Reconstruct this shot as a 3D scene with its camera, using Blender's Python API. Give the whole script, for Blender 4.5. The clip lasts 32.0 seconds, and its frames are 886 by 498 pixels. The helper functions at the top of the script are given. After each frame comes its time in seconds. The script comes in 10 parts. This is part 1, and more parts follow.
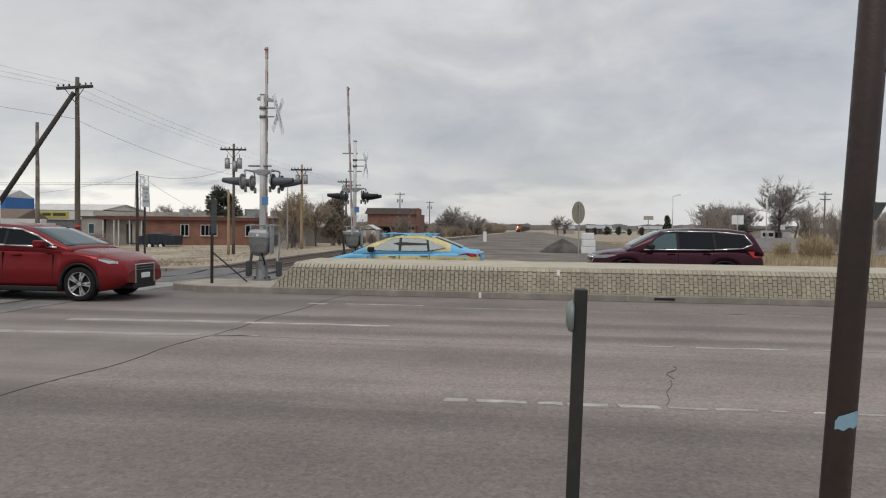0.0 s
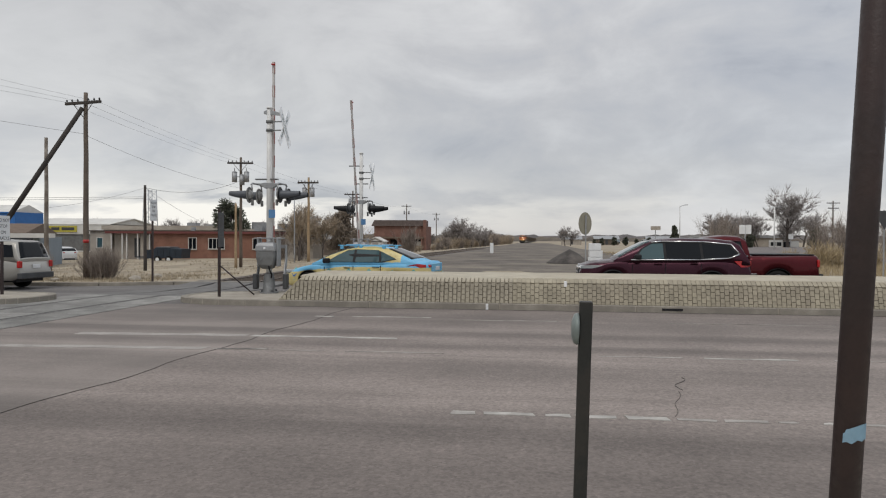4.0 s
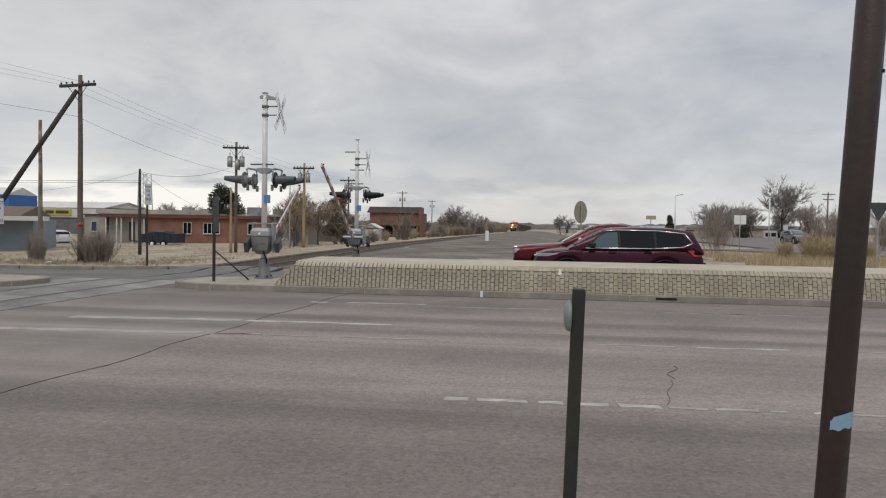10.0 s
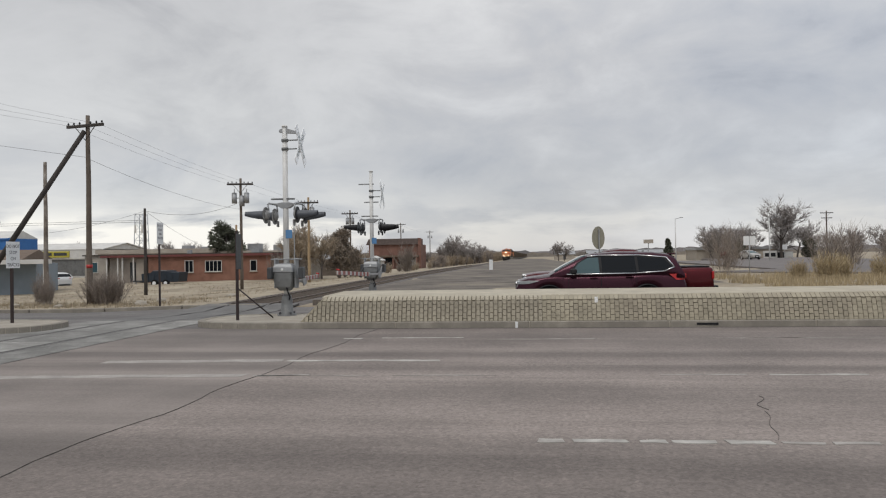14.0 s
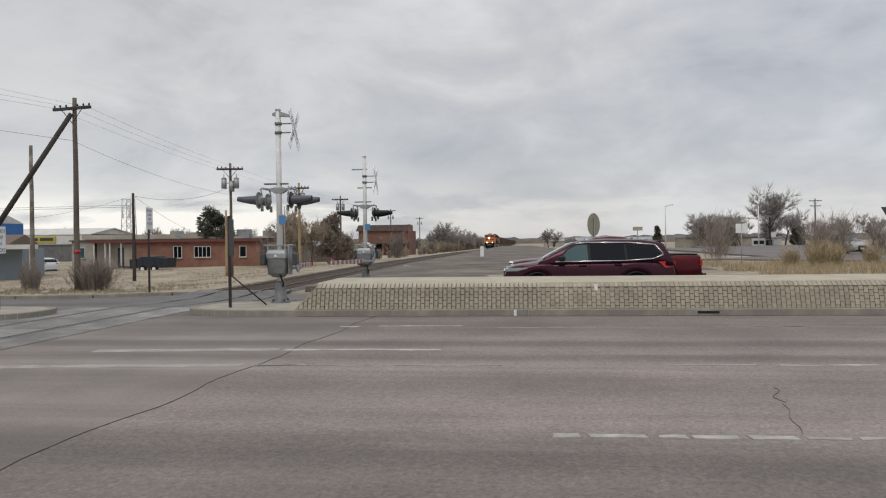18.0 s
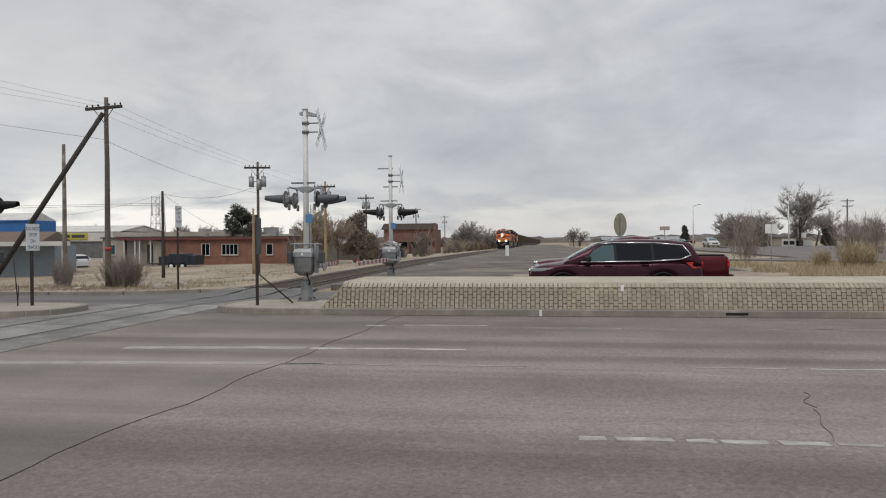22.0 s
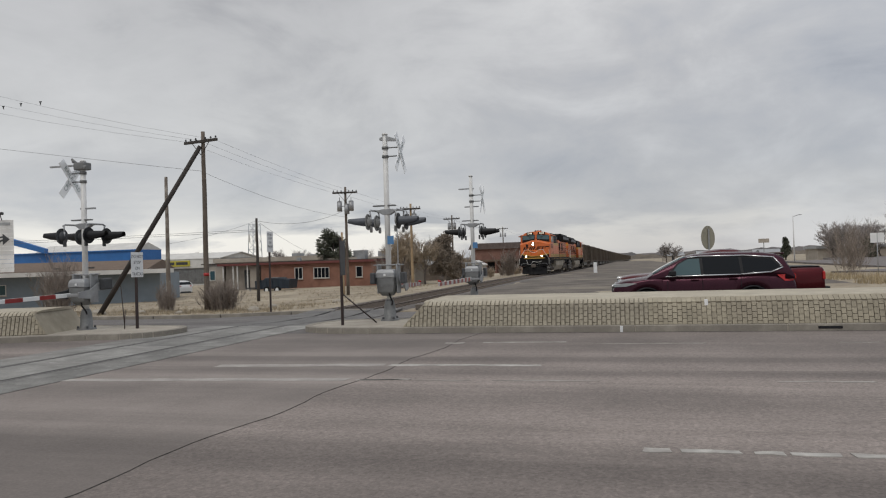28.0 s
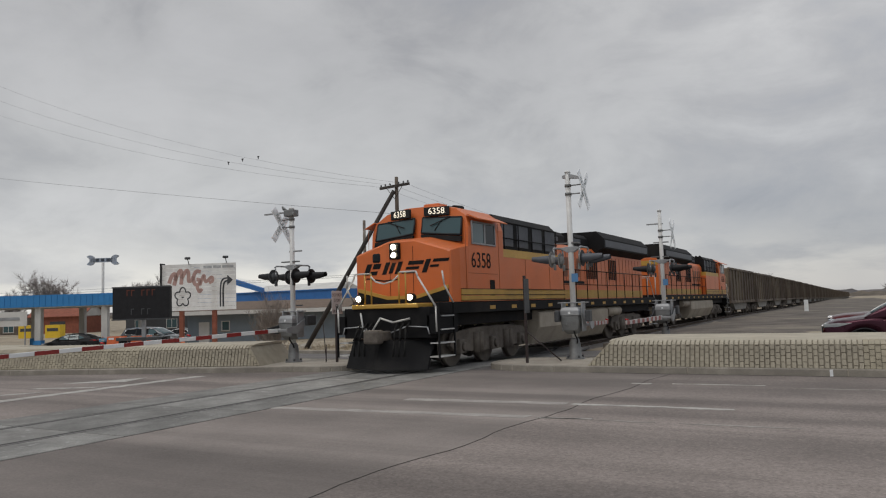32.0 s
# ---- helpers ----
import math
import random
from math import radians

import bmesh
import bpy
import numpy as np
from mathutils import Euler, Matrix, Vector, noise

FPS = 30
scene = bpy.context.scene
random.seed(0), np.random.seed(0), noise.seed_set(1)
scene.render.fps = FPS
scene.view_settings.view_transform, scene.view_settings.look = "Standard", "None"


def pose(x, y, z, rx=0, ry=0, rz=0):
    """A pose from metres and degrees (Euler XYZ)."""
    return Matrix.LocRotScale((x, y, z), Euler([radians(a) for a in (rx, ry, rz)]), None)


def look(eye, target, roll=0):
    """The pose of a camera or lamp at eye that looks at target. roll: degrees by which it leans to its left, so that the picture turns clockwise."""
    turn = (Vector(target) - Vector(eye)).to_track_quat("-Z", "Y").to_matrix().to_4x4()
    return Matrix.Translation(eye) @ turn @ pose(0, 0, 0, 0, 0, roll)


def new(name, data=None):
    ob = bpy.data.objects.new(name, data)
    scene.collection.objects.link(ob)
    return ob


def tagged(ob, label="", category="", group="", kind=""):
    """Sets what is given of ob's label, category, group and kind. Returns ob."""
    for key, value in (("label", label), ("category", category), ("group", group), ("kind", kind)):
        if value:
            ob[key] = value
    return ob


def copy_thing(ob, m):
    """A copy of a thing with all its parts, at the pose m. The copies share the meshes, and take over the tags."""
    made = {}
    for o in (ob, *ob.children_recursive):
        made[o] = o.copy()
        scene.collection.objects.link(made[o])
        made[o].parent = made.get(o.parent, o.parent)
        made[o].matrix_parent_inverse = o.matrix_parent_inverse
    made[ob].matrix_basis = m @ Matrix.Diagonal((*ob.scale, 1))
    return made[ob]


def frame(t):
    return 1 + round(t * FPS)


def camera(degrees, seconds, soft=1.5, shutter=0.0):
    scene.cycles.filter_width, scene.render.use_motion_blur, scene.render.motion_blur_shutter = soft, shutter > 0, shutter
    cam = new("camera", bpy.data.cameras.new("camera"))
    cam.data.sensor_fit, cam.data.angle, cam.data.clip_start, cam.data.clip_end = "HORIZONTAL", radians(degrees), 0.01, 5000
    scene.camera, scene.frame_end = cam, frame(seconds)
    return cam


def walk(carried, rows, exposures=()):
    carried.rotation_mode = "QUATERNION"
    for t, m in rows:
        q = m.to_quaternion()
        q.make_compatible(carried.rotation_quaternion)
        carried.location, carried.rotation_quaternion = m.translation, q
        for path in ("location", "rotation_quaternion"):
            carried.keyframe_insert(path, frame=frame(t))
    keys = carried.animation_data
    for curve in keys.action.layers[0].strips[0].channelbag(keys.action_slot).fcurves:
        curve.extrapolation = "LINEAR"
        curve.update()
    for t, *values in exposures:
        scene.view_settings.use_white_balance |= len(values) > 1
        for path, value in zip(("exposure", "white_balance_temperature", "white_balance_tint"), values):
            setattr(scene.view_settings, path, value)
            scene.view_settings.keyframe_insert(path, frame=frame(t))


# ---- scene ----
cam = camera(61.9, 32.0, soft=1.15)
PATH = [
    (0, (0.415, 1.763, 1.63), (0.178, 3.748, 1.569), 0.7),
    (0.5, (0.426, 1.773, 1.631), (0.213, 3.761, 1.576), 0.9),
    (1, (0.431, 1.777, 1.636), (0.287, 3.772, 1.588), 0.7),
    (1.5, (0.442, 1.781, 1.635), (0.329, 3.777, 1.602), 0.6),
    (2, (0.432, 1.77, 1.633), (0.274, 3.763, 1.614), 0.5),
    (2.5, (0.419, 1.757, 1.636), (0.167, 3.741, 1.613), 0.4),
    (3, (0.418, 1.763, 1.634), (0.156, 3.746, 1.618), 0.5),
    (3.5, (0.425, 1.765, 1.635), (0.169, 3.749, 1.613), 0.4),
    (5.5, (0.408, 1.762, 1.633), (0.145, 3.744, 1.588), -0.0),
    (6, (0.411, 1.771, 1.632), (0.153, 3.754, 1.583), 0.1),
    (6.5, (0.424, 1.777, 1.629), (0.197, 3.763, 1.575), 0.3),
    (7, (0.427, 1.78, 1.628), (0.244, 3.77, 1.565), 0.5),
    (7.5, (0.43, 1.772, 1.629), (0.23, 3.761, 1.569), 0.6),
    (8, (0.434, 1.777, 1.628), (0.214, 3.764, 1.562), 0.2),
    (8.5, (0.43, 1.779, 1.626), (0.183, 3.762, 1.556), -0.3),
    (9, (0.431, 1.767, 1.627), (0.193, 3.752, 1.56), 0.3),
    (9.5, (0.432, 1.767, 1.63), (0.199, 3.753, 1.567), 0.5),
    (10, (0.427, 1.761, 1.631), (0.184, 3.745, 1.567), 0.9),
    (10.5, (0.396, 1.729, 1.633), (0.135, 3.711, 1.583), 1.4),
    (11, (0.345, 1.694, 1.636), (0.081, 3.677, 1.622), 2.0),
    (11.5, (0.245, 1.645, 1.631), (-0.047, 3.624, 1.618), 2.0),
    (12, (0.145, 1.727, 1.62), (-0.144, 3.706, 1.598), 1.5),
    (12.5, (0.027, 1.917, 1.627), (-0.221, 3.902, 1.636), -0.2),
    (13, (-0.088, 1.955, 1.638), (-0.336, 3.94, 1.625), 0.4),
    (13.5, (-0.3, 1.978, 1.646), (-0.57, 3.96, 1.671), -0.6),
    (14, (-0.423, 2.087, 1.634), (-0.655, 4.074, 1.652), -0.9),
    (14.5, (-0.47, 2.273, 1.644), (-0.669, 4.263, 1.623), -0.6),
    (15, (-0.577, 2.314, 1.637), (-0.768, 4.305, 1.606), -0.6),
    (15.5, (-0.644, 2.324, 1.651), (-0.829, 4.315, 1.619), -1.2),
    (17.5, (-0.647, 2.353, 1.649), (-0.849, 4.343, 1.634), -1.1),
    (18, (-0.646, 2.367, 1.64), (-0.849, 4.356, 1.621), -0.7),
    (18.5, (-0.644, 2.356, 1.643), (-0.847, 4.345, 1.595), -0.2),
    (19, (-0.647, 2.326, 1.651), (-0.871, 4.313, 1.603), -0.0),
    (19.5, (-0.651, 2.341, 1.652), (-0.903, 4.324, 1.624), 0.0),
    (20, (-0.649, 2.383, 1.639), (-0.918, 4.364, 1.618), -0.3),
    (20.5, (-0.653, 2.357, 1.649), (-0.926, 4.337, 1.61), -0.5),
    (21, (-0.664, 2.347, 1.651), (-0.928, 4.329, 1.608), 0.2),
    (21.5, (-0.662, 2.355, 1.651), (-0.914, 4.338, 1.617), 0.5),
    (22, (-0.658, 2.358, 1.661), (-0.928, 4.339, 1.639), -0.4),
    (22.5, (-0.663, 2.359, 1.658), (-0.974, 4.335, 1.665), -1.6),
    (23, (-0.646, 2.359, 1.663), (-0.928, 4.339, 1.705), -2.0),
    (23.5, (-0.642, 2.374, 1.66), (-0.887, 4.358, 1.705), -2.0),
    (24, (-0.652, 2.371, 1.653), (-0.883, 4.357, 1.679), -1.6),
    (24.5, (-0.656, 2.347, 1.656), (-0.903, 4.332, 1.656), -1.1),
    (26.5, (-0.652, 2.342, 1.663), (-0.948, 4.319, 1.711), -1.0),
    (27, (-0.578, 2.349, 1.663), (-0.901, 4.322, 1.733), -1.0),
    (27.5, (-0.457, 2.328, 1.658), (-0.877, 4.283, 1.719), -1.3),
    (28, (-0.378, 2.181, 1.628), (-0.882, 4.116, 1.664), -1.8),
    (28.5, (-0.309, 2.004, 1.663), (-0.798, 3.944, 1.667), -0.9),
    (29, (-0.219, 2.003, 1.66), (-0.774, 3.923, 1.715), -0.1),
    (29.5, (-0.174, 2.059, 1.665), (-0.848, 3.94, 1.745), -0.9),
    (30, (-0.16, 2.025, 1.667), (-0.945, 3.862, 1.757), -1.6),
    (30.5, (-0.163, 2.002, 1.67), (-0.987, 3.821, 1.787), -1.8),
    (31, (-0.153, 1.976, 1.665), (-0.969, 3.797, 1.8), -1.8),
    (31.5, (-0.164, 2.074, 1.64), (-1.017, 3.878, 1.775), -2.0),
    (32, (-0.188, 2.093, 1.622), (-1.158, 3.835, 1.776), -1.8),
]
walk(cam, [(t, look(eye, target, roll)) for t, eye, target, roll in PATH],
     exposures=[(0.0, -0.03), (9.0, -0.03), (12.0, 0.0), (21.0, 0.0), (23.0, -0.1), (27.0, -0.12), (29.0, -0.2), (32.0, -0.3)])

# ---- world and light ----
def build_world():
    world = bpy.data.worlds.new("overcast_sky")
    scene.world = world
    world.use_nodes = True
    nt = world.node_tree
    nt.nodes.clear()
    N, L = nt.nodes.new, nt.links.new

    def math_node(op, a, b=None):
        n = N("ShaderNodeMath")
        n.operation = op
        for i, v in enumerate((a, b)):
            if v is None:
                continue
            if isinstance(v, (int, float)):
                n.inputs[i].default_value = v
            else:
                L(v, n.inputs[i])
        return n.outputs[0]

    def ramp(fac, stops):
        n = N("ShaderNodeValToRGB")
        els = n.color_ramp.elements
        while len(els) < len(stops):
            els.new(0.5)
        for e, (p, c) in zip(els, stops):
            e.position, e.color = p, (*c, 1)
        L(fac, n.inputs[0])
        return n.outputs[0]

    def mix(kind, fac, a, b):
        n = N("ShaderNodeMix")
        n.data_type, n.blend_type = "RGBA", kind
        if isinstance(fac, (int, float)):
            n.inputs[0].default_value = fac
        else:
            L(fac, n.inputs[0])
        for i, v in ((6, a), (7, b)):
            if isinstance(v, tuple):
                n.inputs[i].default_value = (*v, 1)
            else:
                L(v, n.inputs[i])
        return n.outputs[2]

    geo = N("ShaderNodeTexCoord")
    sep = N("ShaderNodeSeparateXYZ")
    L(geo.outputs["Generated"], sep.inputs[0])
    x, y, z = sep.outputs
    zc = math_node("MAXIMUM", z, 0.0)

    def noise_tex(scale, detail, rough, offset, stretch=(1, 1, 1), dist=0.0):
        m = N("ShaderNodeMapping")
        m.inputs["Location"].default_value = offset
        m.inputs["Scale"].default_value = stretch
        L(geo.outputs["Generated"], m.inputs[0])
        n = N("ShaderNodeTexNoise")
        n.inputs["Scale"].default_value = scale
        n.inputs["Detail"].default_value = detail
        n.inputs["Roughness"].default_value = rough
        n.inputs["Distortion"].default_value = dist
        L(m.outputs[0], n.inputs["Vector"])
        return n.outputs[0]

    big = noise_tex(1.5, 5, 0.5, (3.7, 1.9, 0.4), (1.0, 1.0, 2.3), 0.3)
    fine = noise_tex(4.6, 8, 0.6, (1.2, 7.3, 2.0), (1.0, 1.0, 2.1), 0.5)
    small = noise_tex(11.0, 6, 0.6, (6.2, 2.3, 1.0), (1.0, 1.0, 1.8), 0.4)
    blend = math_node("ADD", math_node("MULTIPLY", big, 0.58), math_node("MULTIPLY", fine, 0.32))
    blend = math_node("ADD", blend, math_node("MULTIPLY", small, 0.10))
    # the cover is thinner and bluer towards the east
    east = math_node("MULTIPLY", math_node("ADD", x, -0.05), 0.03)
    blend = math_node("SUBTRACT", blend, math_node("MAXIMUM", east, -0.03))
    clouds = ramp(blend, [(0.395, (0.35, 0.362, 0.39)), (0.455, (0.455, 0.462, 0.48)), (0.515, (0.525, 0.523, 0.525)), (0.575, (0.62, 0.617, 0.612)), (0.66, (0.69, 0.685, 0.68))])
    tint = mix("MULTIPLY", ramp(x, [(0.02, (0, 0, 0)), (0.5, (1, 1, 1))]), clouds, (0.99, 1.02, 1.06))
    clouds = tint
    # thin bright breaks low over the horizon
    flat = N("ShaderNodeMapping")
    flat.inputs["Scale"].default_value = (4.5, 4.5, 19.0)
    flat.inputs["Location"].default_value = (2.3, 0.7, 0.35)
    L(geo.outputs["Generated"], flat.inputs[0])
    puff = N("ShaderNodeTexNoise")
    puff.inputs["Scale"].default_value, puff.inputs["Detail"].default_value = 1.0, 7.0
    puff.inputs["Roughness"].default_value, puff.inputs["Distortion"].default_value = 0.55, 0.25
    L(flat.outputs[0], puff.inputs["Vector"])
    band = ramp(z, [(0.0, (0.4, 0.4, 0.4)), (0.012, (1.0, 1.0, 1.0)), (0.045, (1.0, 1.0, 1.0)), (0.068, (0.35, 0.35, 0.35)), (0.12, (0.0, 0.0, 0.0))])
    gaps = math_node("MULTIPLY", ramp(puff.outputs[0], [(0.41, (0, 0, 0)), (0.54, (1, 1, 1))]), band)
    wide = math_node("ADD", math_node("MULTIPLY", x, 0.5), 0.5)
    gaps = math_node("MULTIPLY", gaps, ramp(wide, [(0.38, (1, 1, 1)), (0.5, (0.5, 0.5, 0.5)), (0.69, (0.45, 0.45, 0.45))]))
    clouds = mix("MIX", gaps, clouds, (0.77, 0.75, 0.70))
    west = ramp(z, [(0.0, (1.24, 1.24, 1.26)), (0.07, (1.2, 1.2, 1.21)), (0.12, (1.08, 1.08, 1.09)), (0.18, (0.95, 0.95, 0.95)), (0.34, (0.76, 0.76, 0.77)), (0.6, (0.90, 0.90, 0.90))])
    east = ramp(z, [(0.0, (1.06, 1.05, 1.06)), (0.05, (1.03, 1.03, 1.05)), (0.12, (0.93, 0.94, 0.97)), (0.25, (0.98, 0.98, 0.99)), (0.42, (1.08, 1.08, 1.08))])
    side = math_node("ADD", math_node("MULTIPLY", x, 0.5), 0.5)
    low = mix("MIX", ramp(side, [(0.32, (0, 0, 0)), (0.47, (1, 1, 1))]), west, east)
    clouds = mix("MULTIPLY", 1.0, clouds, low)
    # overcast skies are about three times as bright overhead as at the horizon
    lift = math_node("ADD", math_node("MULTIPLY", math_node("POWER", zc, 1.5), 0.75), 0.97)
    up = N("ShaderNodeVectorMath")
    up.operation = "SCALE"
    L(clouds, up.inputs[0])
    L(lift, up.inputs[3])
    sky = N("ShaderNodeTexSky")
    sky.sky_type, sky.sun_disc = "NISHITA", False
    sky.sun_elevation, sky.sun_rotation = radians(38), radians(150)
    veil = mix("ADD", 0.01, up.outputs[0], sky.outputs[0])
    ground = ramp(z, [(0.0, (0, 0, 0)), (0.001, (1, 1, 1))])
    final = mix("MIX", ground, (0.20, 0.18, 0.16), veil)
    bg = N("ShaderNodeBackground")
    L(final, bg.inputs[0])
    bg.inputs[1].default_value = 1.0
    out = N("ShaderNodeOutputWorld")
    L(bg.outputs[0], out.inputs[0])


build_world()
sun_data = bpy.data.lights.new("sun", "SUN")
sun_data.energy, sun_data.angle, sun_data.color = 0.95, radians(28), (1.0, 0.96, 0.9)
sun = new("sun", sun_data)
sun.matrix_world = look((0, -20, 60), (12, 20, 0))


# ---- materials ----
def material(name, color, rough=0.6, metal=0.0, vary=0.12, scale=6.0, bump=0.1, fine=60.0, second=None, spot=None, coat=0.0, island=0.0, objvar=0.0):
    """Procedural surface: base colour with broad stains and fine grain, and a fine relief. second: a stain colour."""
    m = bpy.data.materials.new(name)
    m.use_nodes = True
    nt = m.node_tree
    N, L = nt.nodes.new, nt.links.new
    b = nt.nodes["Principled BSDF"]
    b.inputs["Roughness"].default_value, b.inputs["Metallic"].default_value = rough, metal
    b.inputs["Coat Weight"].default_value = coat
    b.inputs["Coat Roughness"].default_value = 0.08
    tc = N("ShaderNodeTexCoord")

    def tex(s, detail=5.0, rgh=0.6):
        n = N("ShaderNodeTexNoise")
        n.inputs["Scale"].default_value, n.inputs["Detail"].default_value, n.inputs["Roughness"].default_value = s, detail, rgh
        L(tc.outputs["Object"], n.inputs["Vector"])
        return n.outputs[0]

    def mixc(fac, a, c, kind="MIX"):
        n = N("ShaderNodeMix")
        n.data_type, n.blend_type = "RGBA", kind
        if isinstance(fac, float):
            n.inputs[0].default_value = fac
        else:
            L(fac, n.inputs[0])
        for i, v in ((6, a), (7, c)):
            if isinstance(v, tuple):
                n.inputs[i].default_value = (*v[:3], 1)
            else:
                L(v, n.inputs[i])
        return n.outputs[2]

    def ramp(fac, p0, p1, c0=0.0, c1=1.0):
        n = N("ShaderNodeMapRange")
        L(fac, n.inputs[0])
        for i, v in zip((1, 2, 3, 4), (p0, p1, c0, c1)):
            n.inputs[i].default_value = v
        return n.outputs[0]

    broad, grain = tex(scale), tex(fine, 3.0)
    dark = tuple(c * (1 - vary * 1.5) for c in color)
    light = tuple(min(1.0, c * (1 + vary)) for c in color)
    col = mixc(ramp(broad, 0.3, 0.7), dark, light)
    col = mixc(ramp(grain, 0.35, 0.65, 0.0, vary * 1.4), col, tuple(c * 0.55 for c in color))
    if second:
        col = mixc(ramp(tex(scale * 0.37, 6.0, 0.65), 0.48, 0.66), col, second)
    if spot:
        col = mixc(ramp(tex(scale * 2.7, 4.0, 0.7), 0.6, 0.7), col, spot)
    if island or objvar:
        info = N("ShaderNodeObjectInfo") if objvar else N("ShaderNodeNewGeometry")
        rnd = info.outputs["Random"] if objvar else info.outputs["Random Per Island"]
        v = max(island, objvar)
        hsv = N("ShaderNodeHueSaturation")
        L(ramp(rnd, 0.0, 1.0, 1 - v, 1 + v), hsv.inputs["Value"])
        L(col, hsv.inputs["Color"])
        col = hsv.outputs[0]
    L(col, b.inputs["Base Color"])
    L(ramp(grain, 0.3, 0.7, max(0.02, rough - 0.08), min(1.0, rough + 0.08)), b.inputs["Roughness"])
    if bump:
        bn = N("ShaderNodeBump")
        bn.inputs["Strength"].default_value, bn.inputs["Distance"].default_value = bump, 0.01
        L(grain, bn.inputs["Height"])
        L(bn.outputs[0], b.inputs["Normal"])
    return m


def glass_mat(name, tint=(0.008, 0.010, 0.013), rough=0.03):
    """Tinted vehicle or window glass, seen from outside as a dark glossy pane."""
    m = bpy.data.materials.new(name)
    m.use_nodes = True
    b = m.node_tree.nodes["Principled BSDF"]
    b.inputs["Base Color"].default_value = (*tint, 1)
    b.inputs["Roughness"].default_value = rough
    b.inputs["IOR"].default_value = 1.5
    b.inputs["Specular IOR Level"].default_value = 0.2
    return m


def glow_mat(name, color, strength):
    m = bpy.data.materials.new(name)
    m.use_nodes = True
    b = m.node_tree.nodes["Principled BSDF"]
    b.inputs["Base Color"].default_value = (*color, 1)
    b.inputs["Emission Color"].default_value = (*color, 1)
    b.inputs["Emission Strength"].default_value = strength
    return m


def road_mat(name, base, streaks=0.16, chips=0.2):
    """Worn asphalt: speckled stone grain, long wheel-track streaks along the street, patches."""
    m = material(name, base, 0.9, 0, 0.14, 0.5, 0.35, 38.0)
    nt = m.node_tree
    N, L = nt.nodes.new, nt.links.new
    b = nt.nodes["Principled BSDF"]
    old = b.inputs["Base Color"].links[0].from_socket
    tc = N("ShaderNodeTexCoord")
    mp = N("ShaderNodeMapping")
    mp.inputs["Scale"].default_value = (0.03, 0.62, 1)
    L(tc.outputs["Object"], mp.inputs[0])
    n = N("ShaderNodeTexNoise")
    n.inputs["Scale"].default_value, n.inputs["Detail"].default_value = 1.7, 5.0
    n.inputs["Roughness"].default_value = 0.62
    L(mp.outputs[0], n.inputs["Vector"])
    r = N("ShaderNodeMapRange")
    L(n.outputs[0], r.inputs[0])
    for i, v in zip((1, 2, 3, 4), (0.34, 0.66, 1 - streaks, 1 + streaks)):
        r.inputs[i].default_value = v
    sp = N("ShaderNodeTexVoronoi")
    sp.inputs["Scale"].default_value = 38.0
    L(tc.outputs["Object"], sp.inputs["Vector"])
    s = N("ShaderNodeMapRange")
    L(sp.outputs["Color"], s.inputs[0])
    for i, v in zip((1, 2, 3, 4), (0.0, 1.0, 1 - chips, 1 + chips)):
        s.inputs[i].default_value = v
    # polished wheel tracks and oily lane middles run along the street
    sep = N("ShaderNodeSeparateXYZ")
    L(tc.outputs["Object"], sep.inputs[0])
    wob = N("ShaderNodeMapRange")
    L(n.outputs[0], wob.inputs[0])
    for i, v in zip((1, 2, 3, 4), (0.3, 0.7, -0.35, 0.35)):
        wob.inputs[i].default_value = v
    add = N("ShaderNodeMath")
    L(sep.outputs[1], add.inputs[0])
    L(wob.outputs[0], add.inputs[1])
    pos = N("ShaderNodeMapRange")
    L(add.outputs[0], pos.inputs[0])
    for i, v in zip((1, 2, 3, 4), (4.0, 28.0, 0.0, 1.0)):
        pos.inputs[i].default_value = v
    tone = N("ShaderNodeValToRGB")
    tone.color_ramp.interpolation = "EASE"
    lanes = ((4.0, 0.76), (6.2, 0.82), (7.7, 0.80), (8.7, 1.08), (9.6, 1.25), (10.6, 1.0), (11.6, 1.08), (12.2, 1.29), (12.8, 0.82), (13.5, 1.19), (14.1, 0.77), (15.2, 1.08), (16.2, 0.84), (18.7, 0.96), (21.5, 1.08), (24.0, 0.78), (26.0, 1.04))
    els = tone.color_ramp.elements
    while len(els) < len(lanes):
        els.new(0.5)
    for e, (yy, v) in zip(els, lanes):
        e.position, e.color = (yy - 4.0) / 24.0, (v * 0.5, v * 0.5, v * 0.5, 1)
    L(pos.outputs[0], tone.inputs[0])
    # coarse chippings, torn out here and there
    ch = N("ShaderNodeTexNoise")
    ch.inputs["Scale"].default_value, ch.inputs["Detail"].default_value, ch.inputs["Roughness"].default_value = 14.0, 6.0, 0.8
    L(tc.outputs["Object"], ch.inputs["Vector"])
    cr = N("ShaderNodeMapRange")
    L(ch.outputs[0], cr.inputs[0])
    for i, v in zip((1, 2, 3, 4), (0.3, 0.7, 2 - chips * 2.4, 2 + chips * 2.4)):
        cr.inputs[i].default_value = v
    prod = N("ShaderNodeMath")
    prod.operation = "MULTIPLY"
    L(r.outputs[0], prod.inputs[0])
    L(s.outputs[0], prod.inputs[1])
    for sock in (tone.outputs[0], cr.outputs[0]):
        nx = N("ShaderNodeMath")
        nx.operation = "MULTIPLY"
        L(prod.outputs[0], nx.inputs[0])
        L(sock, nx.inputs[1])
        prod = nx
    hsv = N("ShaderNodeHueSaturation")
    L(prod.outputs[0], hsv.inputs["Value"])
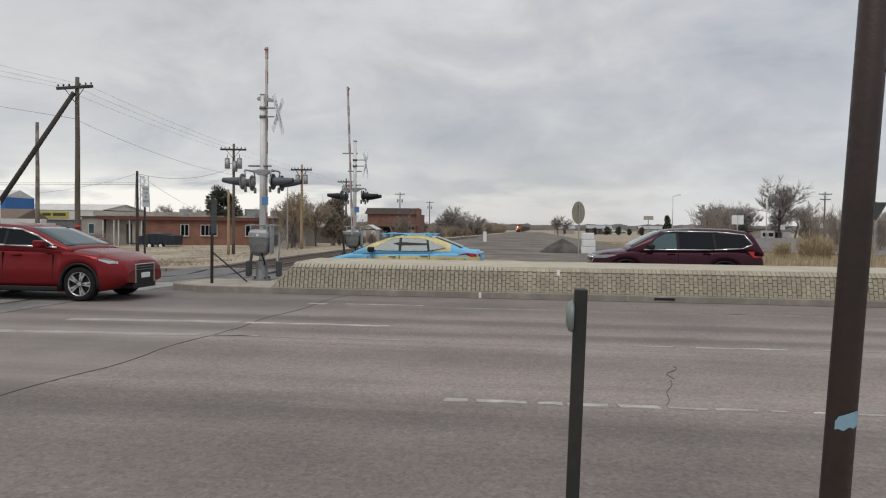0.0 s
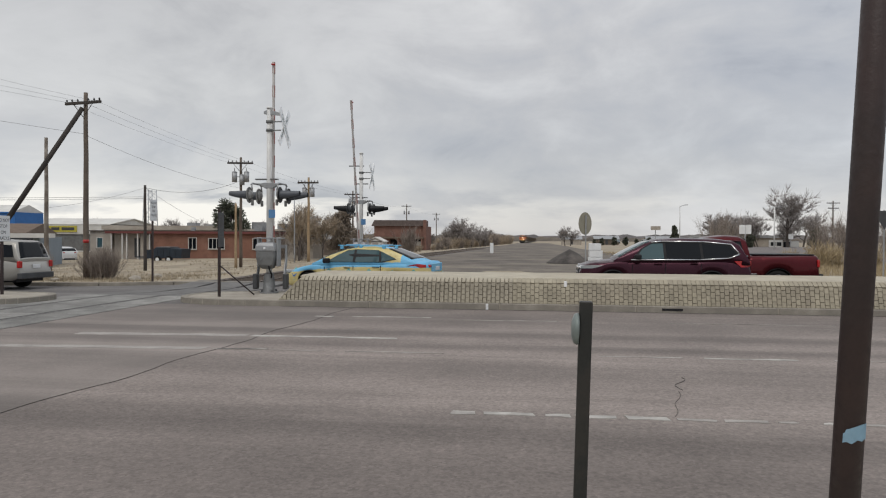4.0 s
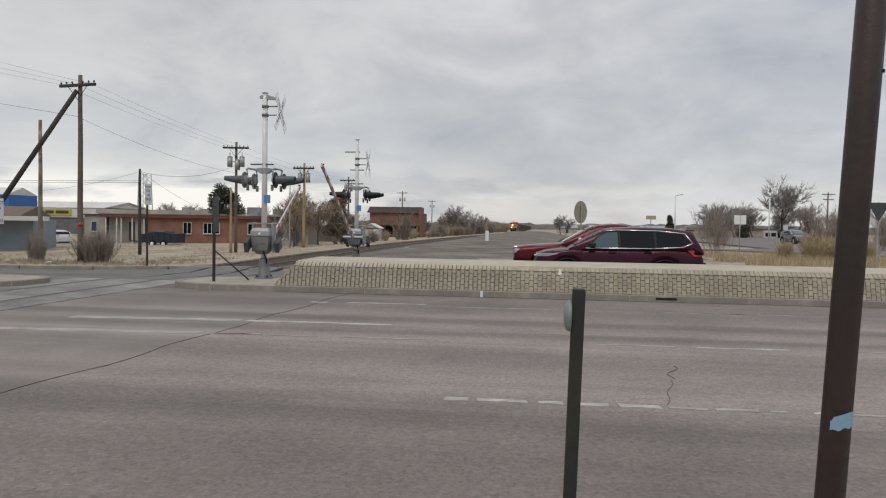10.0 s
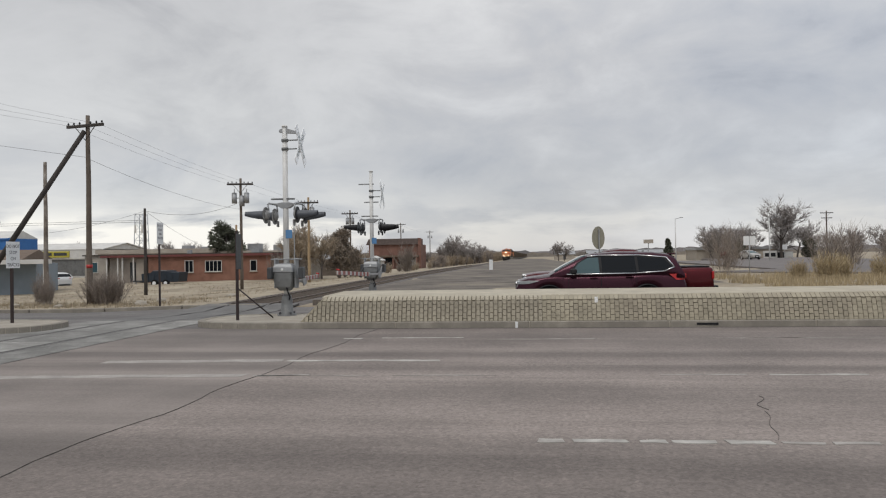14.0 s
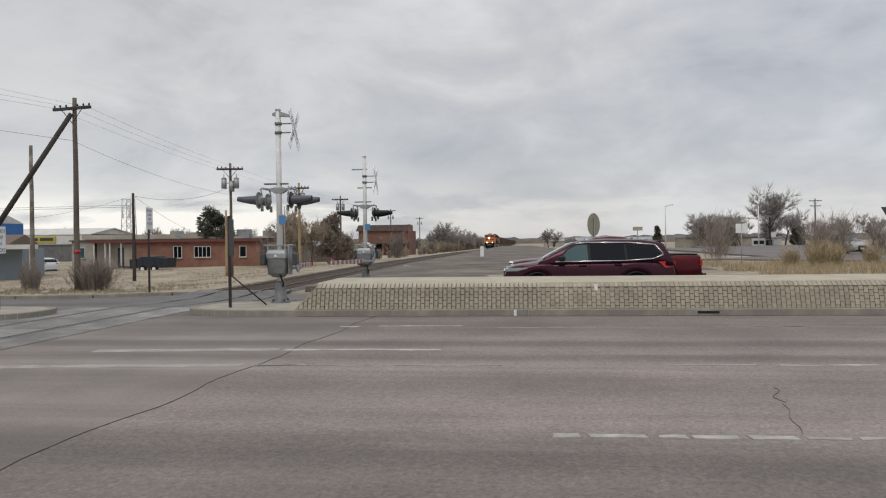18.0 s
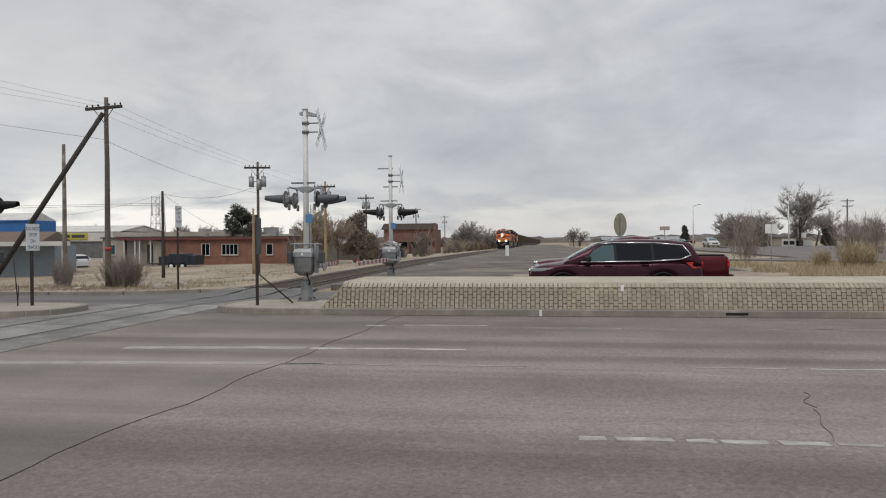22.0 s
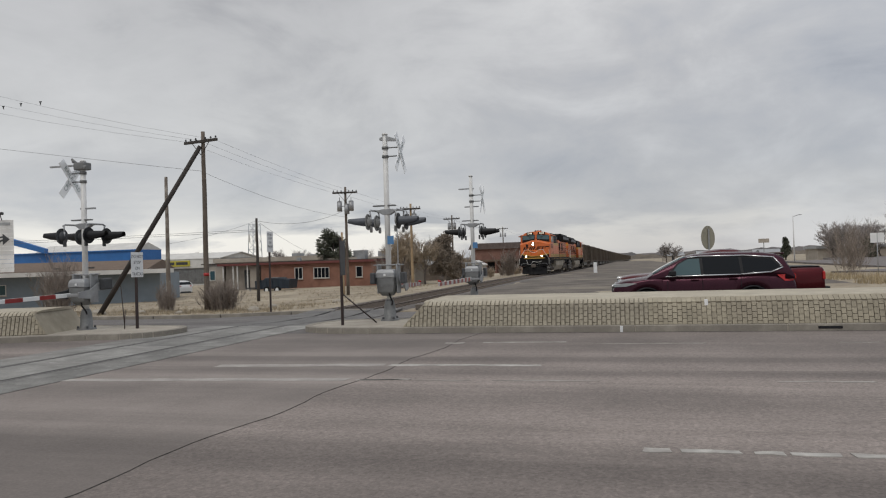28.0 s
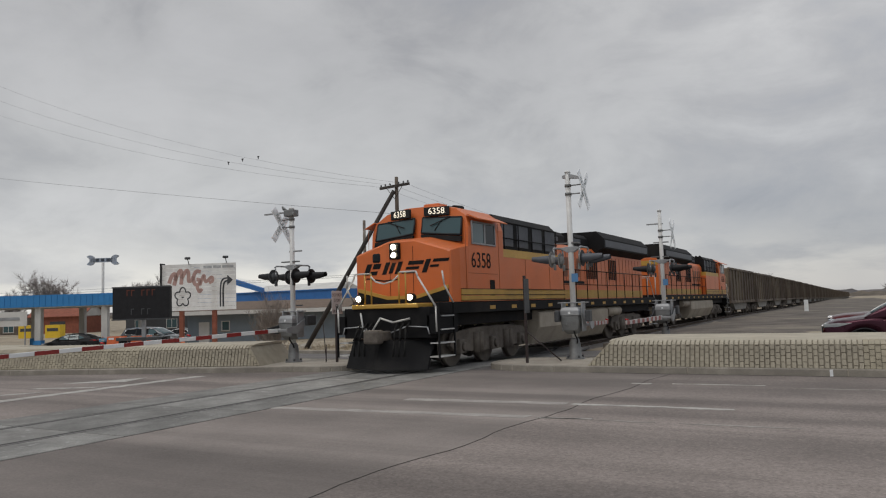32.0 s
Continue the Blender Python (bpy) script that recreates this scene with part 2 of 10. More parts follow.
    L(old, hsv.inputs["Color"])
    L(hsv.outputs[0], b.inputs["Base Color"])
    return m


M = {
    "asphalt": road_mat("asphalt", (0.216, 0.184, 0.167)),
    "asphalt_yard": road_mat("asphalt_yard", (0.165, 0.148, 0.142)),
    "asphalt_smooth": road_mat("asphalt_smooth", (0.21, 0.182, 0.166), 0.14, 0.07),
    "asphalt_dark": road_mat("asphalt_dark", (0.15, 0.14, 0.135)),
    "concrete": material("concrete", (0.38, 0.345, 0.29), 0.9, 0, 0.16, 1.6, 0.3, 45, (0.28, 0.25, 0.21)),
    "kerb": material("kerb", (0.29, 0.265, 0.225), 0.92, 0, 0.2, 2.2, 0.35, 50, (0.21, 0.19, 0.165)),
    "block": material("block", (0.37, 0.333, 0.262), 0.9, 0, 0.14, 3.0, 0.4, 60, (0.30, 0.265, 0.205), objvar=0.09),
    "block_rest": material("block_rest", (0.375, 0.335, 0.255), 0.9, 0, 0.14, 3.0, 0.4, 60, (0.30, 0.265, 0.205), island=0.09),
    "mortar_pale": material("mortar_pale", (0.345, 0.31, 0.25), 0.95, 0, 0.25, 1.2, 0.4, 60, (0.27, 0.245, 0.20)),
    "mortar": material("mortar", (0.30, 0.272, 0.222), 0.95, 0, 0.2, 4, 0.4, 60),
    "cap": material("cap", (0.48, 0.435, 0.345), 0.9, 0, 0.12, 2.5, 0.3, 55, (0.39, 0.345, 0.27), objvar=0.06),
    "paint_white": material("paint_white", (0.46, 0.44, 0.41), 0.8, 0, 0.2, 5, 0.3, 40, (0.27, 0.25, 0.23)),
    "dirt": material("dirt", (0.33, 0.275, 0.20), 0.95, 0, 0.3, 0.5, 0.6, 9, (0.40, 0.345, 0.255), (0.20, 0.165, 0.115)),
    "gravel": material("gravel", (0.15, 0.128, 0.108), 0.95, 0, 0.45, 0.45, 1.0, 9, (0.22, 0.19, 0.15), (0.085, 0.074, 0.064)),
    "ballast": material("ballast", (0.14, 0.125, 0.115), 0.95, 0, 0.3, 1.5, 1.0, 11, (0.19, 0.165, 0.145)),
    "rail": material("rail", (0.20, 0.165, 0.14), 0.55, 0.6, 0.2, 4, 0.2, 30),
    "rail_street": material("rail_street", (0.12, 0.112, 0.105), 0.5, 0.3, 0.2, 4, 0.2, 30),
    "tie": material("tie", (0.085, 0.065, 0.05), 0.9, 0, 0.25, 3, 0.4, 30),
    "wood_grey": material("wood_grey", (0.155, 0.125, 0.10), 0.9, 0, 0.25, 2.0, 0.4, 40, (0.10, 0.08, 0.065)),
    "wood_peeled": material("wood_peeled", (0.17, 0.14, 0.115), 0.9, 0, 0.25, 2.0, 0.4, 40, (0.36, 0.33, 0.29), (0.40, 0.37, 0.33)),
    "wood_dark": material("wood_dark", (0.055, 0.047, 0.042), 0.9, 0, 0.25, 2.0, 0.4, 40),
    "wood_tan": material("wood_tan", (0.36, 0.26, 0.155), 0.85, 0, 0.2, 2.0, 0.3, 40),
    "silver": material("silver", (0.70, 0.70, 0.685), 0.5, 0.0, 0.08, 3, 0.15, 40, (0.56, 0.55, 0.53)),
    "galv": material("galv", (0.36, 0.37, 0.38), 0.5, 0.35, 0.12, 4, 0.15, 50, (0.27, 0.27, 0.275)),
    "black": material("black", (0.018, 0.018, 0.02), 0.5, 0, 0.2, 4, 0.1, 40),
    "dark_grey": material("dark_grey", (0.055, 0.058, 0.062), 0.55, 0, 0.2, 4, 0.1, 40),
    "rubber": material("rubber", (0.018, 0.018, 0.018), 0.85, 0, 0.2, 8, 0.3, 60),
    "steel_brown": material("steel_brown", (0.029, 0.0175, 0.0165), 0.5, 0.0, 0.2, 5, 0.15, 60, (0.042, 0.022, 0.019)),
    "sign_white": material("sign_white", (0.78, 0.79, 0.79), 0.5, 0, 0.05, 3, 0.05, 40, (0.68, 0.69, 0.70)),
    "sign_back": material("sign_back", (0.33, 0.31, 0.24), 0.55, 0.2, 0.1, 3, 0.05, 40),
    "red": material("red", (0.42, 0.028, 0.025), 0.45, 0, 0.1, 4, 0.05, 40),
    "brick": material("brick", (0.235, 0.115, 0.08), 0.9, 0, 0.15, 1.2, 0.3, 30, (0.27, 0.14, 0.10)),
    "foliage_dry": material("foliage_dry", (0.30, 0.25, 0.20), 0.95, 0, 0.2, 2, 0.0, 10, island=0.3),
    "grass_dry": material("grass_dry", (0.43, 0.345, 0.215), 0.95, 0, 0.2, 2, 0.0, 10, island=0.3),
    "grass_pale": material("grass_pale", (0.36, 0.30, 0.21), 0.95, 0, 0.2, 2, 0.0, 10, island=0.3),
    # twig colour is lightened to carry the haze over distant trees
    "twig": material("twig", (0.26, 0.22, 0.19), 0.95, 0, 0.2, 2, 0.0, 10, island=0.25),
    "twig_tan": material("twig_tan", (0.37, 0.30, 0.22), 0.95, 0, 0.2, 2, 0.0, 10, island=0.25),
    "twig_grey": material("twig_grey", (0.34, 0.31, 0.295), 0.95, 0, 0.2, 2, 0.0, 10, island=0.3),
    "twig_bush": material("twig_bush", (0.32, 0.27, 0.23), 0.95, 0, 0.2, 2, 0.0, 10, island=0.3),
    "bark": material("bark", (0.105, 0.088, 0.078), 0.95, 0, 0.2, 4, 0.4, 20),
    "needle": material("needle", (0.105, 0.112, 0.08), 0.9, 0, 0.25, 2, 0.0, 10, island=0.35),
    "orange": material("orange", (0.64, 0.148, 0.032), 0.42, 0, 0.08, 0.9, 0.05, 40, (0.58, 0.155, 0.05)),
    "yellow": material("yellow", (0.50, 0.29, 0.05), 0.5, 0, 0.12, 1.5, 0.05, 40),
    "loco_black": material("loco_black", (0.012, 0.012, 0.013), 0.7, 0, 0.2, 1.5, 0.1, 40, (0.024, 0.022, 0.021)),
    "truck_steel": material("truck_steel", (0.15, 0.132, 0.115), 0.85, 0, 0.25, 3, 0.3, 30, (0.20, 0.175, 0.148)),
    "tank": material("tank", (0.38, 0.335, 0.27), 0.7, 0, 0.15, 1.2, 0.1, 30, (0.25, 0.215, 0.17)),
    "hopper": material("hopper", (0.115, 0.088, 0.066), 0.8, 0, 0.22, 0.6, 0.2, 20, (0.18, 0.145, 0.105), (0.08, 0.062, 0.05), objvar=0.18),
    "blue": material("blue", (0.03, 0.15, 0.42), 0.5, 0, 0.1, 1, 0.05, 40),
    "wall_blue": material("wall_blue", (0.21, 0.25, 0.285), 0.8, 0, 0.08, 1, 0.1, 40),
    "white_wall": material("white_wall", (0.62, 0.61, 0.58), 0.75, 0, 0.08, 1, 0.1, 40, (0.52, 0.50, 0.47)),
    "roof_brown": material("roof_brown", (0.16, 0.115, 0.085), 0.9, 0, 0.15, 2, 0.3, 25),
    "roof_dark": material("roof_dark", (0.075, 0.062, 0.055), 0.9, 0, 0.15, 2, 0.3, 25),
    "glass": glass_mat("glass"),
    # paler teal base colour paints in reflected sky and light through the cabin
    "glass_light": glass_mat("glass_light", (0.05, 0.095, 0.105)),
    "chrome": material("chrome", (0.7, 0.7, 0.7), 0.15, 1.0, 0.02, 3, 0.0, 40),
    "alloy": material("alloy", (0.55, 0.55, 0.56), 0.3, 0.8, 0.05, 3, 0.0, 40),
    "lamp_red": material("lamp_red", (0.45, 0.02, 0.02), 0.2, 0, 0.05, 8, 0.0, 40),
    "headlight": glow_mat("headlight", (1.0, 0.84, 0.58), 90.0),
    "car_red": material("car_red", (0.20, 0.013, 0.017), 0.26, 0.6, 0.04, 1, 0.0, 200, coat=0.5),
    "car_maroon": material("car_maroon", (0.05, 0.014, 0.024), 0.28, 0.75, 0.04, 1, 0.0, 200, coat=0.5),
    "car_darkred": material("car_darkred", (0.085, 0.010, 0.014), 0.28, 0.75, 0.04, 1, 0.0, 200, coat=0.5),
    "car_silver": material("car_silver", (0.36, 0.345, 0.315), 0.35, 0.5, 0.04, 1, 0.0, 200, coat=0.7),
    "car_white": material("car_white", (0.62, 0.63, 0.63), 0.35, 0, 0.04, 1, 0.0, 200, coat=0.7),
    "car_grey": material("car_grey", (0.065, 0.078, 0.09), 0.35, 0.3, 0.04, 1, 0.0, 200, coat=0.7),
    "art_yellow": material("art_yellow", (0.60, 0.49, 0.20), 0.5, 0, 0.12, 3, 0.0, 40, (0.66, 0.58, 0.32)),
    "art_blue": material("art_blue", (0.13, 0.42, 0.68), 0.5, 0, 0.12, 3, 0.0, 40, (0.25, 0.55, 0.72)),
    "art_red": material("art_red", (0.30, 0.06, 0.045), 0.55, 0, 0.12, 3, 0.0, 40),
}

for key, level in (("car_red", 0.3), ("car_maroon", 0.22), ("car_darkred", 0.25), ("loco_black", 0.15), ("truck_steel", 0.2), ("rubber", 0.2), ("black", 0.25)):
    M[key].node_tree.nodes["Principled BSDF"].inputs["Specular IOR Level"].default_value = level
for key in ("car_maroon", "car_darkred", "car_red"):
    M[key].node_tree.nodes["Principled BSDF"].inputs["Coat Weight"].default_value = 0.18
M["glass_light"].node_tree.nodes["Principled BSDF"].inputs["Specular IOR Level"].default_value = 0.6
M["sheeting"] = material("sheeting", (0.93, 0.94, 0.94), 0.16, 0, 0.02, 3, 0.0, 40, coat=1.0)
M["sheeting"].node_tree.nodes["Principled BSDF"].inputs["Coat IOR"].default_value = 2.0
M["sheeting"].node_tree.nodes["Principled BSDF"].inputs["Specular IOR Level"].default_value = 1.0
M["galv_dark"] = material("galv_dark", (0.20, 0.205, 0.205), 0.55, 0.3, 0.15, 4, 0.15, 50, (0.13, 0.13, 0.13))


# ---- mesh tools ----
def mesh_object(name, bm, mat):
    me = bpy.data.meshes.new(name)
    bm.normal_update()
    bm.to_mesh(me)
    bm.free()
    for m in mat if isinstance(mat, (list, tuple)) else [mat]:
        me.materials.append(m)
    return new(name, me)


def part(name, bm, mat, parent=None, label=""):
    ob = mesh_object(name, bm, mat)
    ob.parent = parent
    return tagged(ob, label)


def share(name, source, parent, at):
    """Another object on the mesh of source."""
    ob = new(name, source.data)
    ob.parent = parent
    ob.matrix_basis = at
    return ob


def thing(name, at, label, category, group="", kind=""):
    ob = new(name)
    ob.empty_display_size = 0.2
    ob.matrix_basis = at
    return tagged(ob, label, category, group, kind)


def box(bm, x0, x1, y0, y1, z0, z1, bevel=0.0, seg=1, mi=0):
    vs = [bm.verts.new((x, y, z)) for z in (z0, z1) for y in (y0, y1) for x in (x0, x1)]
    fs = [bm.faces.new([vs[i] for i in f]) for f in ((0, 2, 3, 1), (4, 5, 7, 6), (0, 1, 5, 4), (2, 6, 7, 3), (0, 4, 6, 2), (1, 3, 7, 5))]
    for f in fs:
        f.material_index = mi
    if bevel:
        es = list({e for f in fs for e in f.edges})
        bmesh.ops.bevel(bm, geom=es, offset=bevel, segments=seg, affect="EDGES", profile=0.5)
    return fs


def tube(bm, p0, p1, r0, r1=None, seg=10, caps=True, mi=0):
    r1 = r0 if r1 is None else r1
    p0, p1 = Vector(p0), Vector(p1)
    q = (p1 - p0).to_track_quat("Z", "Y")
    rings = []
    for p, r in ((p0, r0), (p1, r1)):
        rings.append([bm.verts.new(p + q @ Vector((r * math.cos(a), r * math.sin(a), 0))) for a in (2 * math.pi * i / seg for i in range(seg))])
    for i in range(seg):
        f = bm.faces.new((rings[0][i], rings[0][(i + 1) % seg], rings[1][(i + 1) % seg], rings[1][i]))
        f.smooth, f.material_index = True, mi
    if caps:
        bm.faces.new(rings[0][::-1]).material_index = mi
        bm.faces.new(rings[1]).material_index = mi


def pipe(bm, pts, r, seg=8):
    for a, b in zip(pts, pts[1:]):
        tube(bm, a, b, r, r, seg)


def prism(bm, outline, axis, a0, a1, bevel=0.0, seg=2, mi=0):
    """A polygon of (u, v) drawn along an axis from a0 to a1. axis x: (y, z); y: (x, z); z: (x, y)."""
    def at(u, v, a):
        return {"x": (a, u, v), "y": (u, a, v), "z": (u, v, a)}[axis]

    lo = [bm.verts.new(at(u, v, a0)) for u, v in outline]
    hi = [bm.verts.new(at(u, v, a1)) for u, v in outline]
    fs = [bm.faces.new(lo), bm.faces.new(hi[::-1])]
    n = len(outline)
    for i in range(n):
        fs.append(bm.faces.new((lo[i], hi[i], hi[(i + 1) % n], lo[(i + 1) % n])))
    for f in fs:
        f.material_index = mi
    if bevel:
        es = list({e for f in fs[:2] for e in f.edges})
        bmesh.ops.bevel(bm, geom=es, offset=bevel, segments=seg, affect="EDGES", profile=0.5)
    return fs


def loft(bm, rings, close=True, caps=True, smooth=True, mi=0):
    """Skin over rings of equal point count."""
    vs = [[bm.verts.new(p) for p in r] for r in rings]
    n = len(vs[0])
    for a, b in zip(vs, vs[1:]):
        for i in range(n if close else n - 1):
            f = bm.faces.new((a[i], a[(i + 1) % n], b[(i + 1) % n], b[i]))
            f.smooth, f.material_index = smooth, mi
    if caps and close:
        bm.faces.new(vs[0][::-1]).material_index = mi
        bm.faces.new(vs[-1]).material_index = mi


def fix(bm):
    bmesh.ops.recalc_face_normals(bm, faces=bm.faces[:])
    return bm


def solid(fn, *args, **kw):
    bm = bmesh.new()
    fn(bm, *args, **kw)
    return fix(bm)


def text_part(name, words, size, mat, at, parent=None, thick=0.004, align="CENTER", shear=0.0, label=""):
    """Raised letters in the built-in font, as a mesh."""
    cu = bpy.data.curves.new(name, "FONT")
    cu.body, cu.size, cu.extrude, cu.align_x, cu.align_y, cu.shear = words, size, thick, align, "CENTER", shear
    cu.resolution_u = 3
    tmp = bpy.data.objects.new("tmp_text", cu)
    me = bpy.data.meshes.new_from_object(tmp)
    bpy.data.objects.remove(tmp)
    me.materials.append(mat)
    ob = new(name, me)
    ob.parent = parent
    ob.matrix_basis = at
    return tagged(ob, label)


# ---- the ground and the streets ----
TRACK_SLOPE = 0.007


def track_x(y):
    return -10.62 + TRACK_SLOPE * (y - 14)


def interp(x, pts):
    return float(np.interp(x, [p[0] for p in pts], [p[1] for p in pts]))


TRACK_Z = [(27.9, -0.11), (40, -0.06), (60, 0.0), (120, -0.15), (200, -0.55), (400, -1.2), (5000, -8)]
RIGHT_Z = [(27.9, 0.12), (34, 0.12), (60, 0.0), (120, -0.1), (200, -0.5), (400, -1.2), (5000, -8)]


def left_z(x, y):
    """West of the line the ground falls away from the street, and more so further along it."""
    drop = interp(y, [(27.9, -0.15), (29, -0.16), (34, -0.32), (45, -0.42), (75, -0.42), (160, -0.9), (400, -1.6), (5000, -9)])
    along = max(0.0, min(30.0, -x - 21)) * interp(y, [(28, 0.0), (31, 0.012), (45, 0.018), (75, 0.012), (120, 0.01)])
    return drop - along


def ground_z(x, y):
    if y < 27.85:
        return -0.42
    k = min(1.0, max(0.0, (x + 20) / 7))
    k2 = min(1.0, max(0.0, (x + 6) / 5))
    z = left_z(x, y) * (1 - k) + interp(y, TRACK_Z) * k * (1 - k2) + interp(y, RIGHT_Z) * k2
    far = min(1.0, max(0.0, (y - 28) / 8))
    return z + far * (0.07 * noise.noise((x * 0.23, y * 0.23, 0.0)) + 0.03 * noise.noise((x * 0.9, y * 0.9, 3.0)))


def spaced(a, b, near, step, grow):
    """Ordinates that lie close together about near and spread out to a and b."""
    out, s, v = [near], step, near
    while v < b:
        v, s = v + s, s * grow
        out.append(min(v, b))
    s, v = step, near
    while v > a:
        v, s = v - s, s * grow
        out.append(max(v, a))
    return sorted(set(out))


def far_z(x, y):
    """Height of the carriageway behind the median."""
    edge = interp(x, [(-17, -0.27), (-13.3, -0.17), (-12.3, -0.14), (-8.9, -0.13), (-7.9, -0.11)])
    return edge * min(1.0, max(0.0, (y - 20.9) / 3.6))


def build_ground():
    xs = spaced(-3000, 3000, -10, 0.9, 1.06)
    ys = [-3000, -300, -60, -10, 4, 27.84] + spaced(27.86, 4000, 27.86, 0.35, 1.05)
    nx = len(xs)
    verts = [(x, y, ground_z(x, y)) for y in ys for x in xs]
    faces = [(j * nx + i, j * nx + i + 1, (j + 1) * nx + i + 1, (j + 1) * nx + i) for j in range(len(ys) - 1) for i in range(nx - 1)]
    me = bpy.data.meshes.new("ground")
    me.from_pydata(verts, [], faces)
    for p in me.polygons:
        p.use_smooth = True
    me.materials.append(M["dirt"])
    tagged(new("ground", me), "dry bare dirt ground with patches of pale grass", "ground", kind="structure")


build_ground()


def slab(name, outline, z0, z1, mat, label, category, bevel=0.0):
    bm = bmesh.new()
    prism(bm, outline, "z", z0, z1, bevel)
    ob = mesh_object(name, fix(bm), mat)
    return tagged(ob, label, category, kind="structure")


slab("road_near", [(-160, 4.3), (160, 4.3), (160, 18.75), (-160, 18.75)], -0.1, 0.0, M["asphalt"], "worn grey-brown asphalt street with faded lane lines", "road")


def far_road():
    """The carriageway behind the median: it dips on both sides of the railway, which crosses on a low hump."""
    xs = [-160, -40, -30, -24, -20, -17, -15.6, -13.3, -12.3, -10.7, -8.9, -7.9, -6.2, -5, 0, 10, 40, 160]
    ys = [18.75, 21.0, 21.5, 22.7, 23.8, 25.0, 26.4, 27.75]
    bm = bmesh.new()
    top = [[bm.verts.new((x, y, far_z(x, y))) for x in xs] for y in ys]
    low = [[bm.verts.new((x, y, -0.4)) for x in xs] for y in ys]
    for a, b in zip(top, top[1:]):
        for i in range(len(xs) - 1):
            bm.faces.new((a[i], a[i + 1], b[i + 1], b[i]))
    for i in range(len(xs) - 1):
        bm.faces.new((low[0][i], low[0][i + 1], top[0][i + 1], top[0][i]))
        bm.faces.new((low[-1][i + 1], low[-1][i], top[-1][i], top[-1][i + 1]))
    tagged(mesh_object("road_far", fix(bm), M["asphalt_dark"]), "darker worn asphalt carriageway behind the median", "road", kind="structure")


far_road()
slab("pavement_near", [(-160, -12), (160, -12), (160, 4.25), (-160, 4.25)], -0.1, 0.13, M["concrete"], "pale concrete pavement beside the street", "pavement")
slab("side_road", [(13, 60), (23, 51), (70, 47), (150, 60), (150, 112), (60, 104), (51, 118), (60, 165), (36, 165), (31, 131), (22, 131), (20, 66)], -0.5, 0.13, M["asphalt_yard"], "pale worn asphalt side road and yard", "road")
slab("gravel_lot", [(-8.3, 28.3), (9.0, 28.3), (9.5, 50), (7.0, 110), (4.0, 250), (-6.4, 250), (-7.4, 110)], -1.2, 0.1, M["gravel"], "flat grey gravel lot beside the railway", "gravel")


def far_kerb():
    root = thing("kerb_far", Matrix(), "weathered concrete kerb along the far carriageway", "kerb", kind="structure")
    first = None
    x = -100.0
    while x < 100:
        if not -13.0 < x < -7.6:
            m = pose(x, 27.72, far_z(x, 27.7), 0, -math.degrees(math.atan((far_z(x + 3, 27.7) - far_z(x, 27.7)) / 3)))
            if first is None:
                bm = bmesh.new()
                box(bm, 0, 2.96, 0, 0.16, -0.12, 0.13, 0.02, 2)
                first = part("kerb_stone", fix(bm), M["kerb"], root)
                first.matrix_basis = m
            else:
                share("kerb_stone", first, root, m)
        x += 3.0


far_kerb()


def mark(root, x0, x1, y, w, slope=0.0, ragged=0.02, mat="paint_white"):
    """One painted stripe, a thin slab with worn ends and edges."""
    bm = bmesh.new()
    n = max(2, int((x1 - x0) / 0.25))
    top, bot = [], []
    for i in range(n + 1):
        x = x0 + (x1 - x0) * i / n
        yy = y + slope * (x - x0)
        top.append((x + random.uniform(-ragged, ragged), yy + w / 2 + random.uniform(-ragged, ragged)))
        bot.append((x + random.uniform(-ragged, ragged), yy - w / 2 + random.uniform(-ragged, ragged)))
    prism(bm, bot + top[::-1], "z", -0.004, 0.008)
    return part("stripe", fix(bm), M[mat], root)


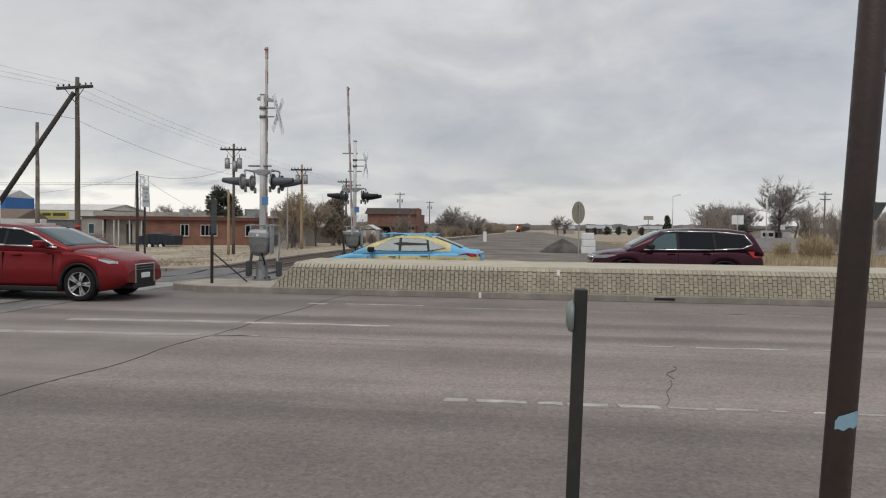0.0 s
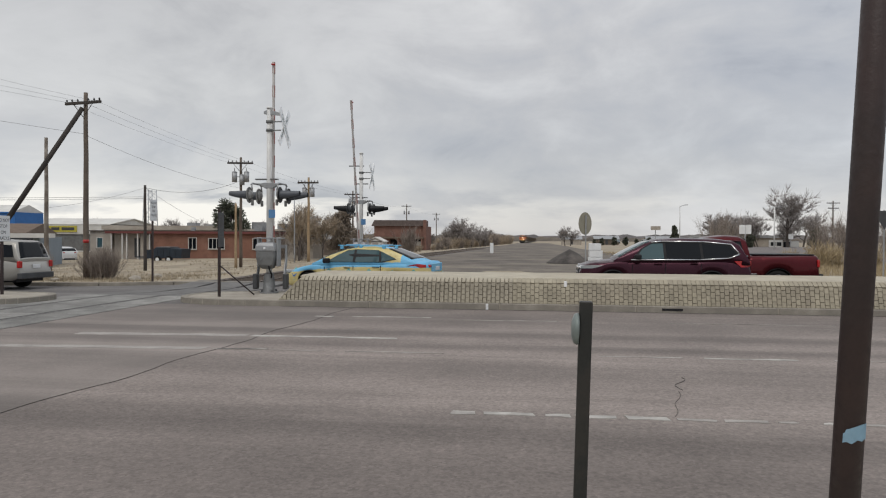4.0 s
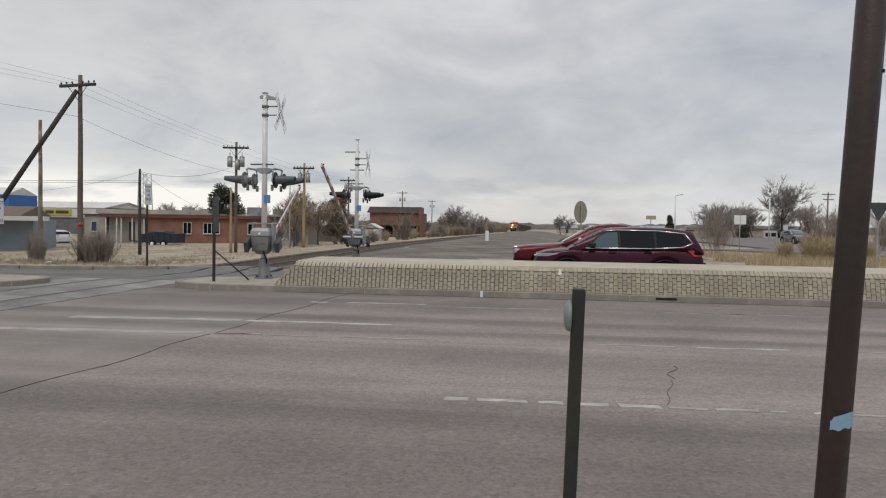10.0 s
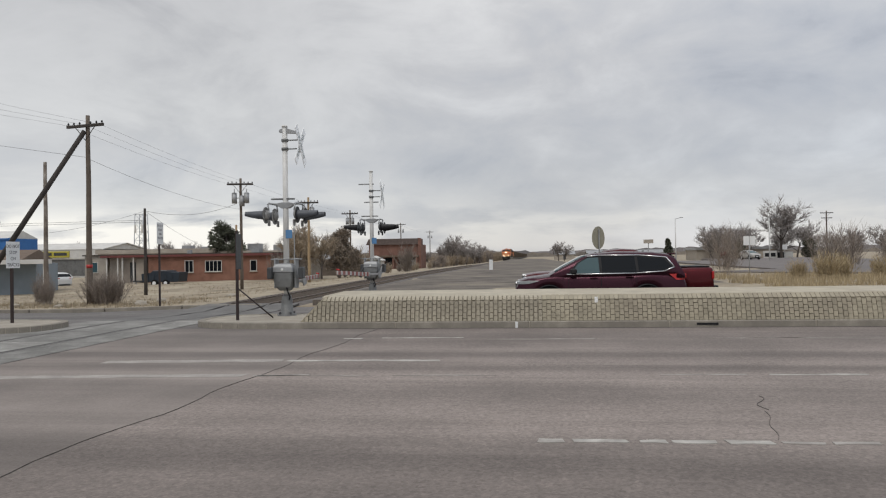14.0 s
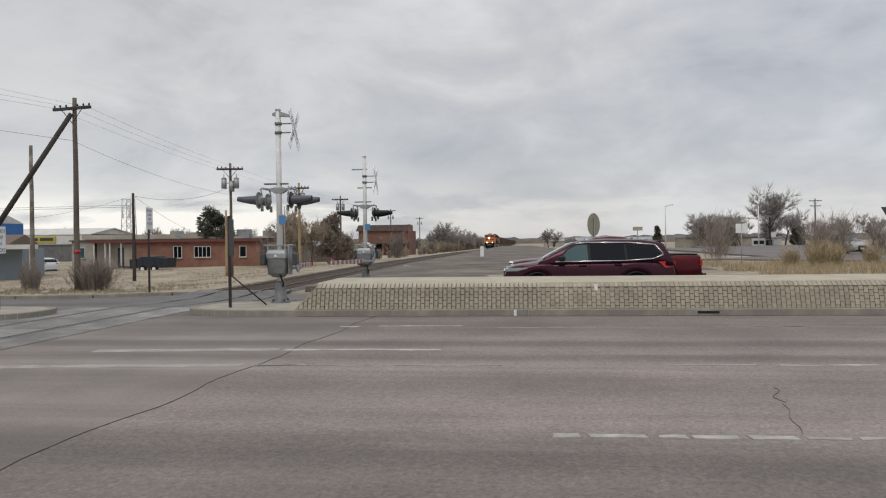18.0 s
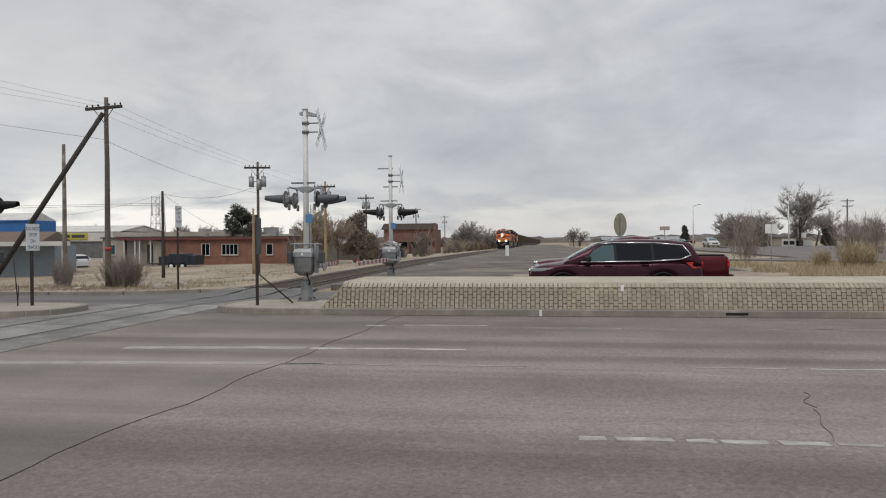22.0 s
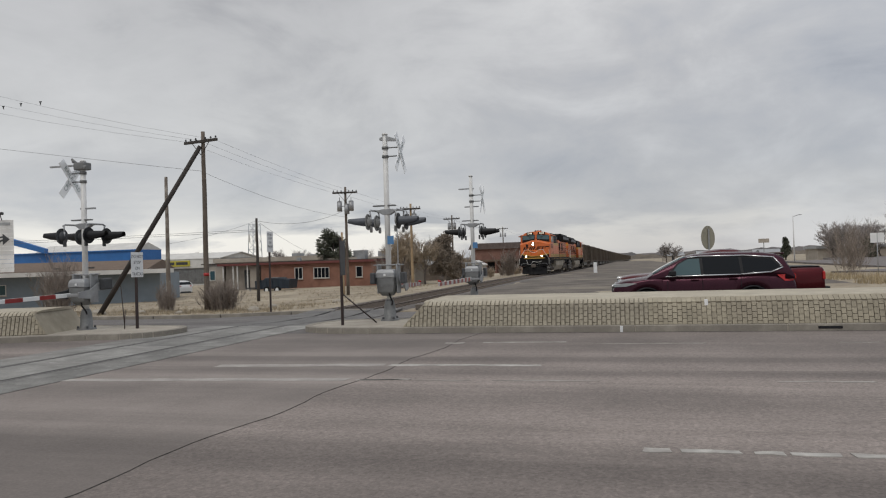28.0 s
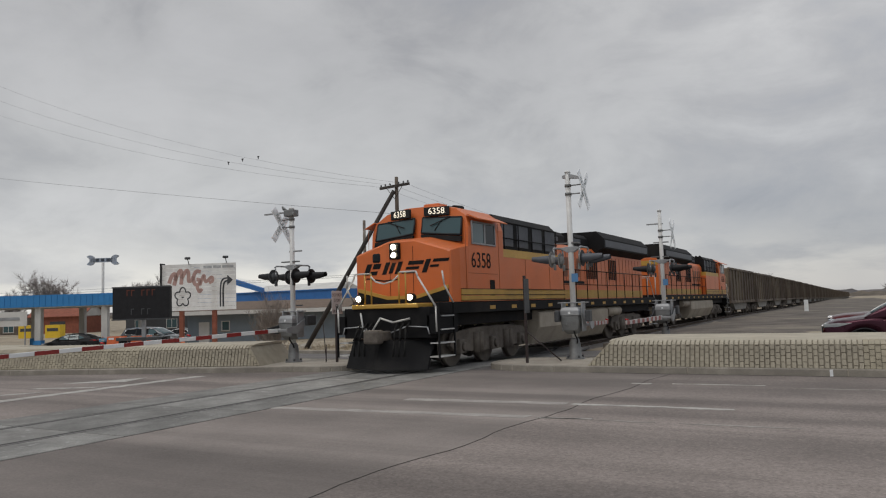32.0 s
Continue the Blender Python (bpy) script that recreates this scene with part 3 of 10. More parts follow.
def road_marks():
    root = thing("road_markings", Matrix(), "faded white lane lines painted on the street", "road marking", kind="structure")
    for n, (a, b) in enumerate(((-0.38, -0.16), (-0.07, 0.39), (0.50, 0.73), (0.76, 1.15), (1.23, 1.61), (1.66, 2.03), (2.09, 2.46), (2.55, 2.71), (2.93, 3.08), (3.2, 3.7), (3.85, 4.5), (4.7, 5.3), (5.6, 6.4), (6.9, 7.4), (8.0, 9.0))):
        mark(root, a, b, 8.62 + 0.016 * a, 0.12 if n in (0, 4) else 0.09 if n < 5 else 0.065, 0.0, 0.02 if n < 5 else 0.026, "paint_white" if n < 5 or n in (8, 10, 12) else "paint_worn")
    for a, b, y, w in ((-4.27, -1.83, 13.47, 0.15), (-4.12, -3.76, 16.56, 0.12), (-3.4, -1.75, 16.68, 0.06), (-1.2, 0.8, 16.4, 0.05),
                       (1.3, 2.4, 12.2, 0.05), (2.7, 3.9, 12.24, 0.06), (-4.3, -2.6, 12.02, 0.05), (-2.3, -0.9, 12.08, 0.04), (4.4, 7.0, 12.3, 0.05), (8.0, 12.0, 12.4, 0.06), (3.0, 6.0, 16.5, 0.04)):
        mark(root, a, b, y, w, 0.02, 0.03, "paint_worn" if w < 0.055 else "paint_white")
    for a, b, y, w in ((-7.25, -4.35, 13.27, 0.26), (-9.4, -4.4, 11.66, 0.24), (-4.2, -3.5, 12.03, 0.12)):
        mark(root, a, b, y, w, 0.075, 0.03, "paint_worn")
    # turn bay beside the other median
    stop = thing("stop_line", pose(-15.2, 15.9, 0, 0, 0, -90), "white stop line painted before the crossing", "road marking", kind="structure")
    mark(stop, 0.0, 9.6, 0.0, 0.36, 0.0, 0.03)
    bay = thing("lane_arrow_marking", pose(-16.4, 14.2, 0), "worn white arrow painted in the turn bay", "road marking", kind="structure")
    bm = bmesh.new()
    prism(bm, [(-0.03, 1.06), (-1.05, -0.60), (-0.80, -0.52), (-0.10, -0.18), (0.34, 0.12)], "z", -0.004, 0.008)
    part("arrow_head", fix(bm), M["paint_white"], bay)
    mark(bay, -0.6, 0.8, -1.67, 0.2, 0.47, 0.02)
    mark(bay, 0.0, 0.4, -2.75, 0.3, 1.5, 0.02)


M["paint_worn"] = material("paint_worn", (0.37, 0.345, 0.32), 0.85, 0, 0.2, 3, 0.3, 40, (0.29, 0.265, 0.245))
road_marks()


M["tar"] = material("tar", (0.105, 0.095, 0.087), 0.85, 0, 0.35, 6, 0.1, 40)


def seam(name, pts, w, label):
    """A dark tar seam or crack lying in the asphalt."""
    bm = bmesh.new()
    left = [(x - w * random.uniform(0.3, 1), y) for x, y in pts]
    right = [(x + w * random.uniform(0.3, 1), y) for x, y in pts]
    prism(bm, left + right[::-1], "z", -0.004, 0.007)
    ob = mesh_object(name, fix(bm), M["tar"])
    return tagged(ob, label, "road crack", kind="structure")


random.seed(4)
SEAM = [(-4.6 + 0.055 * (y - 5) + 0.05 * math.sin(y * 2.1) + random.uniform(-0.02, 0.02), y) for y in [5 + 0.3 * i for i in range(46)]]
slab("road_patch", [(-8.83, 4.35), (-4.64, 4.35)] + SEAM + [(-8.75, 18.6)], -0.05, 0.004, M["asphalt_smooth"], "smoother grey-brown asphalt laid beside the crossing", "road")
seam("road_seam", SEAM, 0.0055, "long dark tar seam across the street")
seam("road_crack", [(1.93 + 0.018 * i + 0.05 * math.sin(i * 0.75 + 2.0) + random.uniform(-0.008, 0.008), 10.0 + 0.075 * i) for i in range(11)], 0.0035, "short jagged crack in the asphalt")
seam("road_seam", [(1.68 + 0.026 * i + 0.02 * math.sin(i), 8.75 + 0.12 * i) for i in range(11)], 0.0014, "faint hairline crack in the asphalt")


# ---- medians with sloping block faces ----
def island(name, outline, label):
    bm = bmesh.new()
    prism(bm, outline, "z", -0.05, 0.13, 0.0)
    ob = mesh_object(name, fix(bm), M["concrete"])
    tagged(ob, label, "median", kind="structure")
    # kerb stones round its edge
    n = len(outline)
    for i in range(n):
        a, b = Vector((*outline[i], 0)), Vector((*outline[(i + 1) % n], 0))
        d = b - a
        count = max(1, round(d.length / 3.1))
        if d.length > 20 and abs(a.y - 21.9) < 0.01:
            continue
        for k in range(count):
            p = a + d * (k / count)
            bm = bmesh.new()
            box(bm, 0.013, d.length / count - 0.013, -0.015, 0.16, -0.04, 0.142, 0.015, 2)
            ob2 = part("kerb_stone", fix(bm), M["kerb"], ob)
            ob2.matrix_basis = pose(p.x, p.y, 0, 0, 0, math.degrees(math.atan2(d.y, d.x)))
    return ob


def arc(cx, cy, rx, ry, a0, a1, n, power=1.0):
    out = []
    for i in range(n + 1):
        a = radians(a0 + (a1 - a0) * i / n)
        c, s = math.cos(a), math.sin(a)
        out.append((cx + rx * math.copysign(abs(c) ** power, c), cy + ry * math.copysign(abs(s) ** power, s)))
    return out


right_island = island("median_1", [(-3.5, 21.9), (-5.2, 21.75)] + arc(-6.5, 20.0, 2.1, 1.38, 90, 270, 14, 0.75) + [(48, 18.62), (48, 21.9)], "concrete median nose with a kerb all round")
left_island = island("median_2", [(-60, 21.9), (-60, 14.2), (-24.5, 14.2), (-19.3, 15.6), (-13.4, 17.42)] + arc(-13.0, 18.72, 1.2, 1.22, -72, 90, 12, 0.85) + [(-15.0, 20.15), (-22.0, 21.2), (-30.0, 21.9)], "concrete median nose beyond the railway")


def wall_profile(s):
    """Cross-section of the sloping face and the rounded top: distance along it, from the foot, to (back, up)."""
    pts = [(0.0, 0.0, 0.13), (0.47, 0.12, 0.584), (0.56, 0.17, 0.655), (0.68, 0.275, 0.70), (0.95, 0.54, 0.72)]
    v = interp(s, [(a, b) for a, b, c in pts])
    w = interp(s, [(a, c) for a, b, c in pts])
    return v, w


def block_mesh(s0, s1, wide, proud, curved=False):
    """One block lying on the face, between two distances along the profile."""
    bm = bmesh.new()
    steps = [s0 + (s1 - s0) * i / (3 if curved else 1) for i in range(4 if curved else 2)]
    inner, outer = [], []
    for s in steps:
        v, w = wall_profile(s)
        va, wa = wall_profile(s - 0.01)
        vb, wb = wall_profile(s + 0.01)
        d = Vector((0, vb - va, wb - wa)).normalized()
        nrm = Vector((0, -d.z, d.y))
        p = Vector((0, v, w))
        inner.append(p - nrm * 0.03)
        outer.append(p + nrm * proud)
    b = 0.008
    for x0, x1, pts in ((0, wide, None),):
        lo = [[q + Vector((x, 0, 0)) for q in inner] for x in (x0, x1)]
        hi = [[q + Vector((x, 0, 0)) for q in outer] for x in (x0 + b, x1 - b)]
        n = len(steps)
        grid = [lo[0], hi[0], hi[1], lo[1]]
        vs = [[bm.verts.new(q) for q in row] for row in grid]
        for r in range(3):
            for i in range(n - 1):
                bm.faces.new((vs[r][i], vs[r + 1][i], vs[r + 1][i + 1], vs[r][i + 1]))
        bm.faces.new((vs[0][0], vs[3][0], vs[2][0], vs[1][0]))
        bm.faces.new((vs[0][-1], vs[1][-1], vs[2][-1], vs[3][-1]))
    return fix(bm)


def block_wall(name, at, length, depth, near0, near1, label, ends, joint="mortar"):
    """The raised median: a core, upright blocks in staggered columns and a rounded cap. Local x runs along the foot."""
    root = thing(name, at, label, "block wall", kind="structure")
    bm = bmesh.new()
    prof = [wall_profile(s) for s in (0, 0.47, 0.56, 0.68, 0.95)]
    prof = [(v + 0.02, w - 0.012) for v, w in prof]
    back = [(depth, 0.72), (depth, 0.13)]
    ring = prof + back + [(depth, 0.0), (0.02, 0.0)]
    # the end leans in as much as the face does
    rings = []
    for x, lean in ((0.0, 1), (length, -1)):
        rings.append([(x + lean * ends * max(0.0, w - 0.13), v, w) for v, w in ring])
    loft(bm, rings, smooth=False)
    part("core", fix(bm), M[joint], root)
    if ends:
        for s, x in ((1, 0.0), (-1, length)):
            bm = bmesh.new()
            top = [Vector((x + s * (ends * (w - 0.13) - 0.012), v, w)) for v, w in ((0.0, 0.13), (0.12, 0.584), (0.275, 0.70), (0.54, 0.72), (depth - 0.3, 0.72), (depth, 0.66), (depth, 0.13))]
            loft(bm, [top, [p + Vector((s * 0.05, 0, 0)) for p in top]], smooth=False)
            part("end_face", fix(bm), M["block"], root, "sloping tan end face")
    bm = bmesh.new()
    prism(bm, [(v, w) for v, w in ((0.31, 0.694), (0.54, 0.722), (depth - 0.35, 0.735), (depth, 0.70), (depth, 0.66), (0.31, 0.67))], "x", 0.42 * ends + 0.05, length - 0.42 * ends - 0.05)
    part("top_slab", fix(bm), M["cap"], root, "pale concrete top")
    col, gap = 0.1, 0.012
    rest = bmesh.new()
    meshes = {}
    n = int(length / col)
    for i in range(n):
        x = i * col
        shift = 0.0 if i % 2 else 0.5
        rows = []
        h = 0.130
        s = 0.012 - (h * 0.5 if shift else 0)
        while s < 0.45:
            a, b = max(s, 0.012), min(s + h - gap, 0.485)
            if b - a > 0.04:
                rows.append((round(a, 3), round(b, 3), False))
            s += h
        rows.append((0.497, 0.70, True))
        for a, b, cap in rows:
            v, w = wall_profile((a + b) / 2)
            lean = ends * (w - 0.13)
            la, lb = (ends * (wall_profile(q)[1] - 0.13) for q in (a, b))
            if x + col - gap < la + 0.01 or x + gap > length - la - 0.01:
                continue
            cut = x < lb or x + col > length - lb
            if near0 <= x <= near1 and not cut:
                key = (a, b)
                dx = x + gap / 2
                turn = pose(dx, random.uniform(-0.004, 0.004), random.uniform(-0.002, 0.002))
                nm = "cap_block" if cap else "block"
                if key in meshes:
                    share(nm, meshes[key], root, turn)
                else:
                    meshes[key] = part(nm, block_mesh(a, b, col - gap, 0.012, cap), M["cap"] if cap else M["block"], root)
                    meshes[key].matrix_basis = turn
            else:
                v0, w0 = wall_profile(a)
                v1, w1 = wall_profile(b)
                d = Vector((0, v1 - v0, w1 - w0)).normalized()
                nr = Vector((0, -d.z, d.y)) * 0.012
                e0, e1 = x, x + col - gap
                def held(e, ln):
                    return min(max(e, ln), length - ln)
                q = [Vector((held(e0, la), v0, w0)), Vector((held(e1, la), v0, w0)), Vector((held(e1, lb), v1, w1)), Vector((held(e0, lb), v1, w1))]
                lo = [rest.verts.new(p - nr * 2) for p in q]
                hi = [rest.verts.new(p + nr) for p in q]
                rest.faces.new(hi)
                for k in range(4):
                    rest.faces.new((lo[k], lo[(k + 1) % 4], hi[(k + 1) % 4], hi[k]))
    ob = part("far_blocks", fix(rest), M["block_rest"], root)
    tagged(ob, kind="stuff")
    return root


random.seed(7)
wall_1 = block_wall("median_wall_1", pose(-5.75, 18.80, 0), 52, 2.9, 0.0, 5.6, "low median wall of upright tan concrete blocks with a sloping face", 0.95)
wall_2 = block_wall("median_wall_2", pose(-60, 14.42, 0), 35.6, 3.2, 99, 99, "low tan block median wall beyond the railway", 0.0, "mortar_pale")
wall_3 = block_wall("median_wall_3", pose(-24.6, 14.42, 0, 0, 0, 17.6), 10.4, 2.3, 6.6, 10.0, "low tan block median wall with a sloping end by the signal mast", 0.75, "mortar_pale")
bm = bmesh.new()
box(bm, 1.01, 1.08, 18.895, 18.96, 0.53, 0.66, 0.004)
tagged(mesh_object("reflector_plate", fix(bm), M["sheeting"]), "small white reflector plate on the block wall", "reflector")
bm = bmesh.new()
box(bm, -0.76, -0.70, 18.596, 18.62, 0.0, 0.135, 0.003)
tagged(mesh_object("kerb_stripe", fix(bm), M["sign_white"]), "white painted stripe on the kerb", "paint mark", kind="structure")
bm = bmesh.new()
box(bm, 3.15, 3.6, 18.59, 18.66, 0.05, 0.10, 0.004)
tagged(mesh_object("kerb_inlet", fix(bm), M["black"]), "dark drain slot in the kerb face", "drain", kind="structure")


# ---- the railway ----
def cross_dip(y):
    """The crossing panels follow the slight fall of the carriageway behind the median."""
    return interp(y, [(20.9, 0.0), (24.5, -0.13), (27.2, -0.12), (27.9, -0.02)])


def railway():
    root = thing("railway_track", Matrix(), "single railway track on dark ballast", "railway", kind="structure")
    bm = bmesh.new()
    ys = [27.9, 40, 60, 120, 200, 400, 900, 1600]
    rings = []
    for y in ys:
        zc = interp(y, TRACK_Z)
        cx = track_x(y)
        rings.append([(cx - 2.6, y, zc - 0.3), (cx - 1.6, y, zc + 0.06), (cx + 1.6, y, zc + 0.06), (cx + 2.7, y, zc - 0.3)])
    loft(bm, rings, smooth=False)
    part("ballast_bed", fix(bm), M["ballast"], root, "dark crushed-stone ballast")
    for side in (-0.7535, 0.7535):
        for stretch, mt in (([0.0, 18.0, 20.9, 24.5, 27.2, 27.88], "rail_street"), ([27.9] + ys[1:], "rail")):
            bm = bmesh.new()
            rings = []
            for y in stretch:
                top = 0.0095 + (cross_dip(y) if y < 27.87 else 0.0) if y < 27.89 else max(interp(y, TRACK_Z) + 0.13, 0.012 if y < 30 else -9.0)
                cx = track_x(y) + side
                rings.append([(cx - 0.037, y, top), (cx + 0.037, y, top), (cx + 0.035, y, top - 0.04), (cx + 0.012, y, top - 0.05), (cx + 0.07, y, top - 0.19), (cx - 0.07, y, top - 0.19), (cx - 0.012, y, top - 0.05), (cx - 0.035, y, top - 0.04)])
            loft(bm, rings, smooth=False)
            part("rail", fix(bm), M[mt], root, "steel rail with a worn top")
    first = None
    y = 28.4
    while y < 130:
        m = pose(track_x(y), y, interp(y, TRACK_Z) + 0.075, 0, 0, random.uniform(-1, 1))
        if first is None:
            bm = bmesh.new()
            box(bm, -1.3, 1.3, -0.11, 0.11, -0.10, 0.012, 0.01)
            first = part("sleeper", fix(bm), M["tie"], root)
            first.matrix_basis = m
        else:
            share("sleeper", first, root, m)
        y += 0.52
    # concrete crossing panels between and beside the rails
    cross = thing("crossing_surface", Matrix(), "pale concrete grade-crossing panels with dark flange gaps", "level crossing", kind="structure")
    made = {}
    for a, b in ((-1.75, -0.82), (-0.64, 0.64), (0.82, 1.75)):
        y = 3.95
        while y < 27.2:
            za, zb = cross_dip(y), cross_dip(y + 2.41)
            m = pose(track_x(y), y, za, math.degrees(math.atan((zb - za) / 2.41)), 0, math.degrees(-math.atan(TRACK_SLOPE)))
            kind = (a, b, y > 20.9)
            if kind in made:
                share("crossing_panel", made[kind], cross, m)
            else:
                bm = bmesh.new()
                box(bm, a, b, 0, 2.41, -0.05, 0.011, 0.003)
                made[kind] = part("crossing_panel", fix(bm), M["panel_dark" if kind[2] else "panel"], cross, "dark worn crossing panel" if kind[2] else "")
                made[kind].matrix_basis = m
            y += 2.43
    for a, b in ((-0.82, -0.64), (0.64, 0.82)):
        bm = bmesh.new()
        rings = [[(track_x(y) + a, y, z - 0.03), (track_x(y) + b, y, z - 0.03), (track_x(y) + b, y, z + 0.0075), (track_x(y) + a, y, z + 0.0075)] for y, z in ((q, cross_dip(q)) for q in (0.0, 20.9, 24.5, 27.2, 27.9))]
        loft(bm, rings, smooth=False)
        part("flange_gap", fix(bm), M["flange"], cross, "dark rubber flange gap")


M["flange"] = material("flange", (0.045, 0.043, 0.042), 0.9, 0, 0.2, 3, 0.2, 40)
M["panel"] = material("panel", (0.255, 0.25, 0.235), 0.85, 0, 0.36, 1.1, 0.25, 40, (0.17, 0.16, 0.15), (0.36, 0.355, 0.34), objvar=0.18)
M["panel_dark"] = material("panel_dark", (0.165, 0.16, 0.155), 0.85, 0, 0.3, 1.1, 0.25, 40, (0.12, 0.115, 0.11))
railway()


# ---- distance ----
def far_ridge(name, y, x0, x1, base, height, mat, label, seed, step=14.0):
    """A low wooded rise far behind the place, one uneven ridge with depth."""
    rnd = random.Random(seed)
    bm = bmesh.new()
    rings = []
    x = x0
    while x <= x1:
        h = base + height * (0.65 + 0.5 * noise.noise((x * 0.0011, seed, 0)) + 0.16 * noise.noise((x * 0.011, seed, 4)) + 0.14 * rnd.uniform(-1, 1))
        rings.append([(x, y - 60, -14), (x, y, h), (x, y + 200, -14)])
        x += step
    loft(bm, rings, close=True, caps=True, smooth=False)
    tagged(mesh_object(name, fix(bm), mat), label, "hills", kind="structure")


M["ridge"] = material("ridge", (0.135, 0.125, 0.125), 1.0, 0, 0.25, 0.02, 0.0, 0.15, (0.17, 0.15, 0.14))
M["ridge_near"] = material("ridge_near", (0.125, 0.105, 0.085), 1.0, 0, 0.3, 0.03, 0.0, 0.2, (0.17, 0.14, 0.105))
far_ridge("backdrop_1", 2300, -3400, 3400, -5, 27, M["ridge"], "hazy low wooded hills on the horizon", 3)
far_ridge("backdrop_2", 1100, -2200, 2200, -5, 13, M["ridge_near"], "brown bare-tree line far across the plain", 8, 7.0)


def gutter_line():
    """Dark dirt gathered along the foot of the median kerb."""
    bm = bmesh.new()
    rnd = random.Random(12)
    xs = [-5.6 + 0.4 * i for i in range(130)]
    outline = [(x, 18.612) for x in xs] + [(x, 18.585 - rnd.uniform(0.0, 0.03)) for x in reversed(xs)]
    prism(bm, outline, "z", -0.004, 0.0055)
    tagged(mesh_object("gutter_dirt", fix(bm), M["tar"]), "dark dirt line along the foot of the kerb", "dirt", kind="structure")


gutter_line()


# ---- crossing signals ----
def light_unit(parent, x, y, z, d, dark=False):
    """One flashing-light head with its round backing plate and long hood, facing along x by the sign of d."""
    shade, back = ("black", "dark_grey") if dark else ("hood_grey", "disc_pale")
    bm = bmesh.new()
    tube(bm, (x - 0.008 * d, y, z), (x + 0.008 * d, y, z), 0.215, 0.215, 24)
    plate = part("background_disc", fix(bm), M[back], parent, "round weathered backing plate")
    bm = bmesh.new()
    tube(bm, (x + 0.008 * d, y, z), (x + 0.014 * d, y, z), 0.21, 0.21, 24)
    part("disc_face", fix(bm), M["black"], plate, "black face of the backing plate")
    bm = bmesh.new()
    rings = []
    for dx, r in ((0.008, 0.14), (0.04, 0.13), (0.07, 0.09), (0.09, 0.05)):
        rings.append([(x - dx * d, y + r * math.cos(a), z + r * math.sin(a)) for a in (2 * math.pi * i / 18 for i in range(18))])
    loft(bm, rings)
    box(bm, min(x - 0.06 * d, x - 0.11 * d), max(x - 0.06 * d, x - 0.11 * d), y - 0.05, y + 0.05, z - 0.28, z - 0.12, 0.01)
    part("lamp_housing", fix(bm), M[back], plate, "weathered lamp housing")
    bm = bmesh.new()
    rings = []
    for dx, r, low, drop in ((0.012, 0.12, -78, 0.0), (0.18, 0.11, -66, 0.005), (0.36, 0.095, -50, 0.012), (0.54, 0.078, -30, 0.025)):
        arc_angles = [radians(low + (180 - 2 * low) * i / 15) for i in range(16)]
        rings.append([(x + dx * d, y + r * math.cos(a), z + r * math.sin(a) + drop) for a in arc_angles])
    inner = [[(px, y + (py - y) * 0.94, z + (pz - z) * 0.94) for px, py, pz in r] for r in rings]
    loft(bm, rings, close=False)
    loft(bm, inner, close=False)
    part("hood", fix(bm), M[shade], plate, "long dark hood over the lamp")
    bm = bmesh.new()
    tube(bm, (x + 0.014 * d, y, z), (x + 0.03 * d, y, z), 0.105, 0.095, 18)
    part("lens", fix(bm), M["lamp_red"], plate, "dark red lens, unlit")


def crossbuck(parent, x, y, z, flip=1):
    """Two crossed white boards with railway lettering, facing along x."""
    for n, (ang, words) in enumerate(((50, "RAILROAD"), (-50, "CROSSING"))):
        bm = bmesh.new()
        box(bm, -0.006, 0.006, -0.61, 0.61, -0.115, 0.115, 0.003)
        b = part("sign_board", fix(bm), M["sheeting"], parent, "white retroreflective board")
        b.matrix_basis = pose(x + 0.016 * n * flip, y, z, ang * flip)
        for side in (-1, 1):
            text_part("lettering", words, 0.17, M["letter_grey"], pose(0.0075 * side, 0, 0, 90, 0, 90 * side), b, 0.001)


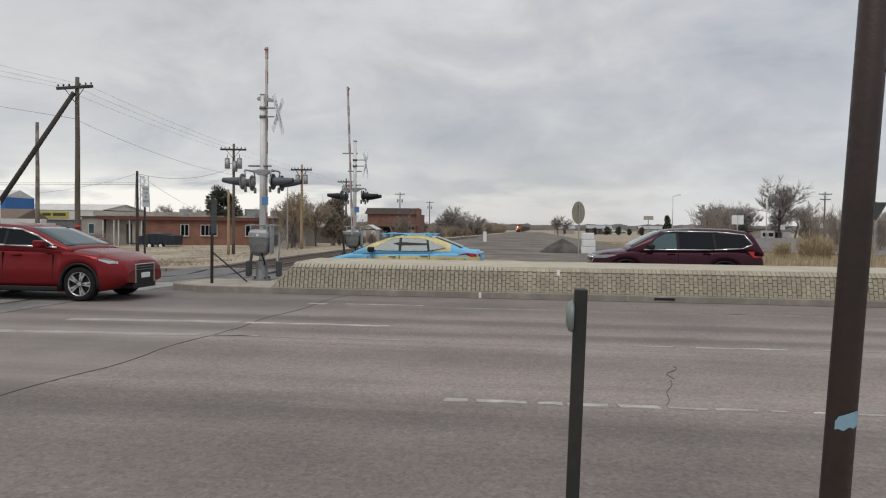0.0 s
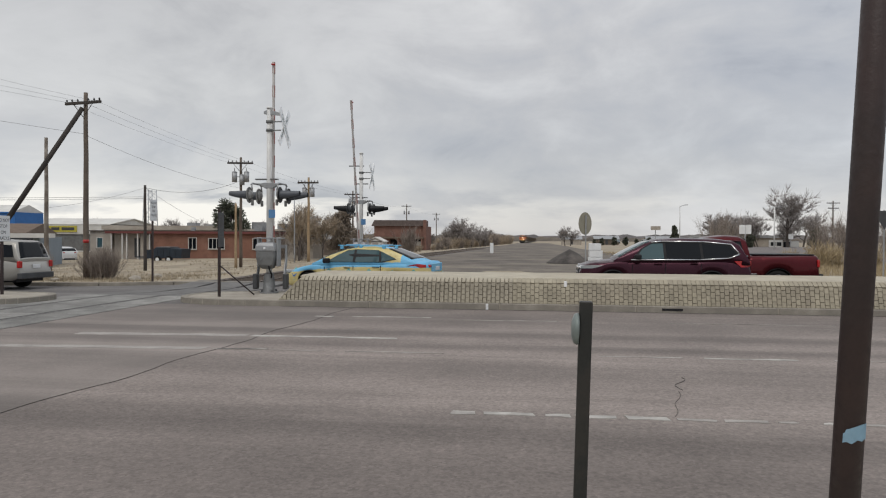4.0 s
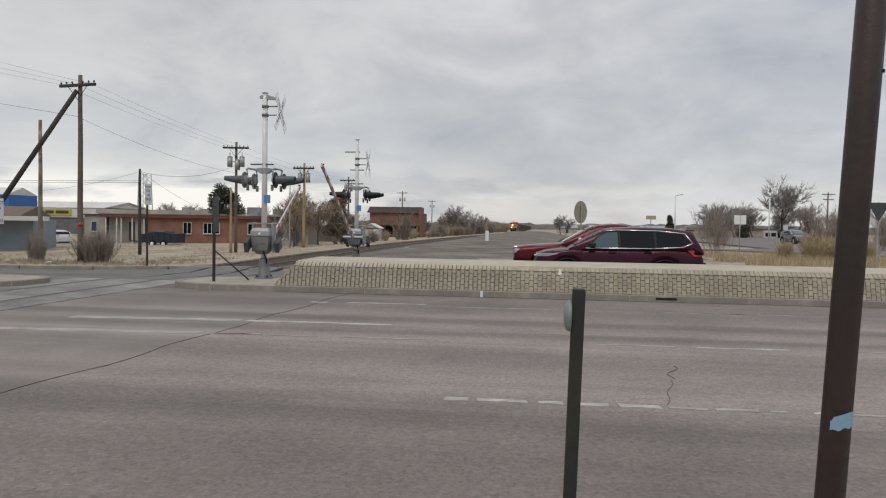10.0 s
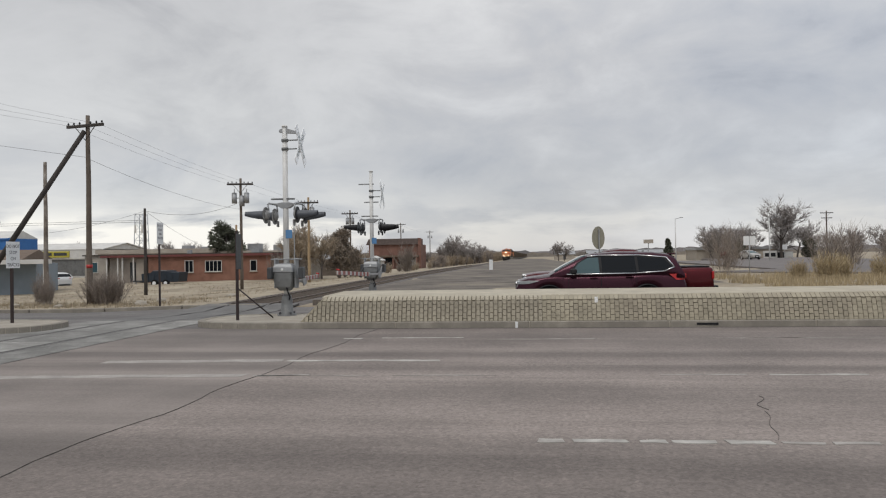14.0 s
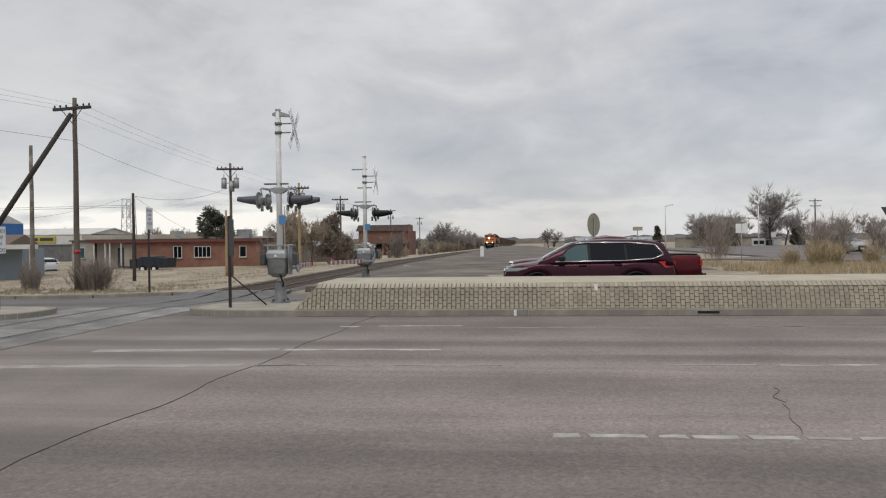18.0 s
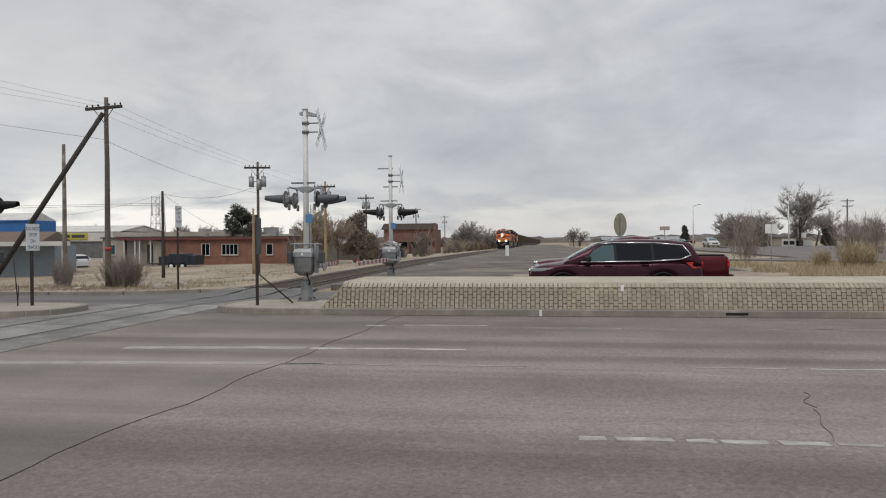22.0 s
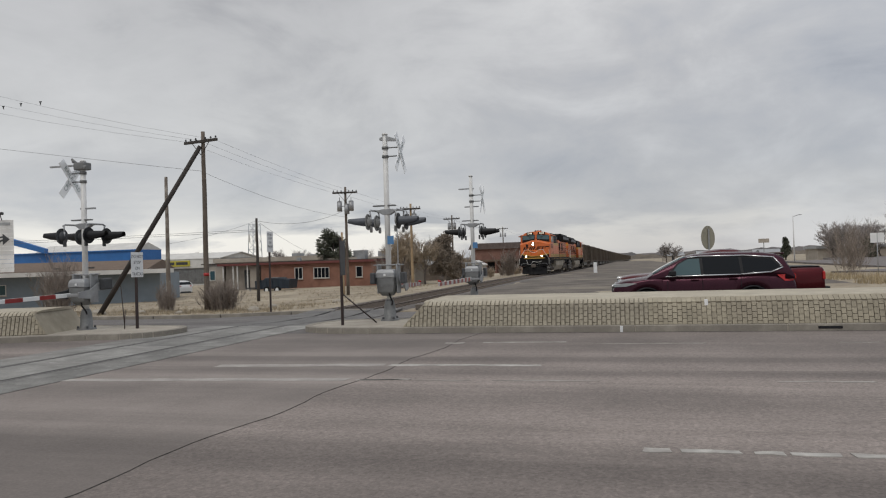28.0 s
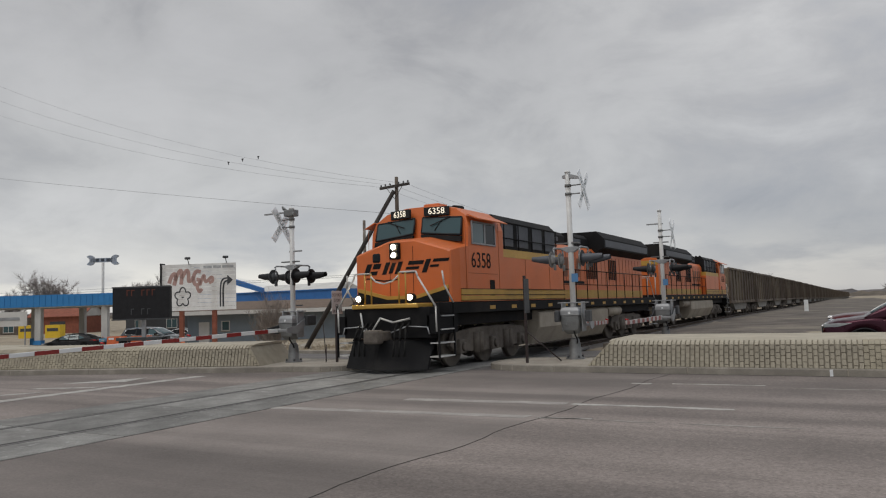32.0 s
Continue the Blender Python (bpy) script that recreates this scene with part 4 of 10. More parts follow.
def gate_arm(parent, length, pivot, away, fresh=False):
    """The striped arm, built upright on its pivot; away: the side (+1 or -1 along y) to which it falls."""
    arm = new("gate_arm")
    arm.parent = parent
    n = 16
    for i in range(n):
        z0, z1 = 0.3 + (length - 0.3) * i / n, 0.3 + (length - 0.3) * (i + 1) / n
        w = (0.072 - 0.018 * i / n) * (0.74 if fresh else 1.0)
        bm = bmesh.new()
        box(bm, -0.026, 0.026, -w, w, z0, z1, 0.006)
        segment = part("arm_segment", fix(bm), M["sign_white" if fresh else "arm_white"], arm)
        if i % 2:
            bm = bmesh.new()
            for s in (-1, 1):
                box(bm, s * 0.0275 - 0.003, s * 0.0275 + 0.003, -w, w, z0, z1)
            part("arm_stripe", fix(bm), M["stripe_red" if fresh else "arm_red"], segment, "red reflective stripe" if fresh else "faded red stripe")
    for f in ((0.42, 0.7, 0.985) if length > 7 else (0.985,)):
        bm = bmesh.new()
        tube(bm, (-0.05, -away * 0.1, length * f), (0.05, -away * 0.08, length * f), 0.022, 0.022, 12)
        part("arm_lamp", fix(bm), M["lamp_red"], arm, "small dark arm lamp, unlit")
    for s in (-1, 1):
        bm = bmesh.new()
        k = -away * 0.24
        prism(bm, [(-0.07, 0.42), (0.07, 0.42), (0.12, 0.0), (k + 0.11, -0.45), (k - 0.11, -0.45), (-0.12, 0.0)], "x", s * 0.36 - 0.014, s * 0.36 + 0.014)
        part("arm_bracket", fix(bm), M["galv"] if s > 0 else M["dark_grey"], arm, "steel arm bracket plate")
        bm = bmesh.new()
        box(bm, s * 0.40 - 0.06, s * 0.40 + 0.06, k - 0.15, k + 0.15, -0.78, -0.36, 0.03, 2)
        part("counterweight", fix(bm), M["dark_grey"], arm, "dark cast counterweight")
    bm = bmesh.new()
    box(bm, -0.37, 0.37, -0.04, 0.04, 0.32, 0.42, 0.01)
    part("arm_yoke", fix(bm), M["galv"], arm)
    arm.matrix_basis = pose(*pivot)
    return arm


def signal_mast(at, label, side=1, away=1, arm_length=5.0, height=4.95, head=2.62, dark=False, pivot=1.12, buck=4.45, bars_at=()):
    """A gate mast: foundation, pole, junction and gate boxes, four light heads, crossbuck and arm. side: where the crossbuck hangs."""
    root = thing("crossing_signal", at, label, "crossing signal", "railway crossing signals")
    bm = bmesh.new()
    rings = [[(r * math.cos(a), r * math.sin(a), z) for a in (2 * math.pi * i / 16 for i in range(16))] for r, z in ((0.25, -0.08), (0.25, 0.03), (0.165, 0.06), (0.145, 0.40), (0.12, 0.5), (0.10, 0.55))]
    loft(bm, rings)
    part("foundation", fix(bm), M["galv_dark"], root, "grey flared cast base")
    for a in range(4):
        bm = bmesh.new()
        tube(bm, (0.205 * math.cos(a * 1.571 + 0.78), 0.205 * math.sin(a * 1.571 + 0.78), 0.0), (0.205 * math.cos(a * 1.571 + 0.78), 0.205 * math.sin(a * 1.571 + 0.78), 0.1), 0.03, 0.03, 6)
        part("anchor_bolt", fix(bm), M["dark_grey"], root)
    bm = bmesh.new()
    tube(bm, (0, 0, 0.5), (0, 0, height), 0.078, 0.066, 18)
    tube(bm, (0, 0, height), (0, 0, height + 0.05), 0.085, 0.06, 18)
    part("mast", fix(bm), M["silver"], root, "silver-painted steel mast with worn patches")
    bm = bmesh.new()
    rings = [[(sx * w, yc + sy * d, z) for sx, sy in ((-1, -1), (1, -1), (1, 1), (-1, 1))] for w, d, z, yc in ((0.13, 0.12, 0.66, -0.1), (0.20, 0.19, 0.76, -0.12), (0.245, 0.22, 0.96, -0.12), (0.245, 0.22, 1.14, -0.12))]
    loft(bm, rings, smooth=False)
    bmesh.ops.bevel(bm, geom=bm.edges[:], offset=0.02, segments=2, affect="EDGES", profile=0.5)
    tube(bm, (-0.1, -0.36, 0.92), (-0.1, -0.30, 0.92), 0.03, 0.03, 10)
    gate = part("gate_mechanism", fix(bm), M["galv_dark"], root, "grey steel gate mechanism housing")
    bm = bmesh.new()
    rings = [[(sx * w, -0.12 + sy * d, z) for sx, sy in ((-1, -1), (1, -1), (1, 1), (-1, 1))] for w, d, z in ((0.26, 0.235, 1.14), (0.255, 0.23, 1.27), (0.215, 0.19, 1.35), (0.12, 0.11, 1.365))]
    loft(bm, rings, smooth=False)
    bmesh.ops.bevel(bm, geom=bm.edges[:], offset=0.015, segments=2, affect="EDGES", profile=0.5)
    part("housing_lid", fix(bm), M["galv"], gate, "rounded pale housing lid")
    bm = bmesh.new()
    box(bm, -0.03, 0.03, -0.37, -0.35, 1.18, 1.24, 0.004)
    part("seal_plate", fix(bm), M["sign_white"], gate, "small white plate")
    for s in (-1, 1):
        bm = bmesh.new()
        box(bm, s * 0.27 - 0.02, s * 0.27 + 0.02, -0.16, 0.14, 0.72, 1.5, 0.02, 2)
        part("bracket_plate", fix(bm), M["galv"], root)
    bm = bmesh.new()
    box(bm, -0.40, 0.40, -0.10, 0.10, 1.46, 1.49, 0.008)
    part("top_plate", fix(bm), M["galv"], root)
    bm = bmesh.new()
    pipe(bm, [(0.05, -0.25, 0.85), (0.12, -0.3, 0.65), (0.14, -0.18, 0.5), (0.1, -0.1, 0.42)], 0.022)
    part("conduit", fix(bm), M["black"], root, "black flexible conduit")
    # crossarm and lights
    bm = bmesh.new()
    prism(bm, [(-0.24, head + 0.28), (-0.10, head + 0.19), (0.10, head + 0.19), (0.24, head + 0.28), (0.24, head + 0.32), (0.10, head + 0.345), (-0.10, head + 0.345), (-0.24, head + 0.32)], "y", -0.075, 0.075, 0.008)
    part("junction_box", fix(bm), M["galv"], root, "grey cast junction box")
    for s in (-1, 1):
        bm = bmesh.new()
        pipe(bm, [(s * 0.2, 0, head + 0.30), (s * 0.36, 0, head + 0.31)], 0.026, 10)
        pipe(bm, [(s * 0.36, -0.36, head + 0.27), (s * 0.36, -0.28, head + 0.31), (s * 0.36, 0.28, head + 0.31), (s * 0.36, 0.36, head + 0.27)], 0.024, 10)
        part("light_crossarm", fix(bm), M["galv"], root)
        for y in (-0.34, 0.34):
            bm = bmesh.new()
            pipe(bm, [(s * 0.36, y, head + 0.28), (s * 0.34, y, head + 0.12), (s * 0.34, y, head)], 0.022, 8)
            part("lamp_hanger", fix(bm), M["galv"], root)
            light_unit(root, s * 0.42, y, head, s, dark)
    bm = bmesh.new()
    box(bm, -0.38, 0.24, -0.06, 0.06, head + 0.42, head + 0.455, 0.004)
    part("step_plate", fix(bm), M["galv_dark"], root)
    # crossbuck on stand-off brackets
    for z in (buck + 0.15, buck - 0.08):
        bm = bmesh.new()
        tube(bm, (0, 0, z), (side * 0.36, 0, z), 0.018, 0.018, 6)
        part("sign_bracket", fix(bm), M["galv_dark"], root)
        bm = bmesh.new()
        tube(bm, (0, 0, z - 0.035), (0, 0, z + 0.035), 0.09, 0.09, 14)
        part("mast_band", fix(bm), M["galv_dark"], root)
    crossbuck(root, side * 0.40, 0.05, buck, side)
    if not bars_at:
        bm = bmesh.new()
        prism(bm, [(-0.14, height - 0.08), (0.0, height - 0.02), (side * 0.36, height - 0.14), (side * 0.36, height - 0.19), (0.0, height - 0.16), (-0.14, height - 0.14)], "y", -0.05, 0.05)
        part("top_bracket", fix(bm), M["galv"], root, "sloping cast bracket at the mast top")
    for x0, x1, z in bars_at:
        bm = bmesh.new()
        box(bm, x0, x1, -0.03, 0.03, z - 0.022, z + 0.022, 0.004)
        part("mast_bar", fix(bm), M["galv"], root, "grey bar across the mast")
    if side < 0:
        bm = bmesh.new()
        box(bm, -0.2, 0.16, -0.14, 0.14, height - 0.22, height - 0.02, 0.03, 2)
        pipe(bm, [(-0.2, 0, height - 0.02), (-0.35, 0, height + 0.1), (-0.3, 0, height)], 0.03)
        tube(bm, (0.14, -0.1, height - 0.16), (0.24, -0.14, height - 0.18), 0.06, 0.06, 12)
        part("top_fitting", fix(bm), M["galv_dark"], root, "grey cast fitting at the mast top")
    if side > 0:
        bm = bmesh.new()
        box(bm, 0.02, 0.20, -0.105, -0.095, 2.02, 2.24, 0.004)
        part("notice_plate", fix(bm), M["blue_plate"], root, "small blue notice plate")
    arm = gate_arm(root, arm_length, (0.0, 0.28 * away, pivot), away, arm_length > 7)
    return root, arm


M["hood_grey"] = material("hood_grey", (0.075, 0.083, 0.098), 0.5, 0, 0.15, 5, 0.05, 40)
M["disc_pale"] = material("disc_pale", (0.27, 0.27, 0.265), 0.7, 0, 0.3, 6, 0.1, 40, (0.13, 0.13, 0.125))
M["letter_grey"] = material("letter_grey", (0.20, 0.25, 0.24), 0.5, 0, 0.1, 4, 0.0, 40)
M["stripe_red"] = material("stripe_red", (0.27, 0.022, 0.02), 0.5, 0, 0.15, 4, 0.1, 40)
M["arm_white"] = material("arm_white", (0.58, 0.56, 0.54), 0.7, 0, 0.14, 3, 0.1, 40, (0.42, 0.39, 0.37))
M["arm_red"] = material("arm_red", (0.36, 0.12, 0.10), 0.7, 0, 0.2, 5, 0.1, 40, (0.44, 0.30, 0.27))
M["blue_plate"] = material("blue_plate", (0.10, 0.25, 0.48), 0.5, 0, 0.05, 3, 0.0, 40)
mast_1, arm_1 = signal_mast(pose(-6.76, 20.88, 0.13), "silver railway gate mast with dark flashing lights on the median", 1, 1, 5.4)
mast_2, arm_2 = signal_mast(pose(-6.28, 29.3, 0.10), "silver railway gate mast with dark flashing lights beside the track", 1, -1, 5.75, 4.72, dark=True, buck=3.86, bars_at=((-0.48, 0.1, 4.26), (-0.27, 0.27, 3.58)))
mast_3, arm_3 = signal_mast(pose(-14.68, 18.95, 0.13), "silver railway gate mast with white crossbuck beyond the track", -1, -1, 8.6, 4.5, 2.5, dark=True, buck=4.05, bars_at=((-1.05, 0.1, 4.42), (-0.1, 0.36, 3.24)))


# ---- poles and wires ----
def insulator(parent, x, y, z):
    bm = bmesh.new()
    tube(bm, (x, y, z), (x, y, z + 0.07), 0.015, 0.015, 6)
    tube(bm, (x, y, z + 0.04), (x, y, z + 0.12), 0.045, 0.025, 8)
    part("insulator", fix(bm), M["dark_grey"], parent)


def utility_pole(at, height, r, label, mat="wood_grey", arms=(), cans=(), turn=0.0):
    root = thing("utility_pole", at, label, "utility pole", "utility poles")
    bm = bmesh.new()
    rings = []
    for i in range(7):
        z = -0.1 + (height + 0.1) * i / 6
        rr = r * (1.0 - 0.35 * i / 6)
        rings.append([(rr * math.cos(a) + 0.01 * math.sin(i * 2.1), rr * math.sin(a), z) for a in (2 * math.pi * k / 12 for k in range(12))])
    loft(bm, rings)
    part("pole", fix(bm), M[mat], root)
    for z, half in arms:
        bm = bmesh.new()
        c, s = math.cos(turn), math.sin(turn)
        box(bm, -half, half, -0.2, -0.1, z - 0.06, z + 0.06, 0.01)
        tube(bm, (-half * 0.55, -0.15, z - 0.03), (0, -0.14, z - 0.6), 0.015, 0.015, 6)
        tube(bm, (half * 0.55, -0.15, z - 0.03), (0, -0.14, z - 0.6), 0.015, 0.015, 6)
        a = part("crossarm", fix(bm), M["wood_dark"], root, "dark weathered crossarm")
        for f in (-0.92, -0.62, -0.3, 0.3, 0.62, 0.92):
            insulator(a, half * f, -0.15, z + 0.05)
        a.matrix_basis = pose(0, 0, 0, 0, 0, turn)
    for x, z in cans:
        bm = bmesh.new()
        tube(bm, (x, -0.05, z - 0.35), (x, -0.05, z + 0.3), 0.17, 0.17, 14)
        tube(bm, (x, -0.05, z + 0.3), (x, -0.05, z + 0.36), 0.18, 0.1, 14)
        tube(bm, (x, -0.05, z + 0.36), (x, -0.05, z + 0.6), 0.03, 0.025, 8)
        tube(bm, (x, -0.05, z), (0, 0, z), 0.03, 0.03, 6)
        part("transformer", fix(bm), M["galv"], root, "grey pole-mounted transformer can")
    return root


MAIN = (-18.6, 30.9)
main_pole = utility_pole(pose(*MAIN, -0.25), 7.95, 0.125, "tall weathered utility pole with a crossarm by the far kerb", arms=((7.5, 0.95),), turn=-12)
bm = bmesh.new()
tube(bm, (-23.3, 29.6, -0.5), (-18.68, 30.8, 7.05), 0.115, 0.095, 12)
prop = mesh_object("prop_pole", fix(bm), M["wood_dark"])
tagged(prop, "dark slanting push-brace pole leaning on the utility pole", "pole")
bm = bmesh.new()
tube(bm, (0, 0, 1.60), (0, 0, 1.74), 0.124, 0.123, 12)
part("marker_tape", fix(bm), M["red"], main_pole, "orange-red marker tape")
utility_pole(pose(-25.0, 37.3, -0.55), 7.3, 0.125, "weathered pole with peeled pale sides", "wood_peeled")
utility_pole(pose(-22.9, 43.3, -0.6), 5.3, 0.105, "short dark wooden service pole", "wood_dark")
t_pole = utility_pole(pose(-19.3, 49.0, -0.55), 7.5, 0.115, "utility pole carrying three grey transformers", "wood_grey", arms=((7.1, 0.85),), cans=((-0.42, 6.2), (0.42, 6.2), (0.1, 6.0)), turn=10)
utility_pole(pose(-19.35, 48.3, -0.55), 4.4, 0.1, "bare tan wooden post", "wood_tan")
utility_pole(pose(-16.6, 55.2, -0.4), 6.5, 0.12, "tan wooden pole with crossarm and transformers", "wood_tan", arms=((6.1, 0.8),), cans=((-0.3, 5.4), (0.3, 5.4)))
utility_pole(pose(-18.3, 57.0, -0.4), 4.9, 0.06, "slim grey metal pole", "galv")
utility_pole(pose(-19.55, 80.0, -0.4), 7.1, 0.12, "utility pole beside the railway", "wood_grey", arms=((6.7, 0.9),), cans=((-0.3, 5.9), (0.3, 5.9)))
utility_pole(pose(-28.0, 160.0, -0.9), 9.8, 0.15, "utility pole beside the railway", "wood_grey", arms=((9.4, 1.1),), cans=((-0.5, 8.0), (0.5, 8.0)))
utility_pole(pose(-28.4, 210.0, -1.0), 9.8, 0.15, "far utility pole beside the railway", "wood_grey", arms=((9.4, 1.1),), cans=((-0.5, 8.0), (0.5, 8.0)))


M["wire"] = material("wire", (0.16, 0.16, 0.165), 0.6, 0.2, 0.1, 2, 0.0, 20)


def cable(name, a, b, sag, r=0.012, label="thin overhead power line"):
    bm = bmesh.new()
    a, b = Vector(a), Vector(b)
    pts = []
    for i in range(15):
        f = i / 14
        p = a.lerp(b, f)
        p.z -= sag * 4 * f * (1 - f)
        pts.append(p)
    d = (b - a).normalized()
    u = d.orthogonal().normalized()
    w = d.cross(u)
    loft(bm, [[p + (u * math.cos(k * 1.2566) + w * math.sin(k * 1.2566)) * r * 0.75 for k in range(5)] for p in pts])
    tagged(mesh_object(name, fix(bm), M["wire"]), label, "power line")


def line_clamp(at):
    """A small dead-end clamp hanging on an overhead wire."""
    bm = bmesh.new()
    tube(bm, (-0.05, 0, 0), (0.05, 0, 0), 0.03, 0.03, 8)
    tube(bm, (0, 0, 0), (0, 0, -0.13), 0.028, 0.02, 8)
    ob = mesh_object("line_clamp", fix(bm), M["dark_grey"])
    ob.matrix_basis = pose(*at)
    tagged(ob, "small grey clamp hanging on the overhead wire", "line clamp", "clamps on the wires")


for at in ((-28.55, 30.17, 9.5), (-27.55, 30.16, 9.55), (-26.5, 30.2, 9.55)):
    line_clamp(at)
P0, P1, P2, P3 = (*MAIN, 7.3), (-19.3, 48.85, 6.6), (-19.55, 79.9, 6.3), (-28.0, 159.8, 8.5)
for dx in (-0.85, -0.1, 0.6):
    cable("power_line", (P0[0] + dx, P0[1], P0[2]), (P1[0] + dx, P1[1], P1[2]), 0.12, 0.006)
    cable("power_line", (P0[0] + dx, P0[1], P0[2]), (-66 + dx * 2.2, 27, 24.5 + 1.1 * dx), 2.0, 0.006)
for dx in (-0.6, 0.6):
    cable("power_line", (P1[0] + dx, P1[1], P1[2]), (P2[0] + dx, P2[1], P2[2]), 0.25, 0.006)
cable("power_line", P2, P3, 0.6)
cable("power_line", P3, (-28.4, 210, 8.4), 0.6)
cable("phone_line", (MAIN[0], MAIN[1], 5.95), (-60, 28.5, 12.8), 0.12, 0.010, "telephone cable strung between poles")
cable("phone_line", (MAIN[0], MAIN[1], 5.9), (-19.3, 49.0, 4.9), 0.3, 0.009, "telephone cable strung between poles")
cable("phone_line", (-22.9, 43.3, 4.55), (-19.3, 49.0, 5.4), 0.5, 0.014, "slack service cable hanging between poles")
cable("phone_line", (-22.9, 43.3, 4.55), (-25.0, 37.3, 3.1), 0.15, 0.009, "service cable to a pole")
cable("phone_line", (-22.9, 43.3, 4.55), (-31, 72, 2.4), 0.3, 0.012, "service cable to the brick building")
cable("phone_line", (-130, 44, 5.0), (-22.9, 43.3, 3.9), 0.5, 0.014, "long low telephone cable")
cable("phone_line", (-130, 42, 5.6), (-22.9, 43.3, 4.0), 0.6, 0.014, "long low telephone cable")


# ---- signs and posts ----
def bars(parent, x, z, w, rows, mat, y=-0.012, h=0.05, gap=0.09):
    """Plain bars for writing that cannot be read."""
    for k, f in enumerate(rows):
        bm = bmesh.new()
        box(bm, x - w * f / 2, x + w * f / 2, y - 0.003, y, z - k * gap - h, z - k * gap)
        part("writing_bar", fix(bm), mat, parent)


def plate_sign(name, at, height, w, h, label, words=(), mat="sign_white", post="steel_brown", r=0.03, size=0.12):
    root = thing(name, at, label, "road sign")
    bm = bmesh.new()
    box(bm, -r, r, -r, r, -0.1, height, 0.004)
    part("post", fix(bm), M[post], root)
    bm = bmesh.new()
    box(bm, -w / 2, w / 2, -r - 0.012, -r - 0.004, height - h, height + 0.02, 0.004)
    p = part("plate", fix(bm), M[mat], root)
    for k, wd in enumerate(words):
        text_part("lettering", wd, size, M["dark_grey"], pose(0, -r - 0.0135, height - 0.10 - k * size * 1.28, 90), p, 0.001)
    bm = bmesh.new()
    for z in (height - h * 0.2, height - h * 0.8):
        tube(bm, (0, -r - 0.02, z), (0, r + 0.01, z), 0.012, 0.012, 6)
    part("bolts", fix(bm), M["galv"], p)
    return root


plate_sign("track_sign", pose(-13.22, 19.1, 0.13, 0, 0, 91), 2.0, 0.5, 0.64, "white DO NOT STOP ON TRACKS sign on a brown post", ("DO NOT", "STOP", "ON", "TRACKS"))
plate_sign("track_sign", pose(-14.0, 27.98, 0.0, 0, 0, 92), 3.0, 0.52, 0.78, "white DO NOT STOP ON TRACKS sign by the far kerb", ("DO NOT", "STOP", "ON", "TRACKS"))


def marker_rods():
    """Two thin steel rods driven in beside the track sign."""
    for x, y, h, lean in ((-13.72, 19.25, 1.15, -5), (-13.5, 18.95, 0.5, 4)):
        bm = bmesh.new()
        tube(bm, (0, 0, -0.05), (0, 0, h), 0.014, 0.012, 8)
        ob = mesh_object("marker_rod", fix(bm), M["steel_brown"])
        ob.matrix_basis = pose(x, y, 0.13, 0, lean, 0)
        tagged(ob, "thin rusty steel rod beside the track sign", "rod", "steel rods")


marker_rods()


def edge_sign():
    """The tall narrow panel on a post at the median's nose, seen almost from its edge."""
    root = thing("edge_marker", pose(-7.55, 19.5, 0.13), "dark sign on a rusty post at the median nose", "road sign")
    bm = bmesh.new()
    box(bm, -0.03, 0.03, -0.03, 0.03, -0.05, 2.2, 0.004)
    part("post", fix(bm), M["steel_brown"], root)
    bm = bmesh.new()
    box(bm, 0.04, 0.052, -0.24, 0.24, 1.25, 2.12, 0.004)
    part("plate", fix(bm), M["dark_grey"], root, "dark plate seen from behind").matrix_basis = pose(0, 0, 0, 0, 0, 8)
    bm = bmesh.new()
    tube(bm, (0.02, 0, 0.78), (0.72, 0.5, 0.02), 0.018, 0.018, 8)
    part("brace", fix(bm), M["steel_brown"], root, "thin slanting brace")


edge_sign()


def round_sign():
    root = thing("round_sign", pose(2.25, 31.0, 0.1), "round sign on a steel post seen from the back", "road sign")
    bm = bmesh.new()
    box(bm, -0.025, 0.025, -0.02, 0.02, -0.1, 2.45, 0.004)
    part("post", fix(bm), M["galv"], root)
    bm = bmesh.new()
    tube(bm, (0, 0.03, 2.13), (0, 0.036, 2.13), 0.44, 0.44, 32)
    p = part("disc", fix(bm), M["sign_back"], root, "round sign back, dull tan metal")
    p.matrix_basis = Matrix.Rotation(radians(52), 4, "Z")


round_sign()


def far_signs():
    a = thing("plate_pair", pose(13.9, 52.5, 0.05), "white sign plates on a thin post in the grass", "road sign")
    bm = bmesh.new()
    tube(bm, (0, 0, -0.1), (0, 0, 2.5), 0.03, 0.03, 8)
    part("post", fix(bm), M["galv"], a)
    for s in (-1, 1):
        bm = bmesh.new()
        box(bm, s * 0.2 - 0.18, s * 0.2 + 0.18, -0.05, -0.04, 1.95, 2.55, 0.004)
        part("plate", fix(bm), M["sign_white"], a)
    b = thing("yield_sign", pose(14.2, 33.5, 0.1), "dark triangular yield sign seen from behind", "road sign")
    bm = bmesh.new()
    box(bm, -0.025, 0.025, -0.02, 0.02, -0.1, 2.75, 0.004)
    part("post", fix(bm), M["galv"], b)
    bm = bmesh.new()
    prism(bm, [(-0.45, 2.72), (0.45, 2.72), (0.0, 1.95)], "y", -0.045, -0.035)
    part("plate", fix(bm), M["dark_grey"], b)
    c = thing("marker_post", pose(-4.35, 78.0, -0.1), "short white marker post beside the track", "marker post")
    bm = bmesh.new()
    box(bm, -0.18, 0.18, -0.03, 0.03, 0.0, 1.25, 0.01)
    part("panel", fix(bm), M["sign_white"], c)


far_signs()


